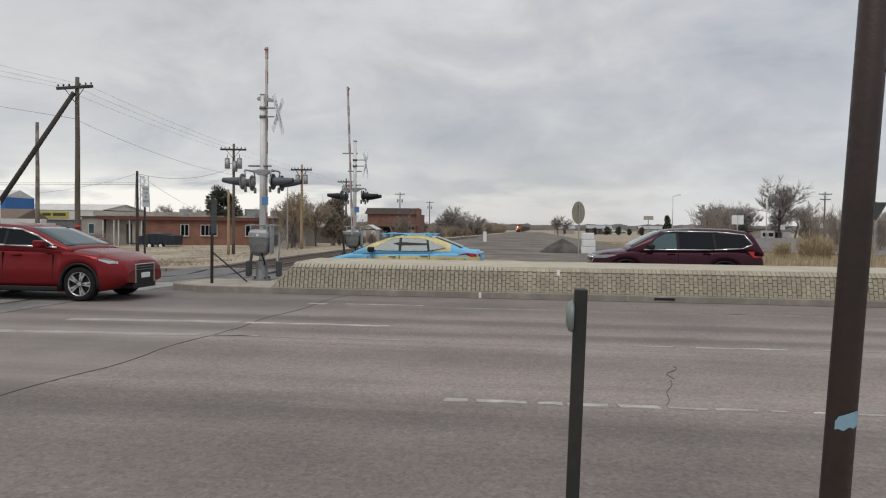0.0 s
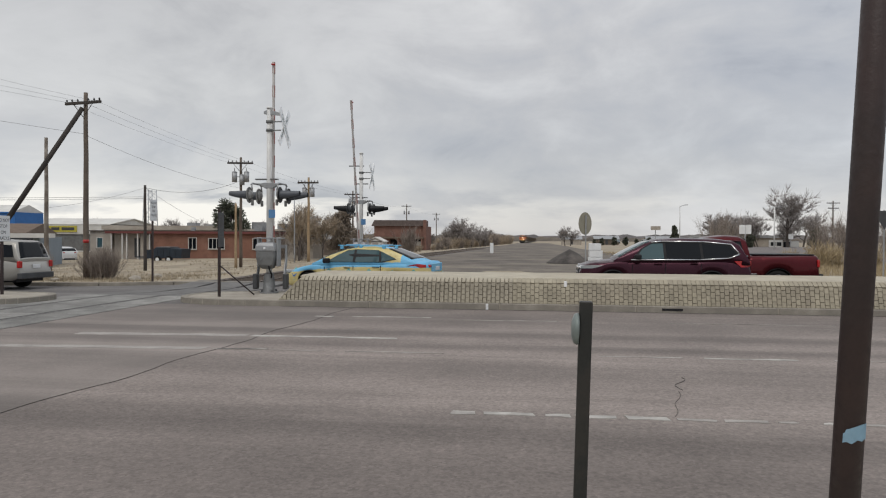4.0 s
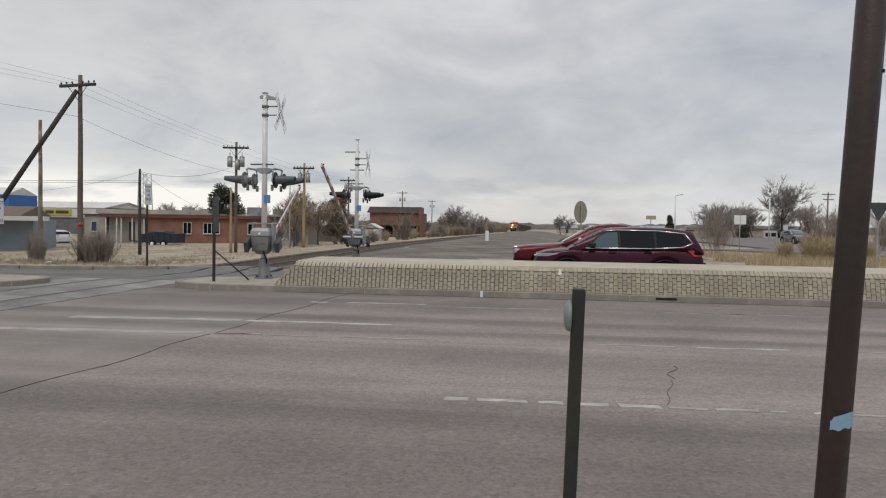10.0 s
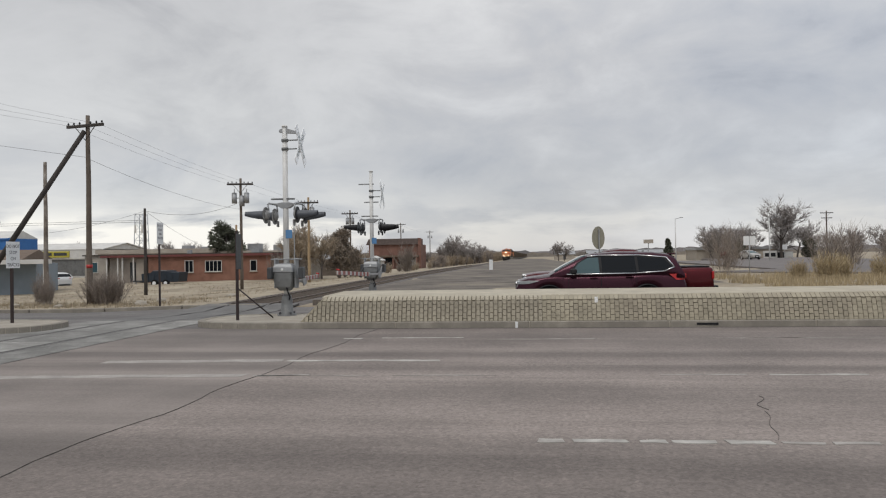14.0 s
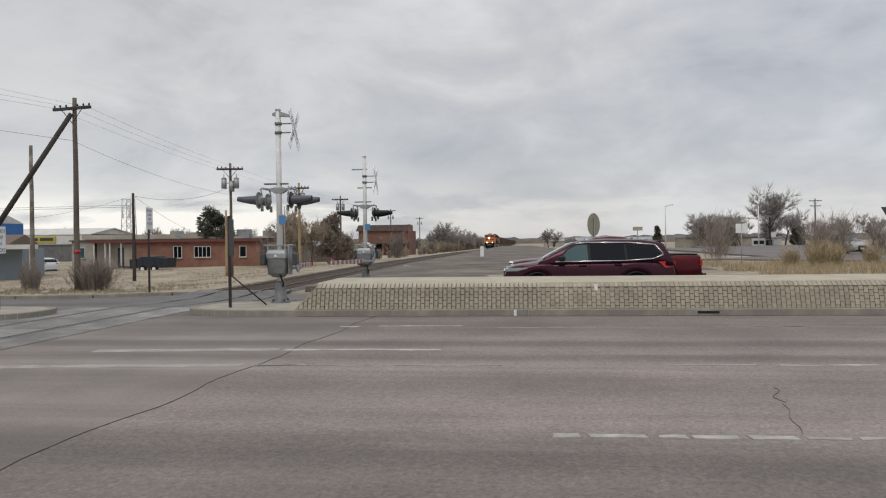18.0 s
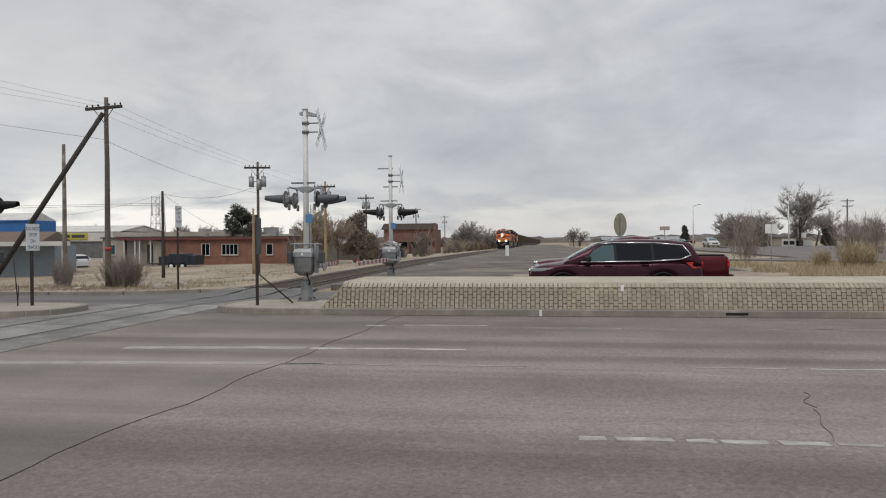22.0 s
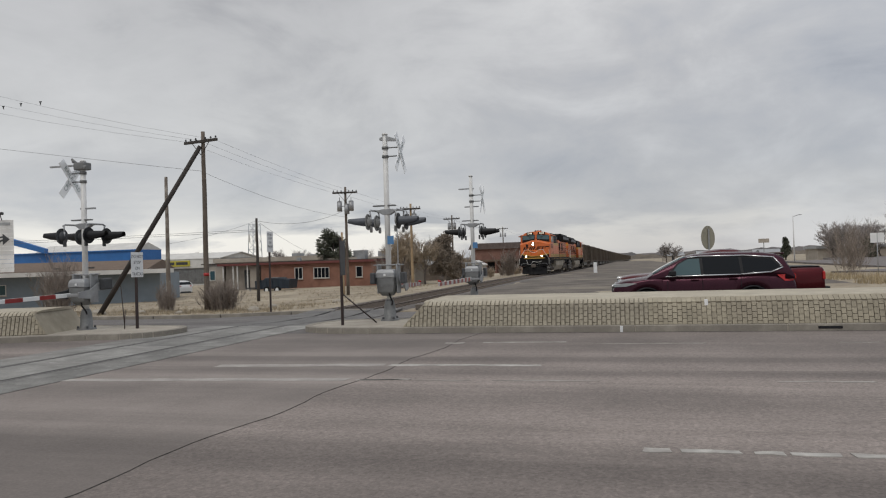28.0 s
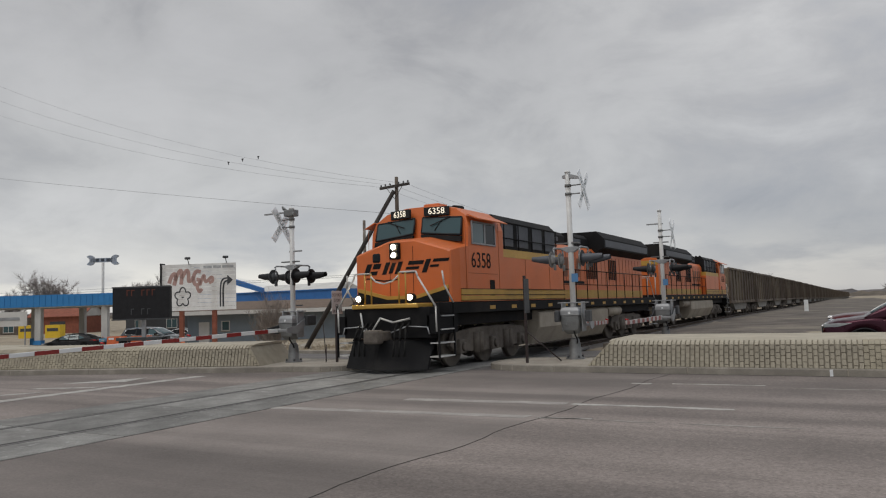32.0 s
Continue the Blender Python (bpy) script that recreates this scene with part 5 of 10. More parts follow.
def near_posts():
    a = thing("delineator_post", pose(0.529, 3.93, 0.13, 0, 1.35, 0), "dark square steel post with a round pale reflector", "post")
    bm = bmesh.new()
    box(bm, -0.0185, 0.0185, -0.0185, 0.0185, -0.1, 1.325, 0.003)
    part("tube", fix(bm), M["post_green"], a, "dark green-black square steel tube")
    bm = bmesh.new()
    rings = [[(-0.0185 - d, 0.043 * k * math.cos(t), 1.245 + 0.047 * k * math.sin(t)) for t in (2 * math.pi * i / 24 for i in range(24))] for d, k in ((0.0, 0.9), (0.004, 1.0), (0.014, 0.9), (0.021, 0.5))]
    loft(bm, rings)
    r = part("reflector", fix(bm), M["reflector"], a, "round pale metal reflector cup")
    r.matrix_basis = pose(0, -0.005, 0, 0, 0, 0)
    b = thing("steel_post", pose(0.974, 3.3, 0.13, 0, 2.83, 0), "brown painted round steel post with blue tape", "post")
    bm = bmesh.new()
    tube(bm, (0, 0, -0.1), (0, 0, 3.6), 0.0272, 0.0292, 28)
    part("tube", fix(bm), M["steel_brown"], b)
    bm = bmesh.new()
    rings = []
    for z0, z1 in ((0, 0), (1, 1)):
        rings.append([(0.0288 * math.sin(t), -0.0288 * math.cos(t), (1.117 + 0.004 * math.sin(t * 2.3) + 0.002 * math.sin(t * 9)) if not z0 else (1.143 + 0.010 * math.sin(t * 1.4 + 0.4) - (0.006 if t < radians(-36) else 0.0))) for t in (radians(-42 + 106 * i / 20) for i in range(21))])
    loft(bm, rings, close=False)
    part("tape", fix(bm), M["tape"], b, "torn strip of pale blue tape")
    for z in (1.815, 1.9):
        bm = bmesh.new()
        tube(bm, (0.022, -0.012, z), (0.0275, -0.0155, z), 0.004, 0.0035, 10)
        part("bolt", fix(bm), M["loco_black"], b, "small dark bolt end")


M["reflector"] = material("reflector", (0.20, 0.235, 0.225), 0.4, 0.1, 0.12, 20, 0.05, 60)
M["post_green"] = material("post_green", (0.017, 0.018, 0.016), 0.5, 0.1, 0.15, 6, 0.1, 60, (0.04, 0.032, 0.026))
M["tape"] = material("tape", (0.22, 0.36, 0.46), 0.6, 0, 0.15, 20, 0.2, 80)
near_posts()


# ---- road vehicles: built with the front towards +x, wheels on z = 0 ----
def wheel(parent, x, y, r, spokes, rim_mat="alloy", wide=0.23):
    side = 1 if y > 0 else -1
    bm = bmesh.new()
    prof = [(-0.5, 0.70), (-0.46, 0.93), (-0.34, 1.0), (0.34, 1.0), (0.46, 0.93), (0.5, 0.70), (0.4, 0.66), (-0.4, 0.66)]
    rings = [[(r * k * math.cos(a), wide * f, r * k * math.sin(a)) for f, k in prof] for a in (2 * math.pi * i / 28 for i in range(28))]
    rings.append(rings[0])
    loft(bm, rings, caps=False)
    bmesh.ops.remove_doubles(bm, verts=bm.verts[:], dist=1e-5)
    w = part("wheel", fix(bm), M["rubber"], parent, "black rubber tyre")
    w.matrix_basis = pose(x, y, r)
    bm = bmesh.new()
    tube(bm, (0, side * wide * 0.10, 0), (0, side * wide * 0.16, 0), r * 0.66, r * 0.66, 24)
    part("brake_well", fix(bm), M["black"], w)
    bm = bmesh.new()
    lip = [[(r * k * math.cos(a), side * wide * f, r * k * math.sin(a)) for f, k in ((0.2, 0.70), (0.47, 0.705), (0.48, 0.66), (0.2, 0.63))] for a in (2 * math.pi * i / 28 for i in range(28))]
    lip.append(lip[0])
    loft(bm, lip, caps=False)
    for i in range(spokes):
        for off in (-0.16, 0.16):
            a = 2 * math.pi * i / spokes
            d, e = Vector((math.cos(a), 0, math.sin(a))), Vector((math.cos(a + off), 0, math.sin(a + off)))
            p, q = d * r * 0.1, e * r * 0.67
            t = (q - p).cross(Vector((0, 1, 0))).normalized() * r * 0.055
            ya, yb = side * wide * 0.30, side * wide * 0.45
            lo = [p + t, q + t, q - t, p - t]
            vs = [[bm.verts.new(v + Vector((0, yy, 0))) for v in lo] for yy in (ya, yb)]
            bm.faces.new(vs[0])
            bm.faces.new(vs[1])
            for k in range(4):
                bm.faces.new((vs[0][k], vs[0][(k + 1) % 4], vs[1][(k + 1) % 4], vs[1][k]))
    tube(bm, (0, side * wide * 0.3, 0), (0, side * wide * 0.47, 0), r * 0.14, r * 0.12, 14)
    part("rim", fix(bm), M[rim_mat], w, "spoked wheel rim")
    return w


def side_patch(bm, pts, y_at, side, lift=0.006, thick=0.012):
    """A thin plate on the flank: (x, z) corners, at the half-width y_at(z)."""
    lo = [bm.verts.new((x, side * (y_at(x, z) + lift - thick), z)) for x, z in pts]
    hi = [bm.verts.new((x, side * (y_at(x, z) + lift), z)) for x, z in pts]
    n = len(pts)
    bm.faces.new(lo)
    bm.faces.new(hi)
    for i in range(n):
        bm.faces.new((lo[i], lo[(i + 1) % n], hi[(i + 1) % n], hi[i]))


def art_mat():
    """Hand-painted coat: yellow flanks, blue shoulders, bonnet, boot and roof stripe, dark red sills, with wavering brush edges."""
    m = material("art_coat", (0.60, 0.49, 0.20), 0.5, 0, 0.12, 3, 0.0, 40, (0.66, 0.58, 0.32))
    nt = m.node_tree
    N, L = nt.nodes.new, nt.links.new
    b = nt.nodes["Principled BSDF"]
    base = b.inputs["Base Color"].links[0].from_socket
    tc, sep, nz = N("ShaderNodeTexCoord"), N("ShaderNodeSeparateXYZ"), N("ShaderNodeTexNoise")
    L(tc.outputs["Object"], sep.inputs[0])
    nz.inputs["Scale"].default_value, nz.inputs["Detail"].default_value = 5.0, 4.0
    L(tc.outputs["Object"], nz.inputs["Vector"])

    def calc(op, a, c=0.0):
        n = N("ShaderNodeMath")
        n.operation = op
        for i, v in enumerate((a, c)):
            if isinstance(v, (int, float)):
                n.inputs[i].default_value = v
            else:
                L(v, n.inputs[i])
        return n.outputs[0]

    def over(fac, under, colour):
        n = N("ShaderNodeMix")
        n.data_type = "RGBA"
        L(fac, n.inputs[0])
        L(under, n.inputs[6])
        n.inputs[7].default_value = (*colour, 1)
        return n.outputs[2]

    x, y, z = sep.outputs
    z = calc("ADD", z, calc("MULTIPLY", calc("SUBTRACT", nz.outputs[0], 0.5), 0.05))
    line = calc("SUBTRACT", 0.85, calc("MULTIPLY", calc("MAXIMUM", calc("SUBTRACT", x, 0.3), 0.0), 0.11))
    shoulder = calc("MULTIPLY", calc("GREATER_THAN", z, line), calc("LESS_THAN", z, 1.0))
    boot = calc("MULTIPLY", calc("LESS_THAN", x, -1.55), calc("GREATER_THAN", z, 0.9))
    stripe = calc("MULTIPLY", calc("LESS_THAN", calc("ABSOLUTE", y), 0.42), calc("GREATER_THAN", z, 1.36))
    bonnet = calc("MULTIPLY", calc("GREATER_THAN", x, 1.0), calc("GREATER_THAN", z, line))
    blue = calc("MAXIMUM", calc("MAXIMUM", shoulder, boot), calc("MAXIMUM", stripe, bonnet))
    sill = calc("MULTIPLY", calc("LESS_THAN", z, 0.36), calc("LESS_THAN", calc("ABSOLUTE", x), 1.05))
    L(over(sill, over(blue, base, (0.15, 0.44, 0.68)), (0.26, 0.055, 0.045)), b.inputs["Base Color"])
    return m


M["art_coat"] = art_mat()


def build_car(name, at, label, category, spec):
    """spec: top and roof lines as (distance behind the nose, height), wheels, width, windows and trim."""
    root = thing(name, at, label, category)
    L, W, zb, r, H = spec["length"], spec["half"], spec["bottom"], spec["wheel_r"], spec["height"]
    nose = L / 2
    axles = [nose - d for d in spec["axles"]]
    top = sorted((nose - d, z) for d, z in spec["top"])
    roof = sorted((nose - d, z) for d, z in spec["roof"])
    belt = spec["belt"]
    wb, wt = W - 0.05, spec["half_top"]
    R = r * 1.15

    def bottom(x):
        z = zb + 0.16 * max(0.0, 1 - (nose - abs(x)) / 0.35)
        for ax in axles:
            if abs(x - ax) < R:
                z = max(z, r * 0.98 + math.sqrt(R * R - (x - ax) ** 2))
        return z

    def half(x):
        e = (nose - abs(x)) / 0.62
        return W * (1 - spec.get("taper", 0.13) * max(0.0, 1 - e) ** 2.2)

    xs = {round(-nose + L * i / 60, 3) for i in range(61)} | {round(p[0], 3) for p in top}
    for ax in axles:
        for i in range(21):
            xs.add(round(ax - R * math.cos(math.pi * i / 20), 3))
        xs |= {round(ax - R - 0.004, 3), round(ax + R + 0.004, 3)}
    bm = bmesh.new()
    rings = []
    for x in sorted(q for q in xs if -nose <= q <= nose):
        zt, z0, w = interp(x, top), bottom(x), half(x)
        z0 = min(z0, zt - 0.06)
        h = zt - z0
        side = [(w * 0.86, z0), (w - 0.025, z0 + 0.012), (w - 0.004, z0 + h * 0.22), (w, z0 + h * 0.45), (w - 0.012, z0 + h * 0.68), (w - 0.03, z0 + h * 0.84), (w - 0.075, zt - 0.045), (w - 0.16, zt - 0.008), (w * 0.55, zt + 0.014), (0.0, zt + 0.024)]
        ring = [(x, -y, z) for y, z in side] + [(x, y, z) for y, z in side[-2::-1]]
        rings.append(ring)
    loft(bm, rings)
    body = part("body", fix(bm), M[spec["paint"]], root)
    bm = bmesh.new()
    box(bm, -nose + 0.25, nose - 0.7, -W + 0.2, W - 0.2, zb - 0.05, belt - 0.16)
    part("underbody", fix(bm), M["black"], root)

    def arch_band(k0, k1, mat, label2, out):
        for s in (-1, 1):
            for ax in axles:
                bm = bmesh.new()
                ring = []
                for i in range(19):
                    t = math.radians(-12 + 204 * i / 18)
                    c, n = math.cos(t), math.sin(t)
                    ring.append([(ax + r * k * c, s * (half(ax + r * k * c) + o), r + r * k * n) for k, o in ((k0, out), (k1, out), (k1, -0.03), (k0, -0.16))])
                loft(bm, ring)
                part("arch_trim", fix(bm), M[mat], body, label2)

    if spec.get("cladding"):
        arch_band(1.10, 1.21, "black", "dark plastic wheel-arch trim", 0.008)
        for s in (-1, 1):
            bm = bmesh.new()
            x0, x1 = min(axles) + r * 1.2, max(axles) - r * 1.2
            box(bm, x0, x1, s * W - 0.06, s * W + 0.012, zb - 0.01, zb + 0.075, 0.015)
            part("sill_trim", fix(bm), M["black"], body, "dark plastic sill")
    else:
        arch_band(1.12, 1.155, "black", "dark wheel-arch lip", 0.0)

    # cabin: roof line with sides that lean in
    def y_at(x, z):
        f = min(1.0, max(0.0, (z - belt) / (H - belt)))
        return wb + (wt - wb) * f ** 1.25

    bm = bmesh.new()
    rings = []
    rx = sorted({round(p[0], 3) for p in roof} | {round(roof[0][0] + (roof[-1][0] - roof[0][0]) * i / 26, 3) for i in range(27)})
    for x in rx:
        zr = interp(x, roof)
        z0 = belt - 0.10
        hgt = max(0.02, zr - z0)
        side = []
        for f in (0.0, 0.35, 0.65, 0.86):
            z = z0 + hgt * f
            side.append((y_at(x, z) - (0.02 if zr < belt + 0.05 else 0), z))
        ye = y_at(x, zr)
        side += [(ye - 0.035, zr - 0.028 * min(1, hgt * 4)), (ye - 0.10, zr - 0.004), (ye * 0.5, zr + 0.016), (0.0, zr + 0.022)]
        rings.append([(x, -y, z) for y, z in side] + [(x, y, z) for y, z in side[-2::-1]])
    loft(bm, rings)
    cabin = part("cabin", fix(bm), M[spec.get("roof_paint", spec["paint"])], root, "cabin shell and roof")
    for s in (-1, 1):
        if spec.get("band"):
            bm = bmesh.new()
            side_patch(bm, [(nose - d, z) for d, z in spec["band"]], y_at, s, 0.014)
            part("window_band", fix(bm), M["black"], root, "black pillar band between the windows")
        for nm, mt, pts in spec.get("flank_lamps", ()):
            bm = bmesh.new()
            side_patch(bm, [(nose - d, z) for d, z in pts], lambda x, z: half(x) - 0.02, s, 0.01, 0.08)
            part(nm, fix(bm), M[mt], root)
    for s in (-1, 1):
        for pts in spec["windows"]:
            bm = bmesh.new()
            side_patch(bm, [(nose - d, z) for d, z in pts], y_at, s, 0.021)
            front = spec.get("front_glass") if pts is spec["windows"][0] else None
            part("side_window", fix(bm), M[front or spec.get("glass", "glass")], root, "tinted side window")
        if spec.get("trim"):
            bm = bmesh.new()
            t = [(nose - d, z) for d, z in spec["trim"]]
            for p, q in zip(t, t[1:]):
                tube(bm, (p[0], s * (y_at(*p) + 0.022), p[1]), (q[0], s * (y_at(*q) + 0.022), q[1]), 0.024, 0.024, 6)
            part("window_trim", fix(bm), M["chrome"], root, "bright chrome window trim")
        md, mz = spec["mirror"]
        mx = nose - md
        bm = bmesh.new()
        box(bm, mx - 0.10, mx + 0.09, s * (wb + 0.17) - 0.11, s * (wb + 0.17) + 0.09, mz - 0.075, mz + 0.08, 0.04, 3)
        box(bm, mx - 0.02, mx + 0.06, min(s * (wb - 0.1), s * (wb + 0.14)), max(s * (wb - 0.1), s * (wb + 0.14)), mz - 0.07, mz - 0.01, 0.01)
        part("mirror", fix(bm), M[spec.get("mirror_mat", spec["paint"])], root, "door mirror")
        for hd, hz in spec["handles"]:
            hx = nose - hd
            bm = bmesh.new()
            box(bm, hx - 0.11, hx + 0.11, s * W - 0.035, s * W + 0.014, hz - 0.016, hz + 0.016, 0.01, 2)
            part("door_handle", fix(bm), M[spec.get("handle", spec["paint"])], root)
        for sd, z0, z1 in spec["seams"]:
            sx = nose - sd
            bm = bmesh.new()
            ya, yb = sorted((s * (W - 0.05), s * (W + 0.001)))
            box(bm, sx - 0.006, sx + 0.006, ya, yb, z0, z1 - 0.06)
            part("door_gap", fix(bm), M["black"], root)
    for nm, (d0, d1), mt in (("windscreen", spec["screen"], "glass_light"), ("rear_window", spec["rear_glass"], "glass")):
        bm = bmesh.new()
        strip = []
        for i in range(9):
            x = nose - (d0 + (d1 - d0) * i / 8)
            z = interp(x, roof)
            w = max(0.2, y_at(x, z) - 0.11)
            strip.append([(x, w * k, z + 0.028 - 0.012 * abs(k) ** 3) for k in (-1, -0.6, 0, 0.6, 1)] + [(x, w * k, z - 0.03) for k in (1, 0, -1)])
        loft(bm, strip)
        part(nm, fix(bm), M[mt], root, "sloping car window")
    for nm, mt, items in (("headlamp", "lamp_clear", spec["headlamps"]), ("tail_lamp", "lamp_red", spec["tails"])):
        for d0, d1, y0, y1, z0, z1 in items:
            for s in (-1, 1):
                bm = bmesh.new()
                xa, xb = sorted((nose - d0, nose - d1))
                box(bm, xa, xb, min(s * y0, s * y1), max(s * y0, s * y1), z0, z1, 0.03, 3)
                part(nm, fix(bm), M[mt], root, "clear headlamp" if nm == "headlamp" else "red tail lamp")
    for nm, mt, d0, d1, y0, y1, z0, z1, lab in spec["extras"]:
        x0, x1 = sorted((nose - d0, nose - d1))
        bm = bmesh.new()
        box(bm, x0, x1, y0, y1, z0, z1, min(0.02, (x1 - x0) * 0.3, (z1 - z0) * 0.3, (y1 - y0) * 0.3), 2)
        part(nm, fix(bm), M[mt], root, lab)
    made = [wheel(root, ax, s * (W - 0.125), r, spec.get("spokes", 5), spec.get("rim", "alloy")) for ax in axles for s in (-1, 1)]
    return root, made


M["art_teal"] = material("art_teal", (0.16, 0.42, 0.40), 0.5, 0, 0.1, 3, 0, 40)
M["lamp_clear"] = material("lamp_clear", (0.42, 0.45, 0.47), 0.1, 0.3, 0.05, 8, 0.0, 40, coat=1.0)


NX = dict(length=4.46, half=0.925, height=1.60, bottom=0.23, wheel_r=0.36, axles=(0.93, 3.59), paint="car_red", belt=1.05, half_top=0.66, cladding=True, taper=0.24,
          top=((0, 0.62), (0.03, 0.75), (0.09, 0.82), (0.22, 0.885), (0.54, 0.98), (0.95, 1.04), (1.3, 1.08), (4.1, 1.10), (4.34, 1.11), (4.41, 1.03), (4.46, 0.80), (4.46, 0.5)),
          roof=((1.12, 1.07), (1.55, 1.26), (2.0, 1.45), (2.4, 1.545), (2.9, 1.585), (3.4, 1.565), (3.8, 1.505), (4.05, 1.45), (4.11, 1.39), (4.36, 1.10), (4.39, 1.05)),
          screen=(1.26, 2.15), rear_glass=(4.08, 4.33),
          windows=(((1.68, 1.14), (2.58, 1.155), (2.58, 1.465), (2.35, 1.45), (2.0, 1.355)), ((2.66, 1.16), (3.22, 1.195), (3.40, 1.24), (3.40, 1.40), (3.1, 1.445), (2.66, 1.47)), ((3.45, 1.25), (3.64, 1.315), (3.45, 1.385))),
          trim=((1.42, 1.10), (1.64, 1.115), (2.6, 1.135), (3.25, 1.175), (3.55, 1.235), (3.73, 1.32), (3.45, 1.41), (3.1, 1.47), (2.75, 1.495), (2.3, 1.465), (1.9, 1.335), (1.5, 1.135)),
          mirror=(1.70, 1.17), handles=((2.32, 0.95), (3.36, 1.02)), seams=((2.62, 0.42, 1.06), (1.5, 0.42, 1.02), (3.5, 0.85, 1.12)),
          headlamps=((0.10, 0.3, 0.46, 0.70, 0.74, 0.80),), tails=((4.33, 4.45, 0.46, 0.66, 0.98, 1.06),),
          flank_lamps=(("headlamp", "lamp_clear", ((0.16, 0.78), (0.30, 0.785), (0.66, 0.905), (0.42, 0.90), (0.18, 0.83))), ("tail_lamp", "lamp_red", ((3.98, 1.04), (4.28, 0.96), (4.36, 0.96), (4.38, 1.06), (4.1, 1.075)))),
          band=((1.52, 1.11), (2.6, 1.14), (3.25, 1.18), (3.55, 1.24), (3.71, 1.32), (3.45, 1.40), (3.1, 1.46), (2.75, 1.485), (2.3, 1.455), (1.95, 1.34)),
          extras=[("grille", "black", -0.006, 0.15, -0.36, 0.36, 0.34, 0.74, "dark spindle grille"), 
                  ("grille_edge", "chrome", -0.012, 0.10, -0.39, -0.362, 0.36, 0.76, "bright grille edge"), ("grille_edge", "chrome", -0.012, 0.10, 0.362, 0.39, 0.36, 0.76, "bright grille edge"), ("grille_edge", "chrome", -0.012, 0.10, -0.39, 0.39, 0.742, 0.765, "bright grille edge"), ("grille_bar", "galv_dark", -0.014, 0.05, -0.34, 0.34, 0.635, 0.65, "grey grille bar"), ("grille_bar", "galv_dark", -0.014, 0.05, -0.34, 0.34, 0.69, 0.705, "grey grille bar"),
                  ("lower_intake", "black", 0.0, 0.2, -0.46, 0.46, 0.25, 0.35, "dark lower intake"),
                  ("fog_lamp", "chrome", 0.10, 0.26, -0.72, -0.60, 0.40, 0.47, "round fog lamp"), ("fog_lamp", "chrome", 0.10, 0.26, 0.60, 0.72, 0.40, 0.47, "round fog lamp"),
                  ("number_plate", "sign_white", -0.03, 0.02, -0.17, 0.17, 0.46, 0.57, "pale number plate"), ("rear_bumper", "dark_grey", 4.28, 4.475, -0.56, 0.56, 0.28, 0.46, "dark rear bumper")])
NX["extras"] += [("roof_rail", "alloy", 2.45, 3.7, s * 0.57 - 0.012, s * 0.57 + 0.012, 1.535, 1.59, "pale roof rail") for s in (-1, 1)]
red_suv, red_wheels = build_car("red_suv", pose(-9.7, 16.9, 0), "glossy red compact SUV with silver spoked wheels", "car", NX)

PILOT = dict(length=4.94, half=0.998, height=1.775, bottom=0.25, wheel_r=0.38, axles=(0.98, 3.80), paint="car_maroon", belt=1.10, half_top=0.74, cladding=True, mirror_mat="black",
             top=((0, 0.62), (0.02, 0.80), (0.10, 0.95), (0.35, 1.03), (0.9, 1.10), (1.2, 1.13), (4.5, 1.15), (4.8, 1.12), (4.9, 0.95), (4.94, 0.6)),
             roof=((1.0, 1.12), (1.4, 1.36), (1.95, 1.64), (2.3, 1.73), (3.0, 1.77), (4.0, 1.75), (4.45, 1.69), (4.62, 1.60), (4.82, 1.22), (4.88, 1.1)),
             screen=(1.15, 2.05), rear_glass=(4.55, 4.82), glass="glass", front_glass="glass_light",
             windows=(((1.62, 1.16), (2.45, 1.17), (2.42, 1.62), (2.12, 1.61), (1.85, 1.46)), ((2.53, 1.17), (3.50, 1.19), (3.46, 1.63), (2.50, 1.64)), ((3.58, 1.19), (4.28, 1.25), (4.50, 1.34), (4.30, 1.56), (3.54, 1.62))),
             trim=((1.5, 1.13), (3.5, 1.15), (4.3, 1.20), (4.58, 1.32), (4.36, 1.60), (3.6, 1.67), (2.4, 1.68), (2.1, 1.65)),
             mirror=(1.68, 1.22), handles=((2.28, 1.02), (3.3, 1.04)), seams=((2.49, 0.45, 1.1), (1.55, 0.45, 1.06), (3.5, 0.8, 1.12)),
             headlamps=((0.04, 0.3, 0.50, 0.86, 0.85, 0.95),), tails=((4.82, 4.93, 0.60, 0.84, 0.98, 1.12),),
             flank_lamps=(("headlamp", "lamp_clear", ((0.08, 0.86), (0.40, 0.87), (0.72, 0.96), (0.40, 0.97), (0.08, 0.94))), ("tail_lamp", "lamp_red", ((4.42, 1.115), (4.62, 0.94), (4.86, 0.95), (4.89, 1.13)))),
             band=((1.52, 1.125), (3.5, 1.15), (4.3, 1.20), (4.56, 1.32), (4.36, 1.585), (3.6, 1.66), (2.4, 1.67), (2.1, 1.64), (1.8, 1.47)),
             extras=[("grille", "dark_grey", -0.01, 0.12, -0.55, 0.55, 0.58, 0.88, "dark grille"), ("grille_bar", "chrome", -0.02, 0.12, -0.56, 0.56, 0.84, 0.90, "chrome grille bar"), ("grille_bar", "chrome", -0.02, 0.1, -0.5, 0.5, 0.72, 0.75, "chrome grille bar"),
                     ("rear_bumper", "dark_grey", 4.75, 4.97, -0.85, 0.85, 0.32, 0.5, "dark rear bumper"), ("number_plate", "sign_white", 4.94, 4.975, -0.26, 0.26, 0.80, 0.94, "pale number plate"), ("spoiler", "car_maroon", 4.42, 4.68, -0.62, 0.62, 1.68, 1.715, "roof spoiler")])
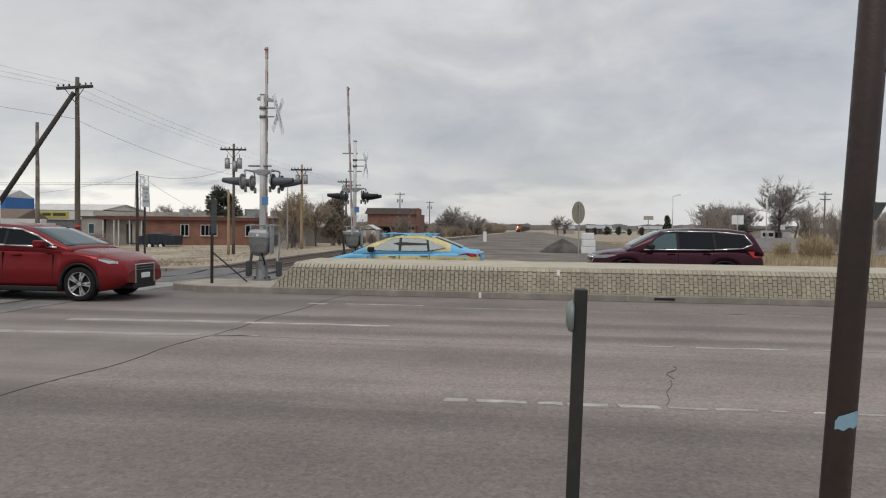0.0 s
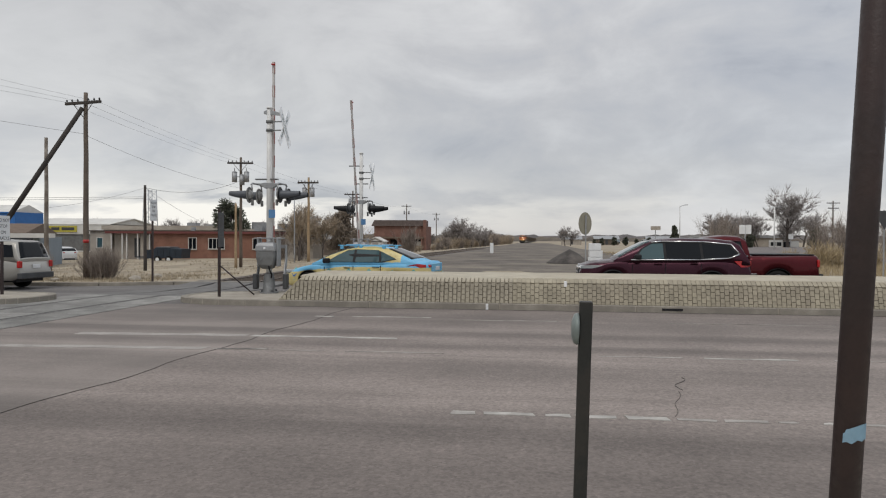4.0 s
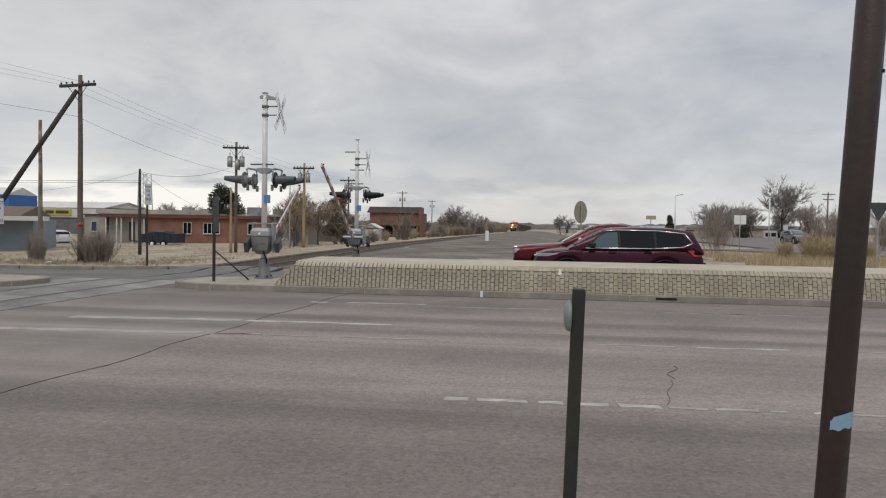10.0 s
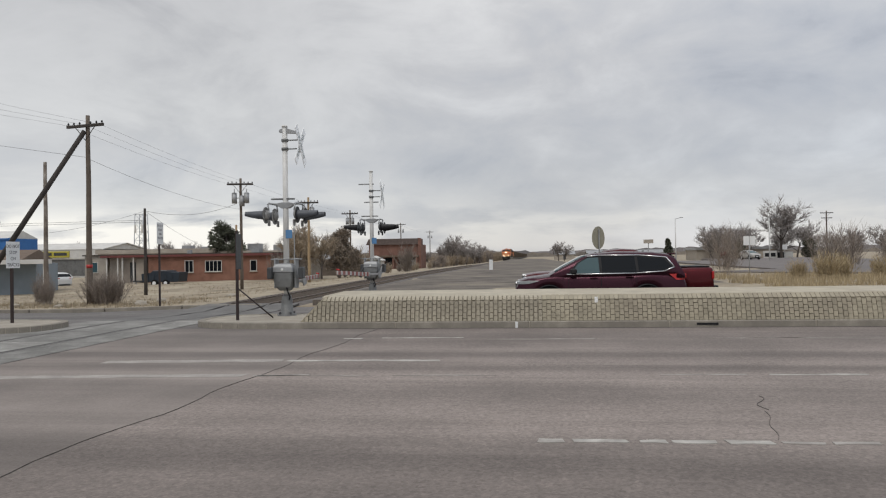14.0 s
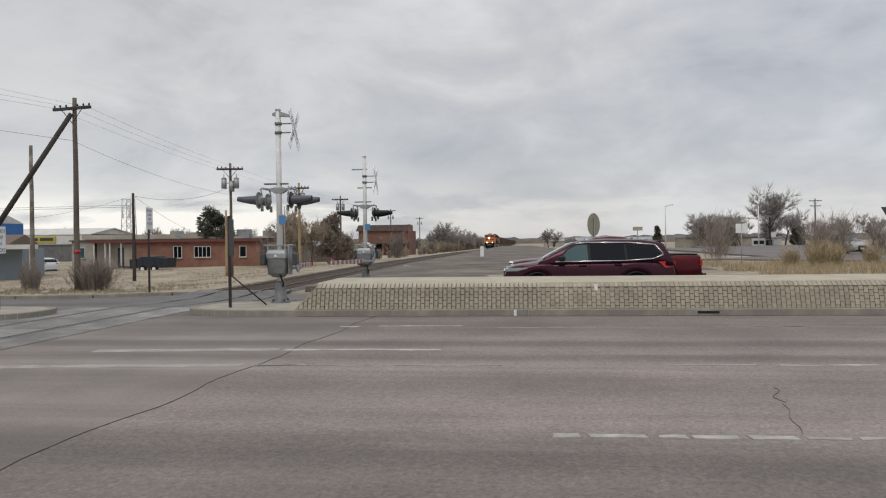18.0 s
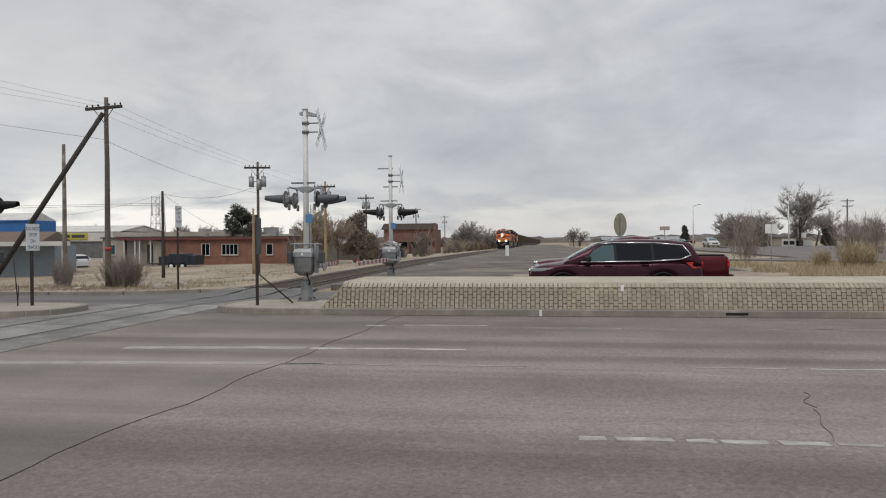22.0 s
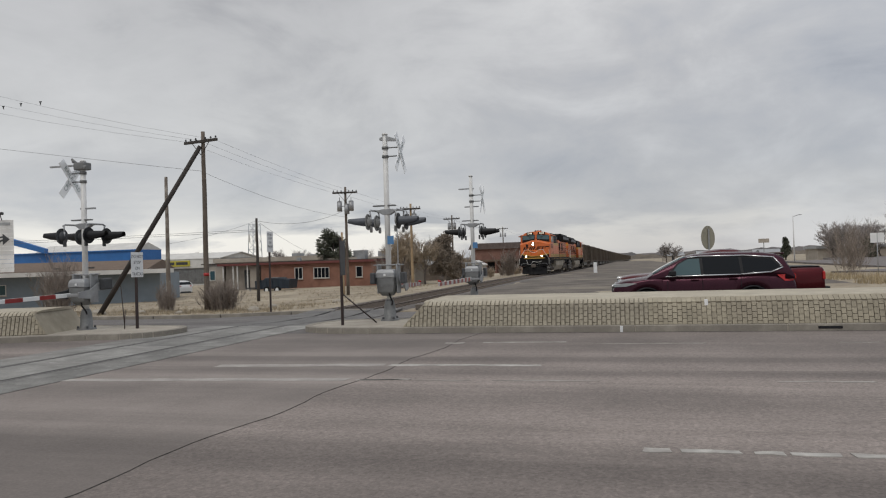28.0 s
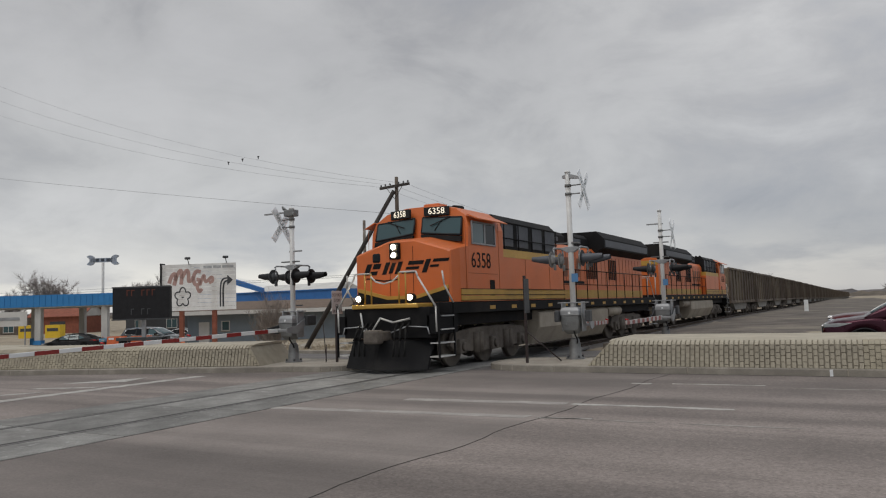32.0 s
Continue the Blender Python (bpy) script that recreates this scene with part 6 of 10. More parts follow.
maroon_suv, _ = build_car("maroon_suv", pose(4.5, 25.2, 0, 0, 0, 180), "dark maroon family SUV waiting at the crossing", "car", PILOT)

OLD_SUV = dict(length=4.66, half=0.90, height=1.77, bottom=0.32, wheel_r=0.385, axles=(0.85, 3.52), paint="car_silver", belt=1.08, half_top=0.68, cladding=True, mirror_mat="car_silver", rim="alloy", spokes=6, taper=0.08,
               top=((0, 0.65), (0.02, 0.90), (0.12, 0.99), (0.9, 1.07), (1.3, 1.10), (4.5, 1.10), (4.62, 1.08), (4.66, 0.6)),
               roof=((1.3, 1.1), (1.6, 1.40), (1.95, 1.66), (2.3, 1.74), (3.4, 1.765), (4.25, 1.73), (4.42, 1.66), (4.60, 1.12), (4.63, 1.08)),
               screen=(1.42, 2.05), rear_glass=(4.40, 4.60),
               windows=(((1.78, 1.13), (2.52, 1.13), (2.52, 1.60), (2.05, 1.58)), ((2.6, 1.13), (3.4, 1.13), (3.36, 1.61), (2.6, 1.61)), ((3.48, 1.14), (4.42, 1.16), (4.28, 1.58), (3.44, 1.61))),
               trim=None, mirror=(1.75, 1.2), handles=((2.35, 0.98), (3.25, 0.98)), seams=((2.56, 0.5, 1.06), (3.44, 0.8, 1.06), (1.7, 0.5, 1.04)),
               headlamps=((-0.005, 0.2, 0.5, 0.86, 0.74, 0.92),), tails=((4.55, 4.675, 0.72, 0.89, 0.78, 1.02),),
               extras=[("grille", "dark_grey", -0.02, 0.1, -0.45, 0.45, 0.7, 0.92, "dark grille"), ("rear_bumper", "dark_grey", 4.56, 4.74, -0.86, 0.86, 0.40, 0.60, "grey rear step bumper"), ("number_plate", "sign_white", 4.655, 4.68, -0.2, 0.2, 0.76, 0.9, "pale number plate"), ("spare_badge", "black", 4.60, 4.68, 0.5, 0.58, 0.5, 0.55, "tow hitch")])
OLD_SUV["extras"] += [("roof_rail", "black", 2.2, 4.1, s * 0.58 - 0.02, s * 0.58 + 0.02, 1.76, 1.82, "black roof rail") for s in (-1, 1)]
silver_suv, _ = build_car("silver_suv", pose(-18, 23.9, 0, 0, 0, 180), "older silver-beige SUV with dark windows", "car", OLD_SUV)

PICKUP = dict(length=5.84, half=1.015, height=1.87, bottom=0.38, wheel_r=0.40, axles=(0.98, 4.63), paint="car_darkred", belt=1.20, half_top=0.77, cladding=False, handle="chrome", mirror_mat="chrome", spokes=6, taper=0.06,
              top=((0, 0.75), (0.02, 1.02), (0.1, 1.09), (0.4, 1.14), (1.3, 1.20), (1.5, 1.22), (3.80, 1.22), (3.84, 1.25), (5.78, 1.27), (5.82, 1.24), (5.84, 0.7)),
              roof=((1.46, 1.2), (1.95, 1.48), (2.35, 1.71), (2.65, 1.82), (3.1, 1.865), (3.52, 1.84), (3.72, 1.74), (3.82, 1.24), (3.84, 1.2)),
              screen=(1.56, 2.5), rear_glass=(3.66, 3.82), front_glass="glass_light",
              windows=(((2.05, 1.27), (2.78, 1.27), (2.78, 1.71), (2.58, 1.69), (2.35, 1.58)), ((2.87, 1.27), (3.62, 1.27), (3.55, 1.70), (2.87, 1.72))),
              trim=((2.0, 1.235), (3.74, 1.235)), mirror=(2.1, 1.34), handles=((2.62, 1.08), (3.55, 1.08)), seams=((2.82, 0.5, 1.2), (3.80, 0.6, 1.24), (1.9, 0.5, 1.18)),
              headlamps=((-0.01, 0.2, 0.66, 0.95, 0.88, 1.03),), tails=((5.77, 5.848, 0.86, 1.0, 0.90, 1.14),),
              extras=[("grille", "dark_grey", -0.03, 0.1, -0.60, 0.60, 0.70, 1.06, "dark grille"), ("grille_surround", "chrome", -0.04, 0.1, -0.64, 0.64, 1.04, 1.09, "chrome grille edge"), ("grille_surround", "black", -0.04, 0.1, -0.64, 0.64, 0.66, 0.70, "dark grille edge"),
                      ("bumper", "car_darkred", -0.06, 0.1, -0.95, 0.95, 0.5, 0.64, "painted bumper"), ("rear_bumper", "black", 5.75, 5.97, -0.95, 0.95, 0.5, 0.70, "dark rear step bumper"), ("bed_cover", "black", 3.9, 5.74, -0.82, 0.82, 1.27, 1.30, "black truck-bed cover")])
PICKUP["extras"] += [("side_trim", "chrome", 1.5, 4.0, s * 1.013 - 0.012, s * 1.013 + 0.012, 0.66, 0.70, "chrome side strip") for s in (-1, 1)]
red_pickup, _ = build_car("red_pickup", pose(12, 28.0, 0, 0, 0, 180), "dark red crew-cab pickup with chrome trim", "pickup truck", PICKUP)

SEDAN = dict(band=((1.54, 0.99), (3.4, 1.0), (3.84, 1.095), (3.62, 1.20), (3.2, 1.365), (2.5, 1.39), (2.2, 1.35), (1.92, 1.215)), length=4.87, half=0.926, height=1.475, bottom=0.2, wheel_r=0.335, axles=(0.97, 3.82), paint="art_coat", roof_paint="art_coat", belt=0.95, half_top=0.62, cladding=False, rim="art_red", mirror_mat="black", taper=0.3,
             top=((0, 0.5), (0.03, 0.62), (0.15, 0.70), (0.6, 0.81), (1.1, 0.92), (1.4, 0.96), (3.9, 0.99), (4.4, 1.03), (4.76, 1.02), (4.84, 0.85), (4.87, 0.5)),
             roof=((1.05, 0.95), (1.6, 1.2), (2.1, 1.38), (2.55, 1.455), (3.0, 1.47), (3.5, 1.40), (4.0, 1.22), (4.45, 1.03), (4.5, 0.97)),
             screen=(1.2, 2.25), rear_glass=(3.5, 4.3), front_glass="glass_light",
             windows=(((1.58, 1.0), (2.43, 1.0), (2.43, 1.37), (2.22, 1.345), (1.95, 1.23)), ((2.51, 1.0), (3.30, 1.01), (3.24, 1.36), (2.51, 1.38)), ((3.37, 1.02), (3.82, 1.10), (3.62, 1.20), (3.31, 1.33))),
             trim=None, mirror=(1.62, 1.03), handles=((2.25, 0.84), (3.2, 0.87)), seams=((2.46, 0.36, 0.93), (1.5, 0.36, 0.9), (3.36, 0.6, 0.96)),
             headlamps=((0.12, 0.6, 0.5, 0.84, 0.62, 0.73),), tails=((4.70, 4.855, 0.44, 0.64, 0.86, 0.94),), glass="glass_light",
             flank_lamps=(("tail_lamp", "lamp_red", ((4.22, 0.905), (4.62, 0.85), (4.76, 0.86), (4.74, 0.94), (4.5, 0.965))),),
             extras=[("grille", "black", -0.01, 0.1, -0.42, 0.42, 0.36, 0.60, "dark grille"), ("rear_panel", "art_blue", 4.80, 4.885, -0.5, 0.5, 0.72, 0.98, "painted blue boot panel"), ("number_plate", "sign_white", 4.87, 4.90, -0.2, 0.2, 0.76, 0.88, "pale number plate")])
art_car, art_wheels = build_car("painted_sedan", pose(-3.4, 24.4, 0, 0, 0, 180), "hand-painted yellow and blue sedan with diamond patterns", "car", SEDAN)


def sedan_paint():
    for s in (-1, 1):
        deck = sorted((2.435 - d, z) for d, z in SEDAN["top"])

        def flank(x, z):
            w = 0.926 * (1 - 0.3 * max(0.0, 1 - (2.435 - abs(x)) / 0.62) ** 2.2)
            return w - interp(interp(x, deck) - z, [(0.0, 0.16), (0.045, 0.075), (0.11, 0.03), (0.22, 0.012), (0.35, 0.0)])

        bm = bmesh.new()
        side_patch(bm, [(-0.98, 0.22), (1.08, 0.22), (1.06, 0.40), (-0.95, 0.36)], lambda x, z: 0.918, s, 0.008, 0.02)
        part("paint_band", fix(bm), M["art_red"], art_car, "painted dark red sill")
        for x in (-1.98, -1.28, -0.55, 0.12, 0.78, 1.98):
            for k, mt in ((0.21, "art_teal"), (0.15, "art_yellow"), (0.10, "blue")):
                bm = bmesh.new()
                side_patch(bm, [(x - k, 0.60), (x, 0.60 - k), (x + k, 0.60), (x, 0.60 + k)], flank, s, 0.006 + (0.2 - k) * 0.04, 0.012)
                part("paint_diamond", fix(bm), M[mt], art_car, "painted diamond")
    for k in range(4):
        bm = bmesh.new()
        y = -0.6 + 0.4 * k
        prism(bm, [(y - 0.15, 0.62), (y, 0.5), (y + 0.15, 0.62), (y, 0.72)], "x", -2.447, -2.437)
        part("paint_diamond", fix(bm), M["art_teal"], art_car, "painted diamond")
    for side in (-0.56, 0.56):
        bm = bmesh.new()
        box(bm, -1.05, 0.62, side - 0.03, side + 0.03, 1.485, 1.515, 0.01)
        for x in (0.5, -0.15, -0.9):
            box(bm, x - 0.05, x + 0.05, side - 0.04, side + 0.04, 1.38, 1.50, 0.01)
        part("roof_rack", fix(bm), M["art_blue"], art_car, "light blue roof rack rail")
    for x in (0.35, -0.75):
        bm = bmesh.new()
        box(bm, x - 0.03, x + 0.03, -0.55, 0.55, 1.50, 1.53, 0.01)
        part("roof_rack_bar", fix(bm), M["art_blue"], art_car, "light blue roof rack bar")


sedan_paint()


def variant(base, paint, **kw):
    out = dict(base)
    out.update(paint=paint, **kw)
    out["extras"] = [e if e[1] not in ("car_maroon", "car_red") else (e[0], paint, *e[2:]) for e in base["extras"]]
    return out


far_suv, _ = build_car("grey_suv", pose(31, 92, 0.13, 0, 0, 200), "small dark grey SUV on the side road", "car", variant(NX, "car_grey"))
far_dark = copy_thing(far_suv, Matrix())
far_silver, _ = build_car("silver_car", pose(60, 100, 0.13, 0, 0, 200), "silver car on the side road", "car", variant(NX, "car_silver"))
far_white, _ = build_car("white_suv", pose(60, 92, 0.13, 0, 0, 200), "white SUV on the side road", "car", variant(PILOT, "car_white"))
far_red, _ = build_car("red_car", pose(70, 100, 0.13, 0, 0, 190), "small red car far along the side road", "car", variant(NX, "car_red"))
parked_white, _ = build_car("white_hatchback", pose(-48.0, 71.4, -1.03, 0, 0, 150), "white hatchback parked by the low building", "car", variant(NX, "car_white"))


# ---- the train: each vehicle's front coupler at the origin, its length along +y, rail head at z = 0 ----
def truck(parent, y, axles, pitch, wr, name="truck"):
    """A bogie: side frames, springs, journal boxes and wheel sets."""
    root = new(name)
    root.parent = parent
    root.matrix_basis = pose(0, y, 0)
    half = pitch * (axles - 1) / 2
    for s in (-1, 1):
        bm = bmesh.new()
        top, mid = wr * 2 - 0.05, wr + 0.1
        prism(bm, [(-half - 0.55, mid - 0.05), (-half - 0.3, mid + 0.3), (-half * 0.5, top), (half * 0.5, top), (half + 0.3, mid + 0.3), (half + 0.55, mid - 0.05), (half + 0.3, mid - 0.2), (half * 0.45, mid - 0.28), (-half * 0.45, mid - 0.28), (-half - 0.3, mid - 0.2)], "x", s * 1.02 - 0.07, s * 1.02 + 0.07, 0.03)
        for i in range(axles):
            yy = -half + i * pitch
            box(bm, s * 1.08 - 0.12, s * 1.08 + 0.12, yy - 0.2, yy + 0.2, wr - 0.18, wr + 0.2, 0.04, 2)
            tube(bm, (s * 1.2, yy, wr), (s * 1.26, yy, wr), 0.13, 0.10, 12)
        for k in range(axles - 1):
            yy = -half + (k + 0.5) * pitch
            for dy in (-0.13, 0.13):
                tube(bm, (s * 1.12, yy + dy, wr - 0.2), (s * 1.12, yy + dy, wr + 0.35), 0.1, 0.1, 10)
        part("side_frame", fix(bm), M["truck_steel"], root, "dusty cast truck frame")
    for i in range(axles):
        bm = bmesh.new()
        yy = -half + i * pitch
        for s in (-1, 1):
            tube(bm, (s * 0.70, yy, wr), (s * 0.84, yy, wr), wr, wr, 22)
            tube(bm, (s * 0.68, yy, wr), (s * 0.70, yy, wr), wr + 0.03, wr + 0.03, 22)
        tube(bm, (-0.8, yy, wr), (0.8, yy, wr), 0.09, 0.09, 10)
        part("wheel_set", fix(bm), M["truck_steel"], root)
    return root


def rail_pipe(parent, name, pts, mat, r=0.02, label=""):
    bm = bmesh.new()
    pipe(bm, pts, r, 6)
    return part(name, fix(bm), M[mat], parent, label)


def locomotive(label, plain=False):
    root = thing("locomotive", Matrix(), label, "locomotive", "locomotives")
    LEN = 22.2
    # underframe and walkways
    bm = bmesh.new()
    box(bm, -1.52, 1.52, 0.75, LEN - 0.5, 1.42, 1.72, 0.02)
    box(bm, -1.2, 1.2, 0.9, LEN - 0.7, 1.1, 1.42, 0.02)
    frame_ob = part("underframe", fix(bm), M["loco_black"], root, "black underframe and walkway")
    for s in (-1, 1):
        for k in range(13):
            bm = bmesh.new()
            y = 3.0 + k * 1.45
            box(bm, s * 1.522 - 0.004, s * 1.522 + 0.004, y, y + 0.34, 1.5, 1.6)
            part("reflective_mark", fix(bm), M["yellow"], frame_ob)
    # nose
    bm = bmesh.new()
    z0 = 1.72
    rings = []
    for y, hw, zt, zc in ((0.90, 1.43, 3.04, 3.33), (0.94, 1.475, 3.08, 3.37), (1.30, 1.53, 3.16, 3.44), (1.95, 1.54, 3.26, 3.52)):
        rings.append([(-hw, y, z0), (-hw, y, zt - 0.05), (-hw + 0.08, y, zt), (-0.42, y, zc), (0.42, y, zc), (hw - 0.08, y, zt), (hw, y, zt - 0.05), (hw, y, z0)])
    loft(bm, rings, smooth=False)
    nose = part("nose", fix(bm), M["orange"], root, "orange nose with sloping top")
    # cab
    bm = bmesh.new()
    cabp = [(-1.54, 1.72), (-1.54, 3.72), (-1.44, 4.02), (-1.1, 4.26), (-0.5, 4.38), (0.5, 4.38), (1.1, 4.26), (1.44, 4.02), (1.54, 3.72), (1.54, 1.72)]
    rings = []
    for y, lift in ((1.66, -0.02), (1.74, 0.0), (3.95, 0.0)):
        ring = []
        for x, z in cabp:
            yy = y
            if y < 3 and z > 3.0:
                yy = y + 0.22 * (z - 3.0)
            ring.append((x, yy, z + (lift if z > 2 else 0)))
        rings.append(ring)
    loft(bm, rings, smooth=False)
    cab = part("cab", fix(bm), M["orange"], root, "orange driver's cab")
    for s in (-1, 1):
        bm = bmesh.new()
        q = [(s * 0.13, 3.62), (s * 1.36, 3.49), (s * 1.34, 3.97), (s * 0.13, 4.05)]
        prism(bm, q, "y", 1.64, 1.70)
        for v in bm.verts:
            v.co.y += 0.22 * (v.co.z - 3.0) - 0.035
        w = part("windscreen", fix(bm), M["glass_light"], cab, "cab windscreen reflecting the sky")
        bm = bmesh.new()
        for a, b in zip(q, q[1:] + q[:1]):
            tube(bm, (a[0], 1.62 + 0.22 * (a[1] - 3.0), a[1]), (b[0], 1.62 + 0.22 * (b[1] - 3.0), b[1]), 0.028, 0.028, 6)
        tube(bm, (s * 0.75, 1.60 + 0.2, 3.95), (s * 0.55, 1.56 + 0.17, 3.66), 0.012, 0.012, 5)
        part("window_gasket", fix(bm), M["black"], w)
        bm = bmesh.new()
        prism(bm, [(s * 0.13, 3.50), (s * 1.38, 3.30), (s * 1.38, 3.45), (s * 0.13, 3.585)], "y", 1.63, 1.69)
        for v in bm.verts:
            v.co.y += 0.22 * (v.co.z - 3.0) - 0.035
        part("cowl", fix(bm), M["loco_black"], cab, "black cowl under the windscreen")
        bm = bmesh.new()
        tube(bm, (s * 0.95, 1.80, 3.99), (s * 0.42, 1.74, 3.80), 0.014, 0.014, 5)
        box(bm, s * 0.95 - 0.06, s * 0.95 + 0.06, 1.79, 1.86, 3.98, 4.03, 0.01)
        part("wiper", fix(bm), M["black"], cab)
        # number board
        bm = bmesh.new()
        box(bm, -0.36, 0.36, -0.05, 0.05, -0.12, 0.12, 0.01)
        nb = part("number_board", fix(bm), M["black"], cab, "black number board")
        nb.matrix_basis = pose(s * 0.58, 1.84, 4.19, 0, 0, s * 12)
        text_part("number", "6358", 0.24, M["number_glow"], pose(0, -0.053, 0, 90), nb, 0.002)
        # side windows
        for y0, y1 in ((2.0, 2.68), (2.76, 3.35)):
            bm = bmesh.new()
            box(bm, s * 1.545 - 0.012, s * 1.545 + 0.012, y0, y1, 3.28, 3.83, 0.01)
            w = part("cab_window", fix(bm), M["glass_light" if y0 < 2.5 else "glass"], cab, "cab side window")
            bm = bmesh.new()
            for a0, a1, b0, b1 in ((y0 - 0.04, y1 + 0.04, 3.24, 3.285), (y0 - 0.04, y1 + 0.04, 3.825, 3.87), (y0 - 0.04, y0 + 0.005, 3.285, 3.825), (y1 - 0.005, y1 + 0.04, 3.285, 3.825)):
                box(bm, s * 1.555 - 0.022, s * 1.555 + 0.022, a0, a1, b0, b1, 0.006)
            part("window_frame", fix(bm), M["galv"], w, "pale metal window frame")
        bm = bmesh.new()
        prism(bm, [(s * 1.46, 4.03), (s * 1.50, 4.05), (s * 1.82, 3.90), (s * 1.81, 3.875)], "y", 1.85, 3.7)
        part("sun_shade", fix(bm), M["orange"], cab, "sun shade over the cab window")
        t = text_part("number", "6358", 0.60, M["loco_black"], pose(s * 1.547, 2.5, 2.80, 90, 0, 90 * s), cab, 0.002)
    # emblem on the nose: plain slanted bars with a thin swoosh below
    for x0, w, lo, hi in ((-1.22, 0.16, 2.50, 2.80), (-1.00, 0.24, 2.66, 2.80), (-1.02, 0.22, 2.50, 2.60), (-0.62, 0.13, 2.50, 2.82), (-0.42, 0.12, 2.52, 2.80), (-0.22, 0.13, 2.50, 2.82),
                          (0.10, 0.46, 2.72, 2.82), (0.08, 0.40, 2.60, 2.67), (0.00, 0.42, 2.50, 2.56), (0.62, 0.14, 2.50, 2.84), (0.84, 0.46, 2.76, 2.84), (0.80, 0.26, 2.63, 2.69)):
        bm = bmesh.new()
        k = 0.45
        prism(bm, [(x0 + k * (lo - 2.5), lo), (x0 + w + k * (lo - 2.5), lo), (x0 + w + k * (hi - 2.5), hi), (x0 + k * (hi - 2.5), hi)], "y", 0.889, 0.901)
        part("emblem_stroke", fix(bm), M["loco_black"], nose, "dark slanted emblem bar")
    bm = bmesh.new()
    prism(bm, [(-1.15, 2.40), (-0.55, 2.31), (-0.15, 2.34), (-0.10, 2.37), (-0.55, 2.345), (-1.10, 2.43)], "y", 0.889, 0.901)
    part("emblem_stroke", fix(bm), M["loco_black"], nose, "dark curved emblem bar")
    # nose door, stripes
    bm = bmesh.new()
    prism(bm, [(-1.40, 2.06), (-0.45, 1.83), (0.45, 1.83), (1.40, 2.06), (1.40, 2.16), (0.45, 1.92), (-0.45, 1.92), (-1.40, 2.16)], "y", 0.872, 0.905)
    part("nose_stripe", fix(bm), M["yellow"], nose, "yellow nose stripe")
    bm = bmesh.new()
    prism(bm, [(-1.40, 1.73), (1.40, 1.73), (1.40, 2.06), (0.45, 1.83), (-0.45, 1.83), (-1.40, 2.06)], "y", 0.875, 0.904)
    part("nose_panel", fix(bm), M["loco_black"], nose, "black lower nose panel")
    bm = bmesh.new()
    for s in (-1, 1):
        box(bm, s * 0.36 - 0.004, s * 0.36 + 0.004, 0.892, 0.902, 1.8, 3.2)
    part("door_seam", fix(bm), M["loco_black"], nose)
    bm = bmesh.new()
    box(bm, -0.16, 0.16, 0.86, 0.99, 2.60, 3.04, 0.04, 2)
    hl = part("headlight_box", fix(bm), M["loco_black"], nose, "black twin headlight box")
    hl.matrix_basis = pose(-0.18, -0.05, 0.28)
    for z in (2.71, 2.93):
        bm = bmesh.new()
        tube(bm, (0, 0.835, z), (0, 0.865, z), 0.066, 0.066, 16)
        part("headlight", fix(bm), M["headlight"], hl, "lit headlight")
    bm = bmesh.new()
    box(bm, -0.92, -0.66, 0.86, 0.96, 2.82, 3.08, 0.06, 3)
    part("nose_window", fix(bm), M["glass"], nose, "small dark nose panel")
    # side stripes
    for s in (-1, 1):
        for z, h in ((1.74, 0.13), (1.89, 0.15)):
            bm = bmesh.new()
            box(bm, s * 1.543 - 0.003, s * 1.543 + 0.006 * s + 0.003, 1.3, 3.95, z, z + h)
            part("side_stripe", fix(bm), M["yellow"], cab, "yellow side stripe")
        bm = bmesh.new()
        box(bm, s * 1.50 - 0.02, s * 1.50 + 0.02, 3.96, 8.9, 1.74, 2.04)
        part("side_stripe", fix(bm), M["yellow"], root, "yellow side stripe")
        bm = bmesh.new()
        box(bm, s * 1.545 - 0.006, s * 1.545 + 0.006, 3.0, 3.3, 1.76, 2.3)
        part("cab_step_recess", fix(bm), M["loco_black"], cab, "dark step recess")
        seams = [(1.543, y, y + 0.012, 2.06, 3.9) for y in (1.62, 3.62)] + [(1.543, 1.75, 3.5, 2.46, 2.475)]
        seams += [(1.503, y, y + 0.014, 2.06, 2.96) for y in (5.6, 7.6)]
        for x, y0, y1, z0, z1 in seams:
            bm = bmesh.new()
            box(bm, s * x - 0.004, s * x + 0.004, y0, y1, z0, z1)
            part("panel_seam", fix(bm), M["orange_dark"], cab)
        for z in (1.745, 1.885, 2.04):
            bm = bmesh.new()
            box(bm, s * 1.535 - 0.018, s * 1.535 + 0.018, 1.3, 8.9, z, z + 0.016)
            part("stripe_edge", fix(bm), M["loco_black"], cab, "thin dark stripe edge")
    # long hood
    bm = bmesh.new()
    hood = [(-1.18, 1.72), (-1.18, 3.55), (-1.05, 3.72), (1.05, 3.72), (1.18, 3.55), (1.18, 1.72)]
    prism(bm, hood, "y", 3.96, 20.6, 0.03)
    bm2 = bmesh.new()
    prism(bm2, [(-1.5, 1.72), (-1.5, 2.98), (1.5, 2.98), (1.5, 1.72)], "y", 3.96, 8.9, 0.03)
    part("control_cabinet", fix(bm2), M["orange"], root, "orange control cabinet behind the cab")
    bm2 = bmesh.new()
    prism(bm2, [(-1.51, 2.98), (-1.49, 3.22), (1.49, 3.22), (1.51, 2.98)], "y", 3.97, 8.88)
    part("cabinet_edge", fix(bm2), M["yellow"], root, "yellow cabinet top edge")
    hood_ob = part("long_hood", fix(bm), M["orange"], root, "long orange engine hood")
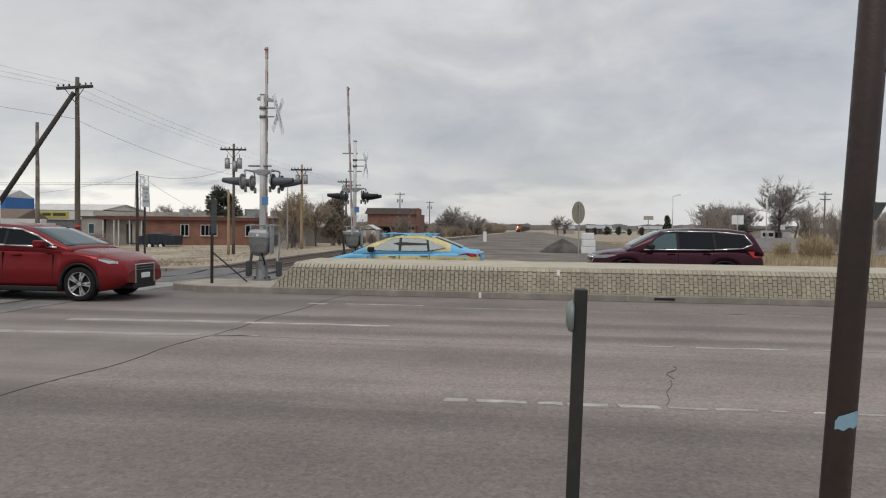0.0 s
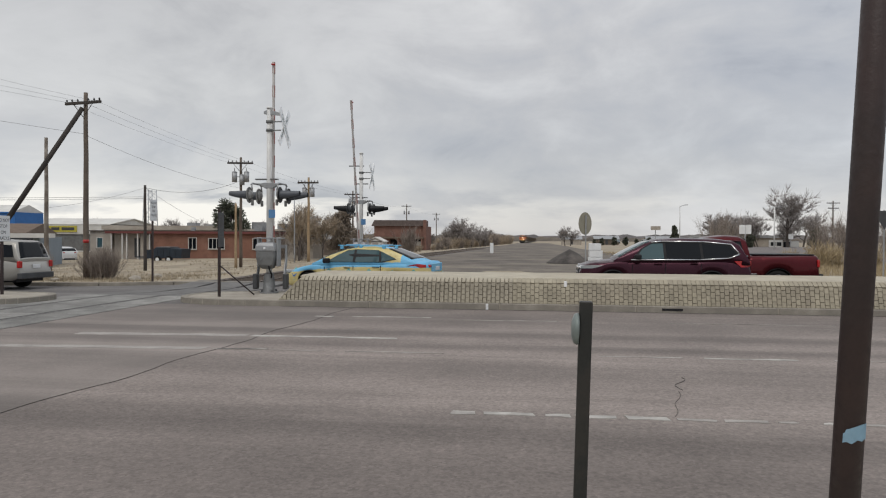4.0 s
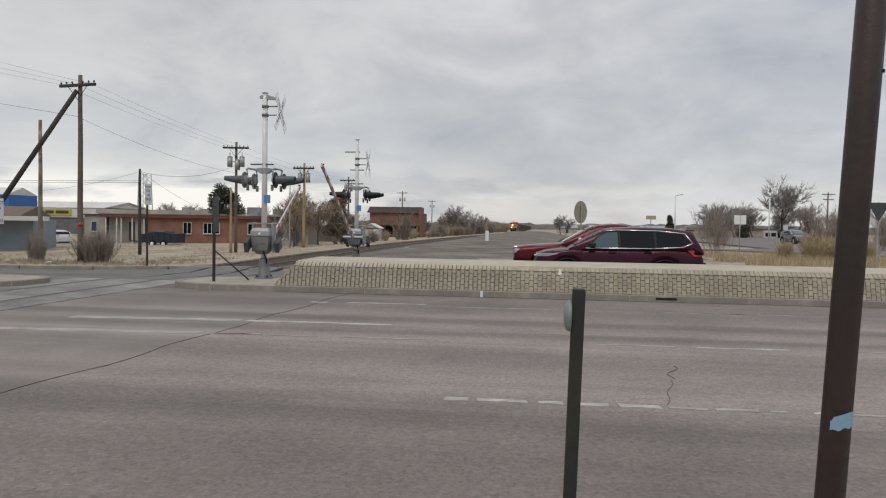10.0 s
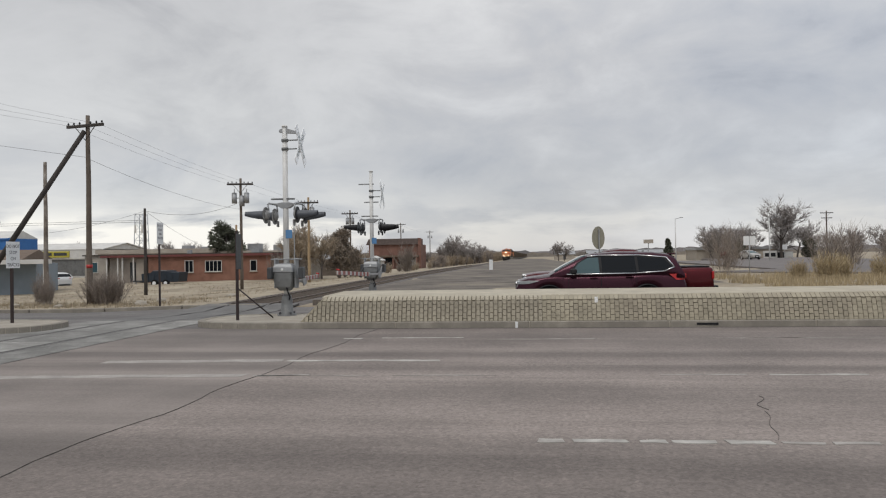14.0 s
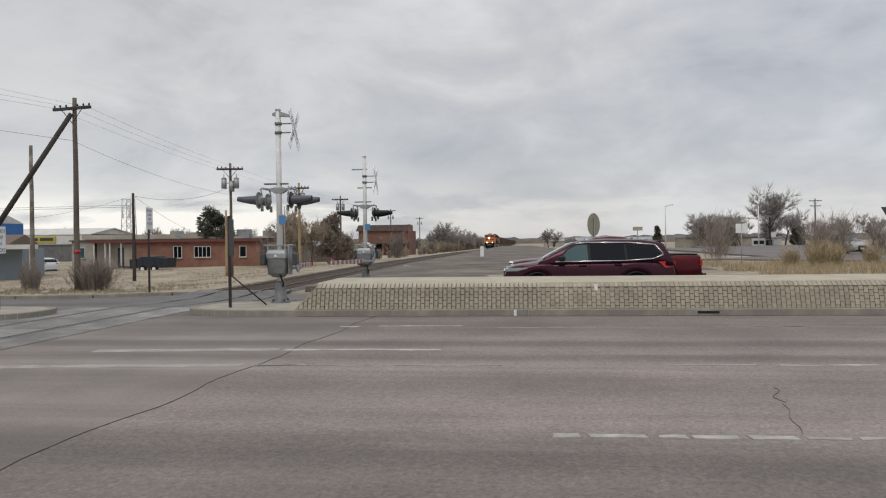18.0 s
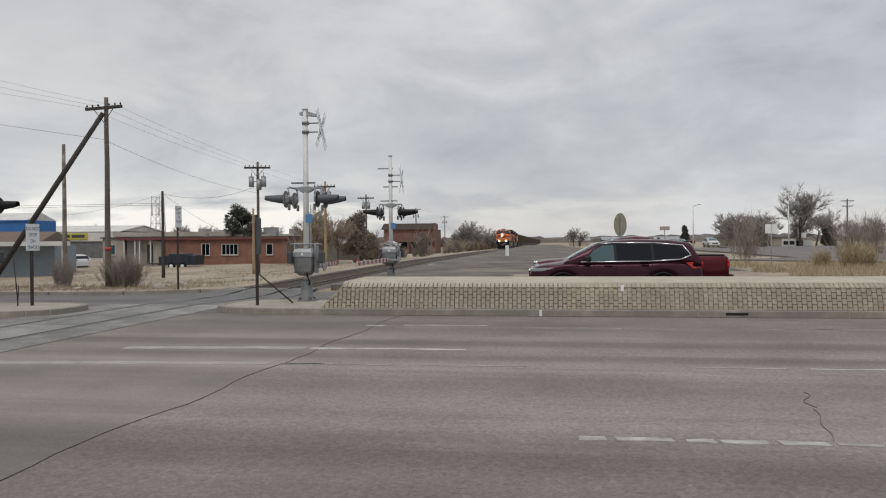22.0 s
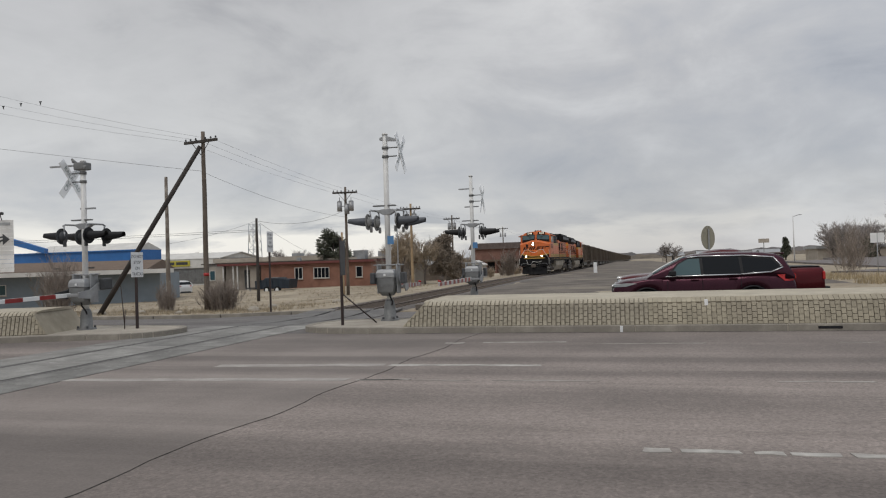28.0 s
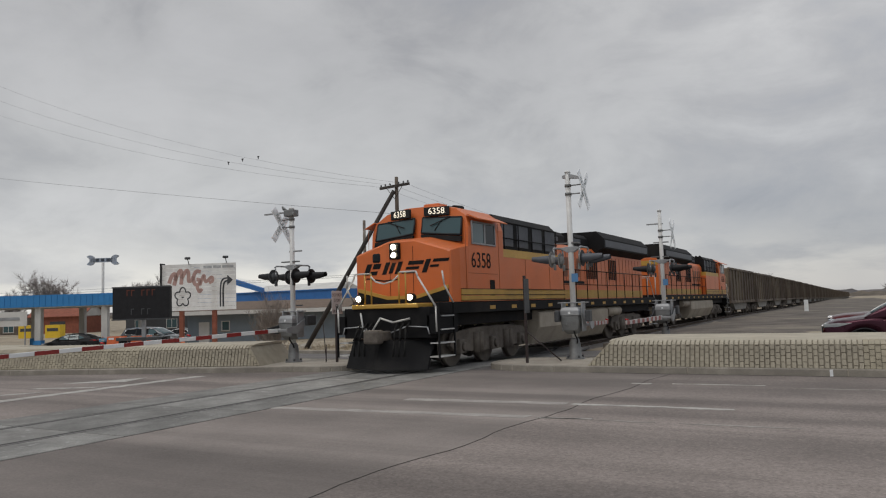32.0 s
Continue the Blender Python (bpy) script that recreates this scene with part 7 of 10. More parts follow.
    for s in (-1, 1):
        bm = bmesh.new()
        box(bm, s * 1.185 - 0.004, s * 1.185 + 0.004, 9.0, 20.5, 1.76, 2.06)
        part("hood_stripe", fix(bm), M["yellow"], hood_ob, "yellow hood stripe")
        for k in range(22):
            bm = bmesh.new()
            y = 9.0 + k * 0.52
            box(bm, s * 1.185 - 0.006, s * 1.185 + 0.006, y, y + 0.02, 2.25, 3.45)
            part("door_gap", fix(bm), M["orange_dark"], hood_ob)
        for y0, w, n in ((12.3, 0.14, 6), (15.2, 0.14, 5)):
            for k in range(n):
                bm = bmesh.new()
                box(bm, s * 1.19 - 0.008, s * 1.19 + 0.008, y0 + k * 0.24, y0 + k * 0.24 + w, 2.5, 3.35)
                part("louvre", fix(bm), M["loco_black"], hood_ob)
        for i, (y, w) in enumerate(((9.2, 0.5), (9.8, 0.5), (10.45, 0.5), (11.1, 0.5))):
            bm = bmesh.new()
            prism(bm, [(y, 2.55), (y + w * 0.75, 2.55), (y + w, 3.25), (y + w * 0.25, 3.25)], "x", s * 1.187 - 0.004, s * 1.187 + 0.004)
            part("emblem_stroke", fix(bm), M["emblem_faded"], hood_ob, "faded dark emblem stroke")
    # equipment on top, black
    for y0, y1, hw, za, zb, slope in ((3.97, 8.6, 1.36, 3.2, 4.26, 0.2), (9.0, 10.8, 0.9, 3.72, 4.22, 0.15), (11.2, 13.2, 1.0, 3.72, 4.25, 0.15), (13.5, 20.5, 1.56, 3.62, 4.44, 0.3)):
        bm = bmesh.new()
        wing = hw > 1.5
        low = [(-1.1, za - 0.12), (-hw, za + 0.12)] if wing else [(-hw, za)]
        prism(bm, low + [(-hw, zb - slope), (-hw + slope, zb), (hw - slope, zb), (hw, zb - slope)] + [(-x, z) for x, z in reversed(low)], "y", y0, y1, 0.02)
        o = part("roof_unit", fix(bm), M["loco_black"], root, "black roof equipment box")
        for s in (-1, 1):
            if wing:
                bm = bmesh.new()
                box(bm, s * hw - 0.012, s * hw + 0.012, y0 + 0.2, y1 - 0.2, za + 0.18, zb - slope - 0.06, 0.006)
                part("vent_panel", fix(bm), M["hood_grey"], o, "long grey radiator screen")
                continue
            k = y0 + 0.25
            while k + 0.8 < y1:
                bm = bmesh.new()
                box(bm, s * hw - 0.01, s * hw + 0.01, k, k + 0.85, za + 0.14, zb - slope - 0.06, 0.006)
                part("vent_panel", fix(bm), M["hood_grey"], o)
                k += 1.15
    for s in (-1, 1):
        for k in range(5):
            rail_pipe(root, "roof_stanchion", [(s * 1.46, 4.2 + k * 1.05, 2.98), (s * 1.46, 4.2 + k * 1.05, 4.02)], "loco_black", 0.022)
        for z in (3.55, 4.02):
            rail_pipe(root, "roof_rail", [(s * 1.46, 4.0, z), (s * 1.46, 8.5, z)], "loco_black", 0.02)
        bm = bmesh.new()
        box(bm, s * 1.19 - 0.006, s * 1.19 + 0.006, 9.3, 12.0, 2.30, 2.40)
        part("emblem_stroke", fix(bm), M["loco_black"], hood_ob, "long dark emblem bar")
        # end steps and their pale rails
        rail_pipe(root, "grab_rail", [(s * 1.45, 20.7, 2.75), (s * 1.45, 21.3, 2.2), (s * 1.5, 21.6, 1.6), (s * 1.5, 21.6, 0.9)], "rail_white", 0.022, "pale end grab rail")
        rail_pipe(root, "grab_rail", [(s * 1.2, 21.5, 1.72), (s * 1.2, 21.5, 2.7), (s * 0.5, 21.5, 2.7)], "rail_white", 0.022, "pale end grab rail")
        for k in range(4):
            bm = bmesh.new()
            box(bm, s * 1.40 - 0.16, s * 1.40 + 0.16, 21.0, 21.65, 0.42 + 0.33 * k, 0.45 + 0.33 * k)
            part("step", fix(bm), M["galv"], root, "pale-edged metal step")
    bm = bmesh.new()
    box(bm, -1.16, 1.16, 20.0, 20.62, 3.30, 3.56, 0.02)
    part("hood_end_band", fix(bm), M["yellow"], root, "yellow band at the hood end")
    bm = bmesh.new()
    for x in (-0.25, 0.0, 0.25):
        tube(bm, (x, 3.4, 4.5), (x, 3.9, 4.5), 0.05, 0.09, 10)
    box(bm, -0.35, 0.35, 3.5, 3.6, 4.36, 4.5)
    part("horn", fix(bm), M["loco_black"], cab, "roof air horns")
    bm = bmesh.new()
    box(bm, 0.0, 0.5, 2.1, 2.6, 4.34, 4.46, 0.04, 2)
    part("roof_antenna", fix(bm), M["orange"], cab)
    # tail end platform
    bm = bmesh.new()
    box(bm, -1.3, 1.3, 20.6, 21.7, 1.70, 1.74)
    part("rear_platform", fix(bm), M["loco_black"], root)
    # walkway handrails
    for s in (-1, 1):
        posts = [9.0 + 1.25 * i for i in range(10)]
        for y in posts:
            rail_pipe(root, "handrail_post", [(s * 1.47, y, 1.72), (s * 1.47, y, 2.78)], "loco_black", 0.018)
        rail_pipe(root, "handrail", [(s * 1.47, 9.0, 2.78), (s * 1.47, 20.9, 2.78)], "loco_black", 0.02)
        rail_pipe(root, "handrail", [(s * 1.47, 9.0, 2.25), (s * 1.47, 20.9, 2.25)], "loco_black", 0.015)
        # front grab rails, white
        rail_pipe(root, "grab_rail", [(s * 1.48, 0.10, 1.0), (s * 1.48, 0.08, 1.62), (s * 0.98, 0.10, 2.36), (s * 0.93, 0.10, 2.50), (s * 0.45, 0.10, 2.50)], "rail_white", 0.024, "white front grab rail")
        rail_pipe(root, "grab_rail", [(s * 1.50, 0.95, 0.75), (s * 1.52, 0.92, 1.68), (s * 1.50, 0.50, 2.15), (s * 1.46, 0.48, 2.5)], "rail_white", 0.024, "white front grab rail")
        # steps
        bm = bmesh.new()
        box(bm, s * 1.36 - 0.16, s * 1.36 + 0.16, 0.10, 1.1, 0.95, 1.42, 0.01)
        part("step_well", fix(bm), M["loco_black"], root, "black corner step well")
        for k in range(4):
            bm = bmesh.new()
            z = 0.38 + 0.33 * k
            box(bm, s * 1.40 - 0.16, s * 1.40 + 0.16, 0.15 + 0.03 * k, 0.85, z, z + 0.03)
            part("step", fix(bm), M["rail_white"] if k < 3 else M["galv"], root, "pale-edged metal step")
        bm = bmesh.new()
        for yy in (0.12, 0.9):
            box(bm, s * 1.53 - 0.015, s * 1.53 + 0.015, yy - 0.03, yy + 0.03, 0.36, 1.7)
        part("step_side", fix(bm), M["loco_black"], root)
        # ditch light
        bm = bmesh.new()
        tube(bm, (s * 0.78, 0.03, 1.86), (s * 0.78, 0.2, 1.86), 0.105, 0.09, 18)
        box(bm, s * 0.78 - 0.05, s * 0.78 + 0.05, 0.08, 0.18, 1.70, 1.80)
        dl = part("ditch_light_box", fix(bm), M["loco_black"], root, "round ditch light housing")
        bm = bmesh.new()
        tube(bm, (s * 0.78, 0.015, 1.86), (s * 0.78, 0.04, 1.86), 0.066, 0.066, 16)
        part("ditch_light", fix(bm), M["headlight"], dl, "lit ditch light")
        # platform posts
        for x in (0.42, 0.62):
            rail_pipe(root, "platform_post", [(s * x, 0.1, 1.7), (s * x, 0.1, 2.5)], "yellow", 0.022)
    bm = bmesh.new()
    box(bm, -1.0, 1.0, 0.02, 0.93, 1.60, 1.71, 0.02)
    part("front_platform", fix(bm), M["yellow"], root, "dull yellow-edged front platform")
    rail_pipe(root, "safety_chain", [(-0.42, 0.09, 2.42), (-0.25, 0.07, 2.28), (0, 0.06, 2.22), (0.25, 0.07, 2.28), (0.42, 0.09, 2.42)], "rail_white", 0.02, "pale safety chain")
    # end sheet, plough and coupler
    bm = bmesh.new()
    box(bm, -1.3, 1.3, 0.1, 0.5, 0.85, 1.62, 0.02)
    part("end_sheet", fix(bm), M["loco_black"], root)
    bm = bmesh.new()
    rings = []
    for x in (-1.22, -0.6, 0.0, 0.6, 1.22):
        yc = -0.42 + 0.42 * abs(x)
        rings.append([(x, yc + 0.30, 0.82), (x, yc + 0.14, 0.5), (x, yc - 0.06, 0.10), (x, yc + 0.02, 0.09), (x, yc + 0.22, 0.5), (x, yc + 0.42, 0.82)])
    loft(bm, rings, smooth=False)
    part("plough", fix(bm), M["loco_black"], root, "black snow plough")
    bm = bmesh.new()
    box(bm, -0.16, 0.16, -0.4, 0.3, 0.80, 1.04, 0.03, 2)
    box(bm, -0.22, 0.22, -0.6, -0.3, 0.74, 1.08, 0.06, 2)
    part("coupler", fix(bm), M["truck_steel"], root, "cast steel coupler")
    for s in (-1, 1):
        for k in range(3):
            x = s * (0.4 + 0.16 * k)
            rail_pipe(root, "air_hose", [(x, 0.1, 1.25), (x, -0.1, 1.1), (x + 0.05 * s, -0.22, 0.8), (x + 0.03 * s, -0.25, 0.42)], "rubber", 0.025)
        rail_pipe(root, "uncoupling_lever", [(s * 0.25, -0.05, 1.0), (s * 0.7, 0.0, 1.15), (s * 1.25, 0.05, 1.12), (s * 1.3, 0.05, 0.95)], "galv", 0.018)
    bm = bmesh.new()
    pipe(bm, [(-0.75, 0.07, 1.5), (-0.62, 0.0, 1.05), (-0.35, -0.02, 1.02), (-0.1, 0.0, 1.36), (0.3, -0.02, 1.25), (0.75, 0.05, 1.34)], 0.025)
    part("jumper_cable", fix(bm), M["rail_white"], root, "pale looping cable")
    # fuel tank, air tanks
    bm = bmesh.new()
    prism(bm, [(-1.46, 0.85), (-1.46, 1.30), (-1.3, 1.40), (1.3, 1.40), (1.46, 1.30), (1.46, 0.85), (1.15, 0.32), (-1.15, 0.32)], "y", 6.7, 14.0, 0.04)
    part("fuel_tank", fix(bm), M["tank"], root, "dusty tan fuel tank")
    for s in (-1, 1):
        bm = bmesh.new()
        tube(bm, (s * 1.25, 14.2, 1.2), (s * 1.25, 16.0, 1.2), 0.2, 0.2, 14)
        part("air_tank", fix(bm), M["tank"], root)
    truck(root, 3.95, 3, 1.95, 0.53)
    truck(root, 18.0, 3, 1.95, 0.53)
    return root


M["number_glow"] = glow_mat("number_glow", (1.0, 0.93, 0.75), 0.8)
M["rail_white"] = material("rail_white", (0.6, 0.6, 0.58), 0.5, 0, 0.1, 5, 0.1, 40, (0.45, 0.43, 0.40))
M["orange_dark"] = material("orange_dark", (0.34, 0.085, 0.025), 0.6, 0, 0.1, 2, 0.0, 40)
M["emblem_faded"] = material("emblem_faded", (0.20, 0.07, 0.03), 0.6, 0, 0.2, 3, 0.0, 40)
loco_1 = locomotive("orange and black diesel freight locomotive with lit headlights")
loco_2 = copy_thing(loco_1, Matrix())
tagged(loco_2, "orange and black diesel locomotive coupled backwards")


def coal_car():
    root = thing("coal_car", Matrix(), "weathered brown steel coal gondola with ribbed sides", "freight car", "coal train cars")
    L = 15.6
    bm = bmesh.new()
    w, t = 1.5, 0.06
    z0, z1 = 1.15, 3.75
    box(bm, -w, -w + t, 0.55, L - 0.55, z0, z1)
    box(bm, w - t, w, 0.55, L - 0.55, z0, z1)
    box(bm, -w + t, w - t, 0.55, 0.55 + t, z0, z1)
    box(bm, -w + t, w - t, L - 0.55 - t, L - 0.55, z0, z1)
    part("body", fix(bm), M["hopper"], root)
    bm = bmesh.new()
    box(bm, -w + t, w - t, 0.6, L - 0.6, 1.0, 3.45)
    part("coal_load", fix(bm), M["black"], root, "black coal load")
    for s in (-1, 1):
        for k in range(10):
            y = 0.75 + k * (L - 1.5) / 9
            bm = bmesh.new()
            box(bm, s * w - 0.05 + 0.05 * s, s * w + 0.05 + 0.05 * s, y - 0.06, y + 0.06, 1.0, z1 - 0.12)
            part("rib", fix(bm), M["hopper"], root)
        for z, h in ((z1 - 0.1, 0.16), (1.0, 0.22)):
            bm = bmesh.new()
            box(bm, s * w - 0.08, s * w + 0.08, 0.5, L - 0.5, z, z + h, 0.01)
            part("side_rail", fix(bm), M["hopper"], root)
    bm = bmesh.new()
    prism(bm, [(3.6, 1.05), (L - 3.6, 1.05), (L - 4.8, 0.45), (4.8, 0.45)], "x", -1.25, 1.25)
    part("belly", fix(bm), M["hopper_pale"], root, "rounded pale belly tub")
    bm = bmesh.new()
    box(bm, -0.3, 0.3, 0.0, L, 0.8, 1.1, 0.02)
    part("centre_sill", fix(bm), M["truck_steel"], root)
    truck(root, 2.3, 2, 1.78, 0.42)
    truck(root, L - 2.3, 2, 1.78, 0.42)
    return root


M["hopper_pale"] = material("hopper_pale", (0.30, 0.285, 0.26), 0.75, 0, 0.2, 1, 0.1, 30, objvar=0.15)
coal_cars = [coal_car()]
for i in range(33):
    coal_cars.append(copy_thing(coal_cars[0], Matrix()))


# ---- buildings ----
def window_unit(parent, x0, x1, z0, z1, y, panes=1, frame_mat="white_wall", glass="glass_light"):
    """A framed window set on a front that faces -y."""
    w = new("window")
    w.parent = parent
    bm = bmesh.new()
    t = 0.06
    box(bm, x0 - t, x1 + t, y - 0.05, y + 0.02, z0 - t, z0)
    box(bm, x0 - t, x1 + t, y - 0.05, y + 0.02, z1, z1 + t)
    box(bm, x0 - t, x0, y - 0.05, y + 0.02, z0, z1)
    box(bm, x1, x1 + t, y - 0.05, y + 0.02, z0, z1)
    for k in range(1, panes):
        xm = x0 + (x1 - x0) * k / panes
        box(bm, xm - 0.025, xm + 0.025, y - 0.045, y + 0.02, z0, z1)
    part("frame", fix(bm), M[frame_mat], w, "pale window frame")
    for k in range(panes):
        a, b = x0 + (x1 - x0) * k / panes, x0 + (x1 - x0) * (k + 1) / panes
        bm = bmesh.new()
        box(bm, a + 0.03, b - 0.03, y - 0.02, y + 0.01, z0, z1)
        part("pane", fix(bm), M[glass], w)
    bm = bmesh.new()
    box(bm, x0 - 0.12, x1 + 0.12, y - 0.10, y + 0.02, z0 - 0.13, z0 - 0.06)
    part("sill", fix(bm), M["concrete"], w)
    return w


def shell(root, name, x0, x1, y0, y1, z0, z1, mat, label=""):
    bm = bmesh.new()
    box(bm, x0, x1, y0, y1, z0, z1)
    return part(name, fix(bm), M[mat], root, label)


def gable(root, x0, x1, y0, y1, ze, zr, mat, over=0.3, along="x", label=""):
    """A pitched roof with thickness; the ridge runs along x or y."""
    bm = bmesh.new()
    t = 0.12
    if along == "x":
        ym = (y0 + y1) / 2
        prism(bm, [(y0 - over, ze - t), (ym, zr - t), (y1 + over, ze - t), (y1 + over, ze), (ym, zr), (y0 - over, ze)], "x", x0 - over, x1 + over)
    else:
        xm = (x0 + x1) / 2
        prism(bm, [(x0 - over, ze - t), (xm, zr - t), (x1 + over, ze - t), (x1 + over, ze), (xm, zr), (x0 - over, ze)], "y", y0 - over, y1 + over)
    roof = part("roof", fix(bm), M[mat], root, label)
    bm = bmesh.new()
    if along == "x":
        prism(bm, [(y0, ze - t), (ym, zr - t - 0.02), (y1, ze - t)], "x", x0, x1)
    else:
        prism(bm, [(x0, ze - t), (xm, zr - t - 0.02), (x1, ze - t)], "y", y0, y1)
    part("gable_wall", fix(bm), M["white_wall"], root)
    return roof


M["stucco"] = material("stucco", (0.40, 0.36, 0.31), 0.9, 0, 0.12, 1, 0.2, 30, (0.32, 0.28, 0.24))
M["fascia"] = material("fascia", (0.16, 0.045, 0.04), 0.6, 0, 0.1, 2, 0.1, 30)
M["trailer_blue"] = material("trailer_blue", (0.022, 0.032, 0.046), 0.5, 0.1, 0.15, 2, 0.1, 30)
M["sign_yellow"] = material("sign_yellow", (0.46, 0.40, 0.06), 0.6, 0, 0.05, 2, 0.0, 30)
M["barrel"] = material("barrel", (0.75, 0.16, 0.03), 0.5, 0, 0.05, 2, 0.0, 30)
M["plank_white"] = material("plank_white", (0.82, 0.815, 0.80), 0.8, 0, 0.1, 0.8, 0.2, 12, (0.58, 0.56, 0.53), objvar=0.06)
M["script_brown"] = material("script_brown", (0.48, 0.31, 0.275), 0.8, 0, 0.1, 2, 0, 12)
M["amber"] = glow_mat("amber", (0.07, 0.014, 0.006), 0.5)
M["post_rust"] = material("post_rust", (0.27, 0.085, 0.05), 0.8, 0, 0.2, 2, 0.1, 20)


def brick_block():
    z = -0.75
    root = thing("brick_building", pose(0, 73.2, z), "long low brick building with a flat roof and dark red fascia", "building")
    shell(root, "wall", -38.9, -26.0, 0, 9, -0.3, 2.72, "brick", "brown-red brick wall")
    shell(root, "wall", -43.6, -38.9, 0.9, 9, -0.3, 2.72, "stucco", "pale recessed porch wall")
    for x0, x1, y0 in ((-44.0, -38.7, -0.2), (-38.9, -25.7, -0.35)):
        shell(root, "roof_fascia", x0, x1, y0, 9.3, 2.70, 2.92, "fascia", "dark red roof edge")
    shell(root, "roof_edge", -44.0, -25.8, -0.15, 9.2, 2.92, 3.0, "roof_dark")
    window_unit(root, -34.95, -34.15, 1.15, 2.25, 0.0, 2, "white_wall", "glass")
    window_unit(root, -32.8, -31.15, 1.2, 2.2, 0.0, 4, "white_wall", "glass")
    window_unit(root, -28.1, -27.5, 1.2, 2.2, 0.0, 1, "white_wall", "glass")
    for x in (-43.4, -42.2, -41.7, -40.5, -39.2):
        shell(root, "porch_post", x - 0.06, x + 0.06, -0.05, 0.07, -0.3, 2.7, "white_wall")
    d = shell(root, "door", -41.35, -40.75, 0.84, 0.9, 0.2, 2.2, "dark_grey", "dark doorway")
    shell(root, "porch_screen", -40.4, -39.3, 0.3, 0.36, 0.3, 2.6, "stucco")
    shell(root, "roof_vent", -29.2, -28.3, 3, 4, 3.0, 3.5, "galv", "grey rooftop unit")
    shell(root, "roof_vent", -36.2, -35.8, 3, 3.4, 3.0, 3.4, "galv", "grey rooftop unit")
    side = thing("pale_annex", pose(0, 74.5, z), "small pale plastered annex beside the brick building", "building")
    shell(side, "wall", -46.6, -44.2, 0, 6, -0.3, 2.9, "stucco")
    window_unit(side, -45.8, -45.2, 1.2, 2.2, 0.0)
    shell(side, "roof", -46.8, -44.0, -0.2, 6.2, 2.9, 3.02, "roof_dark")
    back = thing("warehouse", pose(0, 92, -0.9), "long tan flat-roofed building behind the brick one", "building")
    shell(back, "wall", -56, -29, 0, 12, -0.3, 3.55, "stucco")
    shell(back, "parapet", -56.2, -40, -0.2, 0.1, 3.4, 3.95, "stucco")
    for x, w, h in ((-46, 1.2, 0.8), (-43.3, 0.9, 0.6), (-37, 1.6, 0.9), (-33.5, 1.0, 0.7), (-31.3, 1.0, 1.4)):
        shell(back, "roof_unit", x, x + w, 3, 4.4, 3.5, 3.6 + h, "galv", "grey rooftop unit")


brick_block()


def store():
    root = thing("store", pose(0, 113.5, -0.9), "white metal-sided store with a yellow sign", "building")
    shell(root, "wall", -90, -68.5, 0, 14, -0.4, 4.5, "white_wall")
    gable(root, -90, -68.5, 0, 14, 4.5, 5.6, "white_wall", 0.3, "x", "white metal roof")
    shell(root, "fascia", -90, -68.4, -0.3, 0, 2.9, 4.3, "white_wall")
    s = shell(root, "sign", -78.8, -73.9, -0.45, -0.3, 3.2, 4.2, "sign_yellow", "yellow shop sign")
    shell(s, "writing_bar", -78.3, -76.9, -0.49, -0.45, 3.5, 3.95, "dark_grey")
    shell(s, "writing_bar", -76.5, -74.3, -0.49, -0.45, 3.5, 3.95, "dark_grey")
    shell(root, "shop_front", -80, -69, -0.05, 0.1, 0.2, 2.8, "galv_dark", "dim glazed shop front")


store()


def two_storey():
    root = thing("brick_house", pose(0, 149, -1.0), "two-storey brown brick house with a dark roof", "building")
    shell(root, "wall", -32.7, -22.3, 0, 9, -0.3, 5.0, "brick_dark", "brown brick wall")
    bm = bmesh.new()
    prism(bm, [(-33.2, 5.0), (-22.5, 5.0), (-22.5, 6.2), (-32.6, 6.2)], "y", -0.5, 6.0)
    part("roof", fix(bm), M["roof_umber"], root, "dark brown shingle roof slope")
    bm = bmesh.new()
    prism(bm, [(-22.55, -0.3), (-21.95, -0.3), (-21.95, 5.9), (-22.1, 6.25), (-22.55, 6.25)], "y", -0.6, 1.2)
    part("end_wall", fix(bm), M["brick_dark"], root, "raised brick end wall")
    shell(root, "porch_roof", -32.9, -22.4, -1.6, 0.0, 2.5, 2.85, "roof_brown", "brown porch roof")
    for x in (-32.6, -30, -27.5, -25, -22.7):
        shell(root, "porch_post", x - 0.12, x + 0.12, -1.5, -1.3, -0.3, 2.55, "brick_dark")
    for x in (-31.3, -28.6, -25.9, -23.9):
        window_unit(root, x - 0.75, x + 0.75, 0.7, 2.3, 0.0, 1, "roof_dark", "glass")
    shell(root, "garage_door", -24.9, -22.9, -0.06, 0.0, 0.2, 1.9, "white_wall", "pale garage door")
    shed = thing("white_shed", pose(0, 89.8, -0.55), "small white garden shed with a pitched roof", "shed")
    shell(shed, "wall", -20.2, -18.3, 0, 2.4, -0.2, 1.75, "white_wall")
    gable(shed, -20.2, -18.3, 0, 2.4, 1.75, 2.3, "white_wall", 0.15, "y", "pale shed roof")
    shell(shed, "door", -19.6, -18.9, -0.03, 0, 0.1, 1.6, "stucco")
    barn = thing("grey_barn", pose(0, 88, -0.6), "low grey shed with a tin roof", "shed")
    shell(barn, "wall", -27.5, -21.5, 0, 5, -0.2, 2.0, "wood_grey")
    gable(barn, -27.5, -21.5, 0, 5, 2.0, 2.9, "galv", 0.3, "x", "rusty tin roof")
    hut = thing("cream_hut", pose(0, 70, -0.55), "small cream painted hut", "shed")
    shell(hut, "wall", -23.6, -20.9, 0, 3.5, -0.2, 2.2, "stucco")
    shell(hut, "roof", -23.8, -20.7, -0.2, 3.7, 2.2, 2.35, "roof_brown")


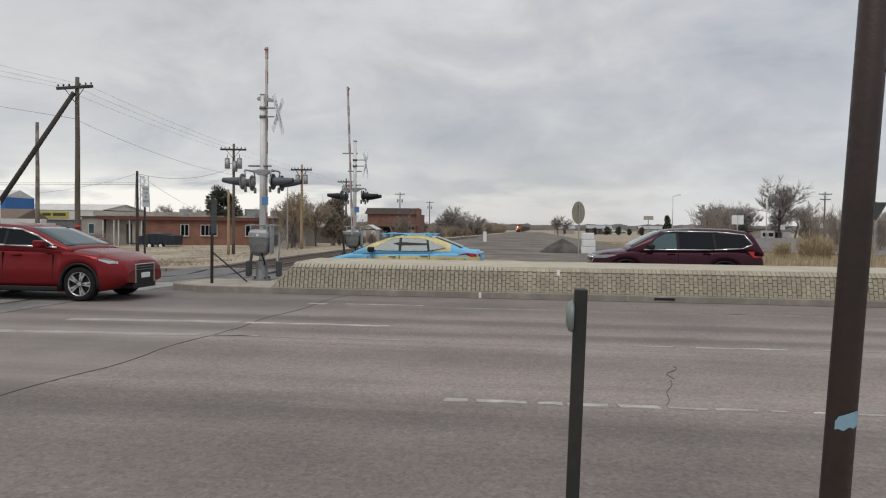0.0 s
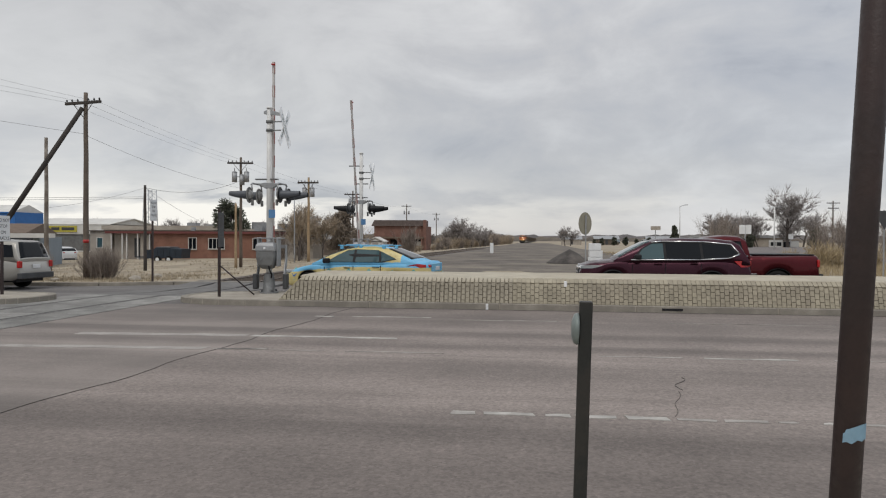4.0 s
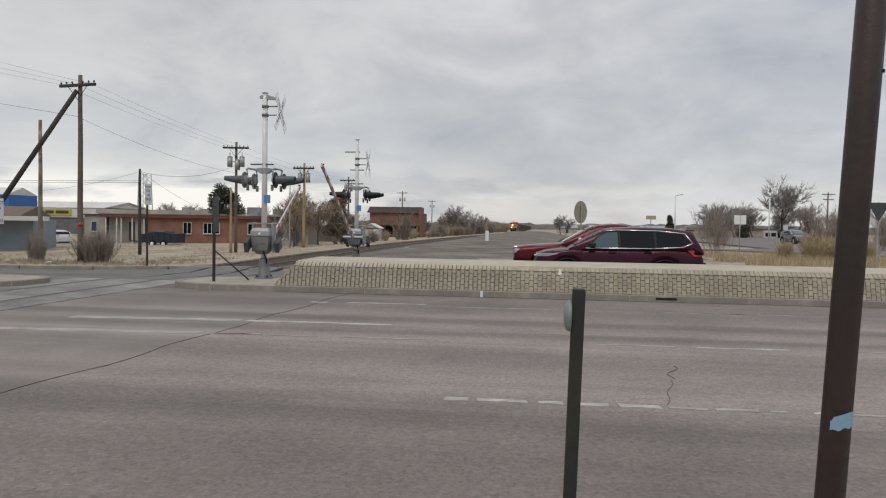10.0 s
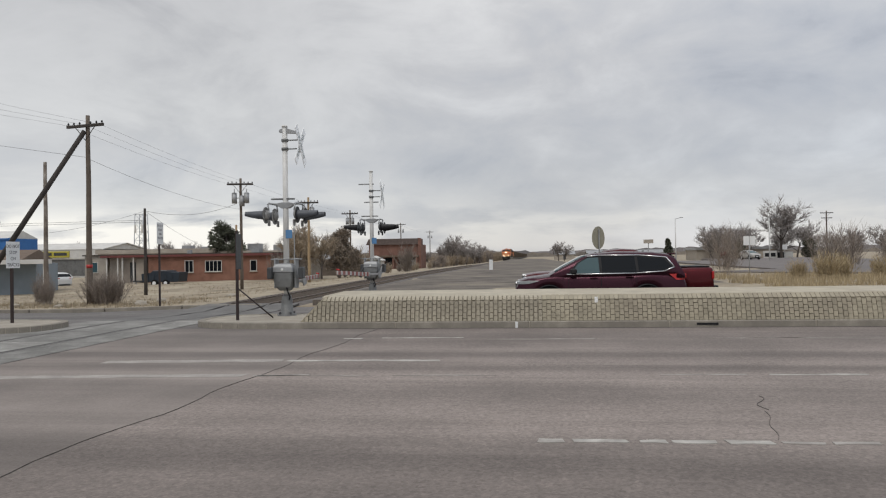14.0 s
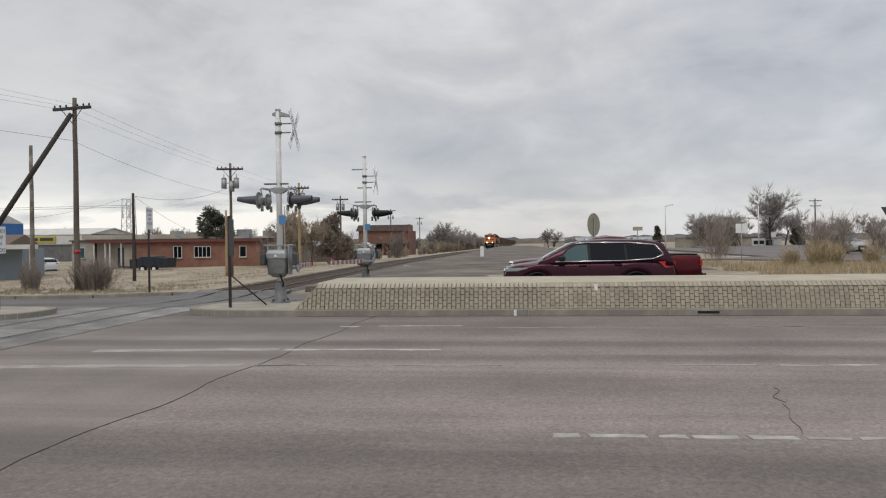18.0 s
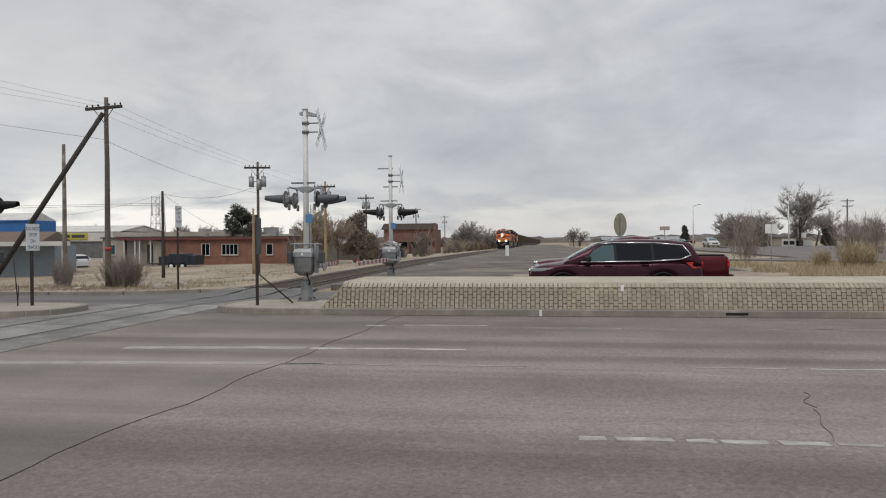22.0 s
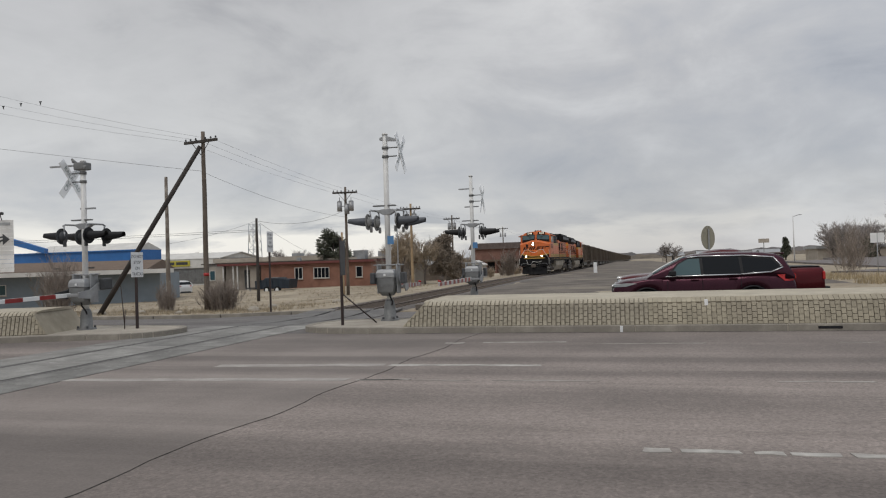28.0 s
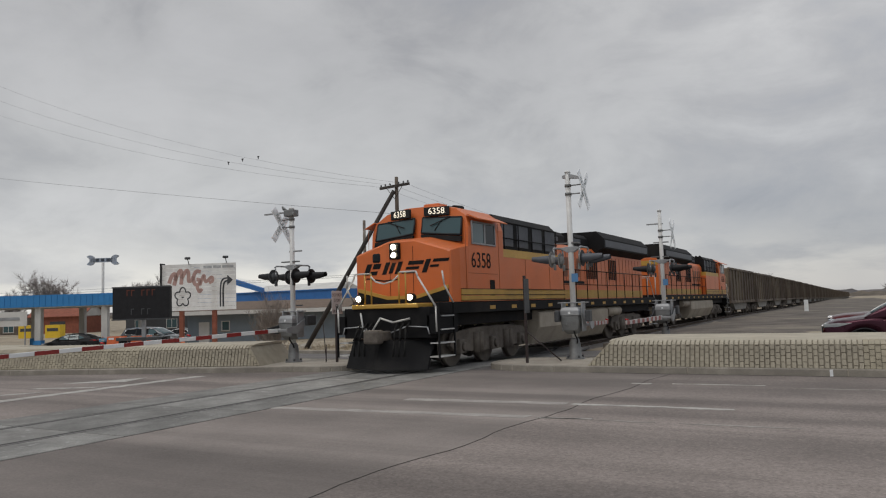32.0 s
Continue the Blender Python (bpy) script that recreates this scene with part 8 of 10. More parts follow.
M["brick_dark"] = material("brick_dark", (0.20, 0.105, 0.082), 0.9, 0, 0.15, 1.2, 0.3, 30, (0.24, 0.13, 0.10))
M["roof_umber"] = material("roof_umber", (0.125, 0.098, 0.09), 0.9, 0, 0.18, 2, 0.3, 25)
two_storey()


def lattice_tower():
    """A pale lattice tower far behind the brick building."""
    root = thing("lattice_tower", pose(-137, 250, -1.2), "pale steel lattice tower far behind the low buildings", "tower")
    for sx in (-1, 1):
        for sy in (-1, 1):
            bm = bmesh.new()
            tube(bm, (sx * 2.0, sy * 2.0, -0.5), (sx * 1.5, sy * 1.5, 19.5), 0.16, 0.12, 6)
            part("leg", fix(bm), M["galv_light"], root)
    for k in range(6):
        z0, z1 = 0.5 + 3.1 * k, 3.6 + 3.1 * k
        w0, w1 = 2.0 - 0.026 * z0, 2.0 - 0.026 * z1
        for sy in (-1, 1):
            for p, q in (((-w0, sy * w0, z0), (w1, sy * w1, z1)), ((w0, sy * w0, z0), (-w1, sy * w1, z1)), ((-w1, sy * w1, z1), (w1, sy * w1, z1))):
                bm = bmesh.new()
                tube(bm, p, q, 0.07, 0.07, 5)
                part("brace", fix(bm), M["galv_light"], root)
    for x in (-1.3, 1.3):
        bm = bmesh.new()
        box(bm, x - 0.35, x + 0.35, -1.9, -1.7, 12.5, 15.4, 0.05)
        part("panel_antenna", fix(bm), M["white_wall"], root, "white panel on the tower")



def blue_shop():
    root = thing("blue_shop", pose(-49.3, 45.9, -1.0, 0, 0, 24), "pale blue low shop with white eaves and brown roof", "building")
    shell(root, "wall", 0, 14.6, 0, 8, -0.5, 2.55, "wall_blue", "pale blue painted wall")
    shell(root, "eave", -0.8, 15.6, -1.4, 0.3, 2.5, 2.82, "white_wall", "white eave board")
    bm = bmesh.new()
    prism(bm, [(-1.3, 2.85), (4.2, 3.6), (9, 2.9), (9, 2.8), (-1.3, 2.75)], "x", -0.6, 14.0)
    part("roof", fix(bm), M["roof_brown"], root, "brown shingle roof")
    for x in (2.2, 6.3, 6.6):
        shell(root, "pilaster", x, x + 0.18, -0.06, 0.0, -0.5, 2.55, "white_wall")
    shell(root, "door", 1.0, 1.9, -0.05, 0.0, -0.2, 1.9, "white_wall", "pale door")
    window_unit(root, 3.0, 3.6, 1.2, 1.9, 0.0)
    shell(root, "porch_post", 15.3, 15.42, -1.2, -1.08, -0.5, 2.6, "white_wall")
    for x, z in ((7.0, 0), (9.4, 0)):
        shell(root, "wall_lamp", x, x + 0.5, -0.25, 0.0, 2.95, 3.1, "dark_grey")
    back = thing("blue_hall", pose(-53.0, 65.0, 0), "metal hall with bright blue walls and a white roof", "building")
    shell(back, "wall", -16, 5.0, 0, 4, -1.6, 3.85, "blue", "blue metal side")
    shell(back, "gutter", -16, 5.1, -0.15, 0, 3.75, 3.87, "blue", "dark blue gutter")
    bm = bmesh.new()
    prism(bm, [(-0.1, 3.86), (2.0, 4.6), (4.2, 3.86)], "x", -7.0, 4.95)
    part("roof", fix(bm), M["white_wall"], back, "pale metal roof")
    bm = bmesh.new()
    prism(bm, [(-16.0, 7.3), (-5.2, 4.25), (-5.2, 3.75), (-16.0, 6.5)], "y", -0.6, -0.2)
    part("roof_edge", fix(bm), M["blue"], back, "blue barge board")


blue_shop()


M["bar_faint"] = material("bar_faint", (0.45, 0.46, 0.47), 0.8, 0, 0.2, 4, 0.1, 30)


def billboard():
    root = thing("billboard", pose(-40.1, 38.7, -0.55, 0, 0, 24.4), "weathered white plank billboard with faded script and arrow", "billboard")
    W, H = 2.66, 3.25
    z0 = 2.4
    for k in range(12):
        bm = bmesh.new()
        box(bm, -W, W, -0.02, 0.03, z0 + H * k / 12 + 0.005, z0 + H * (k + 1) / 12 - 0.005, 0.006)
        part("plank", fix(bm), M["plank_white"], root)
    for x in (-1.3, 1.05):
        shell(root, "post", x - 0.14, x + 0.14, 0.04, 0.3, -0.6, z0 + 2.6, "post_rust", "rusty red steel post")
    shell(root, "edge_board", -W - 0.1, -W, -0.1, 0.5, z0, z0 + H + 0.1, "black")
    # faded script drawn as plain looping strokes
    def stroke(pts, r, mat="script_brown"):
        bm = bmesh.new()
        rows = []
        closed = pts[0] == pts[-1]
        for _ in range(0 if closed else 3):
            cut = [pts[0]]
            for (xa, za), (xb, zb) in zip(pts, pts[1:]):
                cut += [(xa * 0.75 + xb * 0.25, za * 0.75 + zb * 0.25), (xa * 0.25 + xb * 0.75, za * 0.25 + zb * 0.75)]
            pts = cut + [pts[-1]]
        last = len(pts) - 1
        for i, p in enumerate(pts):
            q0, q1 = pts[max(0, i - 1)], pts[min(last, i + 1)]
            if closed and i in (0, last):
                q0, q1 = pts[last - 1], pts[1]
            d = Vector((q1[0] - q0[0], 0, q1[1] - q0[1])).normalized()
            n = Vector((-d.z, 0, d.x)) * r
            c = Vector((p[0], -0.03, p[1])) + (d * r * 0.5 * (0 if closed else -1 if i == 0 else 1 if i == last else 0))
            rows.append([bm.verts.new(v) for v in (c - n, c + n, c + n + Vector((0, 0.012, 0)), c - n + Vector((0, 0.012, 0)))])
        for u, v in zip(rows, rows[1:]):
            for k in range(4):
                bm.faces.new((u[k], u[(k + 1) % 4], v[(k + 1) % 4], v[k]))
        part("script_stroke", fix(bm), M[mat], root, "faded script stroke")
    zc = z0 + 2.1
    for x0, x1 in ((0.35, 0.95), (1.05, 1.6), (1.7, 2.5)):
        shell(root, "writing_bar", x0, x1, -0.028, -0.02, z0 + H - 0.34, z0 + H - 0.16, "bar_faint", "faded line of writing")
    stroke([(-2.1, zc - 0.1), (-1.95, zc + 0.35), (-1.7, zc + 0.55), (-1.62, zc + 0.2), (-1.75, zc - 0.25)], 0.14)
    stroke([(-1.7, zc + 0.1), (-1.35, zc + 0.75), (-1.2, zc + 0.65), (-1.25, zc - 0.2)], 0.13)
    stroke([(-1.2, zc + 0.2), (-0.85, zc + 0.8), (-0.7, zc + 0.5), (-0.75, zc - 0.1), (-0.5, zc), (-0.4, zc + 0.2)], 0.13)
    stroke([(0.1, zc + 0.6), (-0.2, zc + 0.65), (-0.4, zc + 0.2), (-0.3, zc - 0.3), (0.0, zc - 0.35), (0.15, zc), (-0.1, zc + 0.05)], 0.13)
    stroke([(0.1, zc - 0.3), (0.4, zc + 0.5), (0.45, zc - 0.2), (0.7, zc), (0.95, zc + 0.25), (1.05, zc - 0.05), (0.8, zc - 0.2)], 0.11)
    stroke([(-0.1, zc - 0.5), (0.05, zc - 0.85), (0.2, zc - 0.65)], 0.12)
    fl = [(-1.15 + (0.36 + 0.22 * abs(math.sin(2.5 * a + 0.8))) * math.cos(a), z0 + 0.95 + (0.42 + 0.26 * abs(math.sin(2.5 * a + 0.8))) * math.sin(a)) for a in (2 * math.pi * i / 60 for i in range(61))]
    stroke(fl, 0.042, "dark_grey")
    stroke([(-1.2, z0 + 0.95), (-1.08, z0 + 0.95)], 0.045, "dark_grey")
    stroke([(1.75, z0 + 0.25), (1.75, z0 + 1.6), (1.85, z0 + 1.95), (2.1, z0 + 2.0)], 0.06, "dark_grey")
    stroke([(1.55, z0 + 0.25), (1.55, z0 + 1.7), (1.7, z0 + 2.15), (2.1, z0 + 2.2)], 0.05, "dark_grey")
    bm = bmesh.new()
    prism(bm, [(2.05, z0 + 1.7), (2.45, z0 + 2.05), (2.05, z0 + 2.4)], "y", -0.032, -0.02)
    part("arrow_head", fix(bm), M["dark_grey"], root, "dark painted arrow head")
    for x in (-0.7, 2.0):
        bm = bmesh.new()
        pipe(bm, [(x, 0, z0 + H), (x + 0.1, -0.5, z0 + H + 0.35)], 0.03)
        box(bm, x - 0.05, x + 0.3, -0.65, -0.4, z0 + H + 0.28, z0 + H + 0.45, 0.04)
        part("flood_lamp", fix(bm), M["dark_grey"], root, "grey flood lamp on an arm")


billboard()


def message_board():
    root = thing("message_board", pose(-35.2, 30.1, -0.2, 0, 0, 24), "dark, barely lit electronic message board on a trailer", "message board")
    shell(root, "panel", -1.68, 1.68, -0.1, 0.12, 1.62, 3.42, "black", "matt black display panel")
    shell(root, "panel_frame", -1.72, 1.72, -0.12, -0.09, 3.38, 3.46, "dark_grey")
    shell(root, "panel_frame", -1.72, 1.72, -0.12, -0.09, 1.58, 1.66, "dark_grey")
    # top-row letters have a faint amber glow, the lower row is plain grey
    for row, (z, xs) in enumerate(((3.10, (-0.75, -0.48, 0.12, 0.42, 0.72)), (2.05, (-0.5, 0.1, 0.45)))):
        for x in xs:
            bm = bmesh.new()
            box(bm, x - 0.10, x - 0.05, -0.115, -0.105, z - 0.17, z + 0.17)
            box(bm, x - 0.05, x + 0.09, -0.115, -0.105, z + 0.12, z + 0.17)
            part("writing_bar", fix(bm), M["amber"] if row == 0 else M["dark_grey"], root, "dull letter block, amber ones glow faintly")
    shell(root, "mast", -0.09, 0.09, 0.12, 0.3, 0.3, 2.2, "galv")
    shell(root, "chassis", -1.2, 1.2, -0.6, 0.9, 0.45, 0.62, "dark_grey", "dark trailer frame")
    for s in (-1, 1):
        bm = bmesh.new()
        tube(bm, (s * 1.1, 0.15, 0.3), (s * 1.3, 0.15, 0.3), 0.3, 0.3, 18)
        part("wheel", fix(bm), M["rubber"], root)
    bm = bmesh.new()
    tube(bm, (0, 0, 0), (0, 0, 0.75), 0.2, 0.06, 16)
    box(bm, -0.22, 0.22, -0.22, 0.22, 0, 0.04)
    barrel = tagged(mesh_object("traffic_cone", fix(bm), M["barrel"]), "orange plastic traffic cone beside the pole", "traffic cone")
    barrel.matrix_basis = pose(-33.2, 31.2, ground_z(-33.2, 31.2))


message_board()


def canopy_station():
    root = thing("fuel_canopy", pose(-62.9, 38.1, -1.15, 0, 0, 29.3), "flat fuel-station canopy with a bright blue fascia", "canopy")
    shell(root, "roof", -12, 9.6, 0, 9, 3.75, 4.75, "blue_bright", "ribbed bright blue canopy fascia")
    shell(root, "ceiling", -11.8, 9.4, 0.1, 8.9, 3.68, 3.76, "white_wall")
    for k in range(44):
        bm = bmesh.new()
        x = -11.9 + 0.49 * k
        box(bm, x, x + 0.06, -0.03, 0.0, 3.78, 4.72)
        part("rib", fix(bm), M["blue_bright"], root)
    for x in (-8, -1.5, 3.0, 8.6):
        for y in (0.6, 8.2):
            c = shell(root, "column", x - 0.25, x + 0.25, y - 0.25, y + 0.25, 0.9, 3.7, "white_wall", "white canopy column")
            shell(c, "column_foot", x - 0.32, x + 0.32, y - 0.32, y + 0.32, -0.4, 0.95, "blue_bright", "blue painted column foot")
    wr = thing("wrench_sign", pose(-66.7, 50.6, -1.2, 0, 0, 29), "grey wrench-shaped sign on a tall pole", "sign")
    bm = bmesh.new()
    tube(bm, (0, 0, -0.3), (0, 0, 8.3), 0.13, 0.13, 12)
    part("pole", fix(bm), M["white_wall"], wr)
    def jaw(cx, d):
        out = []
        for i in range(15):
            a = radians(50 + 260 * i / 14)
            out.append((cx + 0.52 * math.cos(a) * d, 8.55 + 0.52 * math.sin(a)))
        out += [(cx + d * 0.05, 8.55 - 0.12), (cx + d * 0.05, 8.55 + 0.12)]
        return out
    bm = bmesh.new()
    box(bm, -1.25, 1.25, -0.08, 0.08, 8.33, 8.77, 0.02)
    prism(bm, jaw(1.3, 1), "y", -0.08, 0.08)
    prism(bm, jaw(-1.3, -1), "y", -0.08, 0.08)
    body = part("wrench", fix(bm), M["galv_light"], wr, "grey wrench shape")
    for x in (-0.55, 0.0, 0.55):
        bm = bmesh.new()
        box(bm, x - 0.17, x + 0.17, -0.10, -0.08, 8.42, 8.70)
        part("writing_bar", fix(bm), M["dark_grey"], body)
    small = thing("wall_banner", pose(-61.5, 38.6, -1.15, 0, 0, 29), "pale banner with a grey wrench under the canopy", "banner")
    shell(small, "banner", -2.4, 1.0, -0.05, 0.02, 2.2, 3.4, "white_wall")
    shell(small, "wrench_shape", -1.4, 0.4, -0.08, -0.05, 2.7, 2.95, "galv")
    for x in (-1.9, 0.8):
        shell(small, "pole", x - 0.04, x + 0.04, 0.03, 0.1, -0.4, 3.4, "galv")
    for x, y in ((-95.1, 60.0), (-89.4, 60.0)):
        crate = thing("yellow_bin", pose(x, y, -1.2, 0, 0, 29), "bright yellow donation bin under the canopy", "bin", "yellow bins")
        shell(crate, "body", -0.95, 0.95, 0, 1.3, -0.3, 2.0, "bin_yellow")
        shell(crate, "hatch", -0.7, 0.7, -0.03, 0, 1.2, 1.6, "dark_grey")
    house = thing("red_barn", pose(-110, 74, -1.3, 0, 0, 29), "rust-red gabled building behind the canopy", "building")
    shell(house, "wall", -4, 4, 0, 8, -0.3, 3.2, "post_rust")
    gable(house, -4, 4, 0, 8, 3.2, 5.6, "post_rust", 0.5, "x", "rust-red metal roof")
    shell(house, "door", -1, 1.4, -0.05, 0, -0.2, 2.4, "dark_grey", "dark wide doorway")
    # the dark grey wall stands in for the shaded inside of an open garage
    for x0, x1, h, m in ((-34, -7, 3.4, "wood_grey"), (7, 19, 3.8, "dark_grey"), (21, 40, 4.4, "galv_dark")):
        low = thing("workshop", pose(-108, 77, -1.3, 0, 0, 29), "low workshop building behind the fuel station", "building", "low workshops")
        shell(low, "wall", x0, x1, 0, 9, -0.3, h, m)
        shell(low, "roof", x0 - 0.4, x1 + 0.4, -0.4, 9.4, h, h + 0.3, "roof_dark")
        k = x0 + 1.5
        while k + 2.4 < x1:
            window_unit(low, k, k + 1.6, 0.9, 2.2, 0.0, 2)
            k += 5.0


M["blue_bright"] = material("blue_bright", (0.03, 0.22, 0.52), 0.45, 0, 0.06, 1, 0.0, 30)
M["galv_light"] = material("galv_light", (0.36, 0.38, 0.41), 0.5, 0.2, 0.06, 1, 0.0, 30)
M["bin_yellow"] = material("bin_yellow", (0.72, 0.48, 0.03), 0.6, 0, 0.08, 2, 0.0, 30)
canopy_station()
lattice_tower()
parked_1, _ = build_car("black_sedan", pose(-56.9, 40.8, -1.15, 0, 0, 205), "black sedan parked by the canopy", "car", variant(SEDAN, "black", roof_paint="black", rim="alloy"))
parked_2, _ = build_car("grey_wagon", pose(-50.5, 43.5, -1.1, 0, 0, 20), "dark grey SUV parked near the canopy", "car", variant(PILOT, "car_grey"))
parked_3, _ = build_car("dark_wagon", pose(-53.5, 48.5, -1.2, 0, 0, 200), "dark SUV parked under the canopy", "car", variant(NX, "car_grey"))


def roadworks():
    """Orange barriers and cones on the yard before the fuel station."""
    first = None
    for x, y, turn in ((-48.2, 38.3, 24), (-46.5, 39.1, 32)):
        m = pose(x, y, ground_z(x, y), 0, 0, turn)
        if first is not None:
            copy_thing(first, m)
            continue
        first = thing("traffic_barrier", m, "orange plastic traffic barrier on the yard", "barrier", "orange barriers")
        bm = bmesh.new()
        prism(bm, [(-0.24, 0.0), (0.24, 0.0), (0.22, 0.16), (0.1, 0.34), (0.07, 0.9), (-0.07, 0.9), (-0.1, 0.34), (-0.22, 0.16)], "x", -0.75, 0.75, 0.02)
        part("body", fix(bm), M["cone_orange"], first)
        for k in (-0.4, 0.4):
            shell(first, "reflective_band", k - 0.2, k + 0.2, -0.095, -0.075, 0.66, 0.8, "sign_white", "white reflective band")
    first = None
    for x, y in ((-55.3, 42.3), (-60.6, 42.6), (-50.6, 39.6)):
        m = pose(x, y, ground_z(x, y))
        if first is not None:
            copy_thing(first, m)
            continue
        first = thing("traffic_cone", m, "orange traffic cone with a white collar", "cone", "traffic cones")
        shell(first, "foot", -0.2, 0.2, -0.2, 0.2, 0.0, 0.04, "black", "black rubber foot")
        bm = bmesh.new()
        tube(bm, (0, 0, 0.04), (0, 0, 0.9), 0.16, 0.03, 16)
        c = part("body", fix(bm), M["cone_orange"], first)
        bm = bmesh.new()
        tube(bm, (0, 0, 0.5), (0, 0, 0.66), 0.096, 0.072, 16)
        part("collar", fix(bm), M["sign_white"], c, "white reflective collar")


M["cone_orange"] = material("cone_orange", (0.62, 0.13, 0.04), 0.6, 0, 0.12, 3, 0.1, 40)
roadworks()


def dump_trailer():
    root = thing("dump_trailer", pose(-34.4, 67.9, -0.82), "dark blue steel utility trailer on the dirt", "trailer")
    bm = bmesh.new()
    prism(bm, [(-1.8, 0.42), (1.75, 0.42), (1.85, 1.3), (0.75, 1.32), (0.7, 1.42), (-0.75, 1.45), (-0.95, 1.25), (-1.85, 1.2)], "y", -0.9, 0.9, 0.02)
    part("bed", fix(bm), M["trailer_blue"], root)
    for x in (-1.2, -0.6, 0.0, 0.6, 1.2):
        shell(root, "stake", x - 0.04, x + 0.04, -0.95, -0.9, 0.5, 1.2, "trailer_blue")
    shell(root, "tarp_bar", -0.7, 0.65, -0.85, 0.85, 1.44, 1.5, "galv_dark", "dark folded cover")
    for x in (-0.55, 0.55):
        bm = bmesh.new()
        tube(bm, (x, -1.0, 0.32), (x, -0.75, 0.32), 0.32, 0.32, 18)
        w = part("wheel", fix(bm), M["rubber"], root)
        bm = bmesh.new()
        tube(bm, (x, -1.02, 0.32), (x, -1.0, 0.32), 0.17, 0.17, 14)
        part("hub", fix(bm), M["sign_white"], w, "white wheel hub")
    shell(root, "drawbar", -3.2, -1.7, -0.08, 0.08, 0.45, 0.55, "trailer_blue")
    shell(root, "jack", -2.9, -2.82, -0.04, 0.04, 0.0, 0.5, "galv")


dump_trailer()


M["heap_gravel"] = material("heap_gravel", (0.085, 0.076, 0.07), 0.95, 0, 0.35, 2.0, 1.0, 11, (0.12, 0.105, 0.095))


def gravel_heap():
    bm = bmesh.new()
    rings = []
    for k in range(9):
        f = k / 8
        rr = 1.45 * (1 - f) ** 0.85 + 0.02
        rings.append([(rr * math.cos(a) * (1 + 0.12 * noise.noise((math.cos(a) * 2, math.sin(a) * 2, f * 3))), rr * math.sin(a) * (1 + 0.1 * noise.noise((math.cos(a) * 2, math.sin(a) * 2, f * 3 + 5))), 0.9 * f + 0.03 * noise.noise((a, f * 9, 0)) - 0.02) for a in (2 * math.pi * i / 28 for i in range(28))])
    loft(bm, rings)
    ob = mesh_object("gravel_heap", fix(bm), M["heap_gravel"])
    tagged(ob, "cone of dark grey gravel heaped on the lot", "gravel heap")
    ob.matrix_basis = pose(2.35, 48.3, 0.09)
    boxes = thing("block_stack", pose(3.85, 47.4, 0.1), "stack of white plastic blocks on the gravel", "block stack")
    for k, (x, w) in enumerate(((0, 0.42), (0.02, 0.40), (-0.03, 0.36))):
        bm = bmesh.new()
        box(bm, x - w, x + w, -0.3, 0.3, 0.42 * k, 0.42 * k + 0.41, 0.03, 2)
        part("block", fix(bm), M["sign_white"], boxes)


gravel_heap()


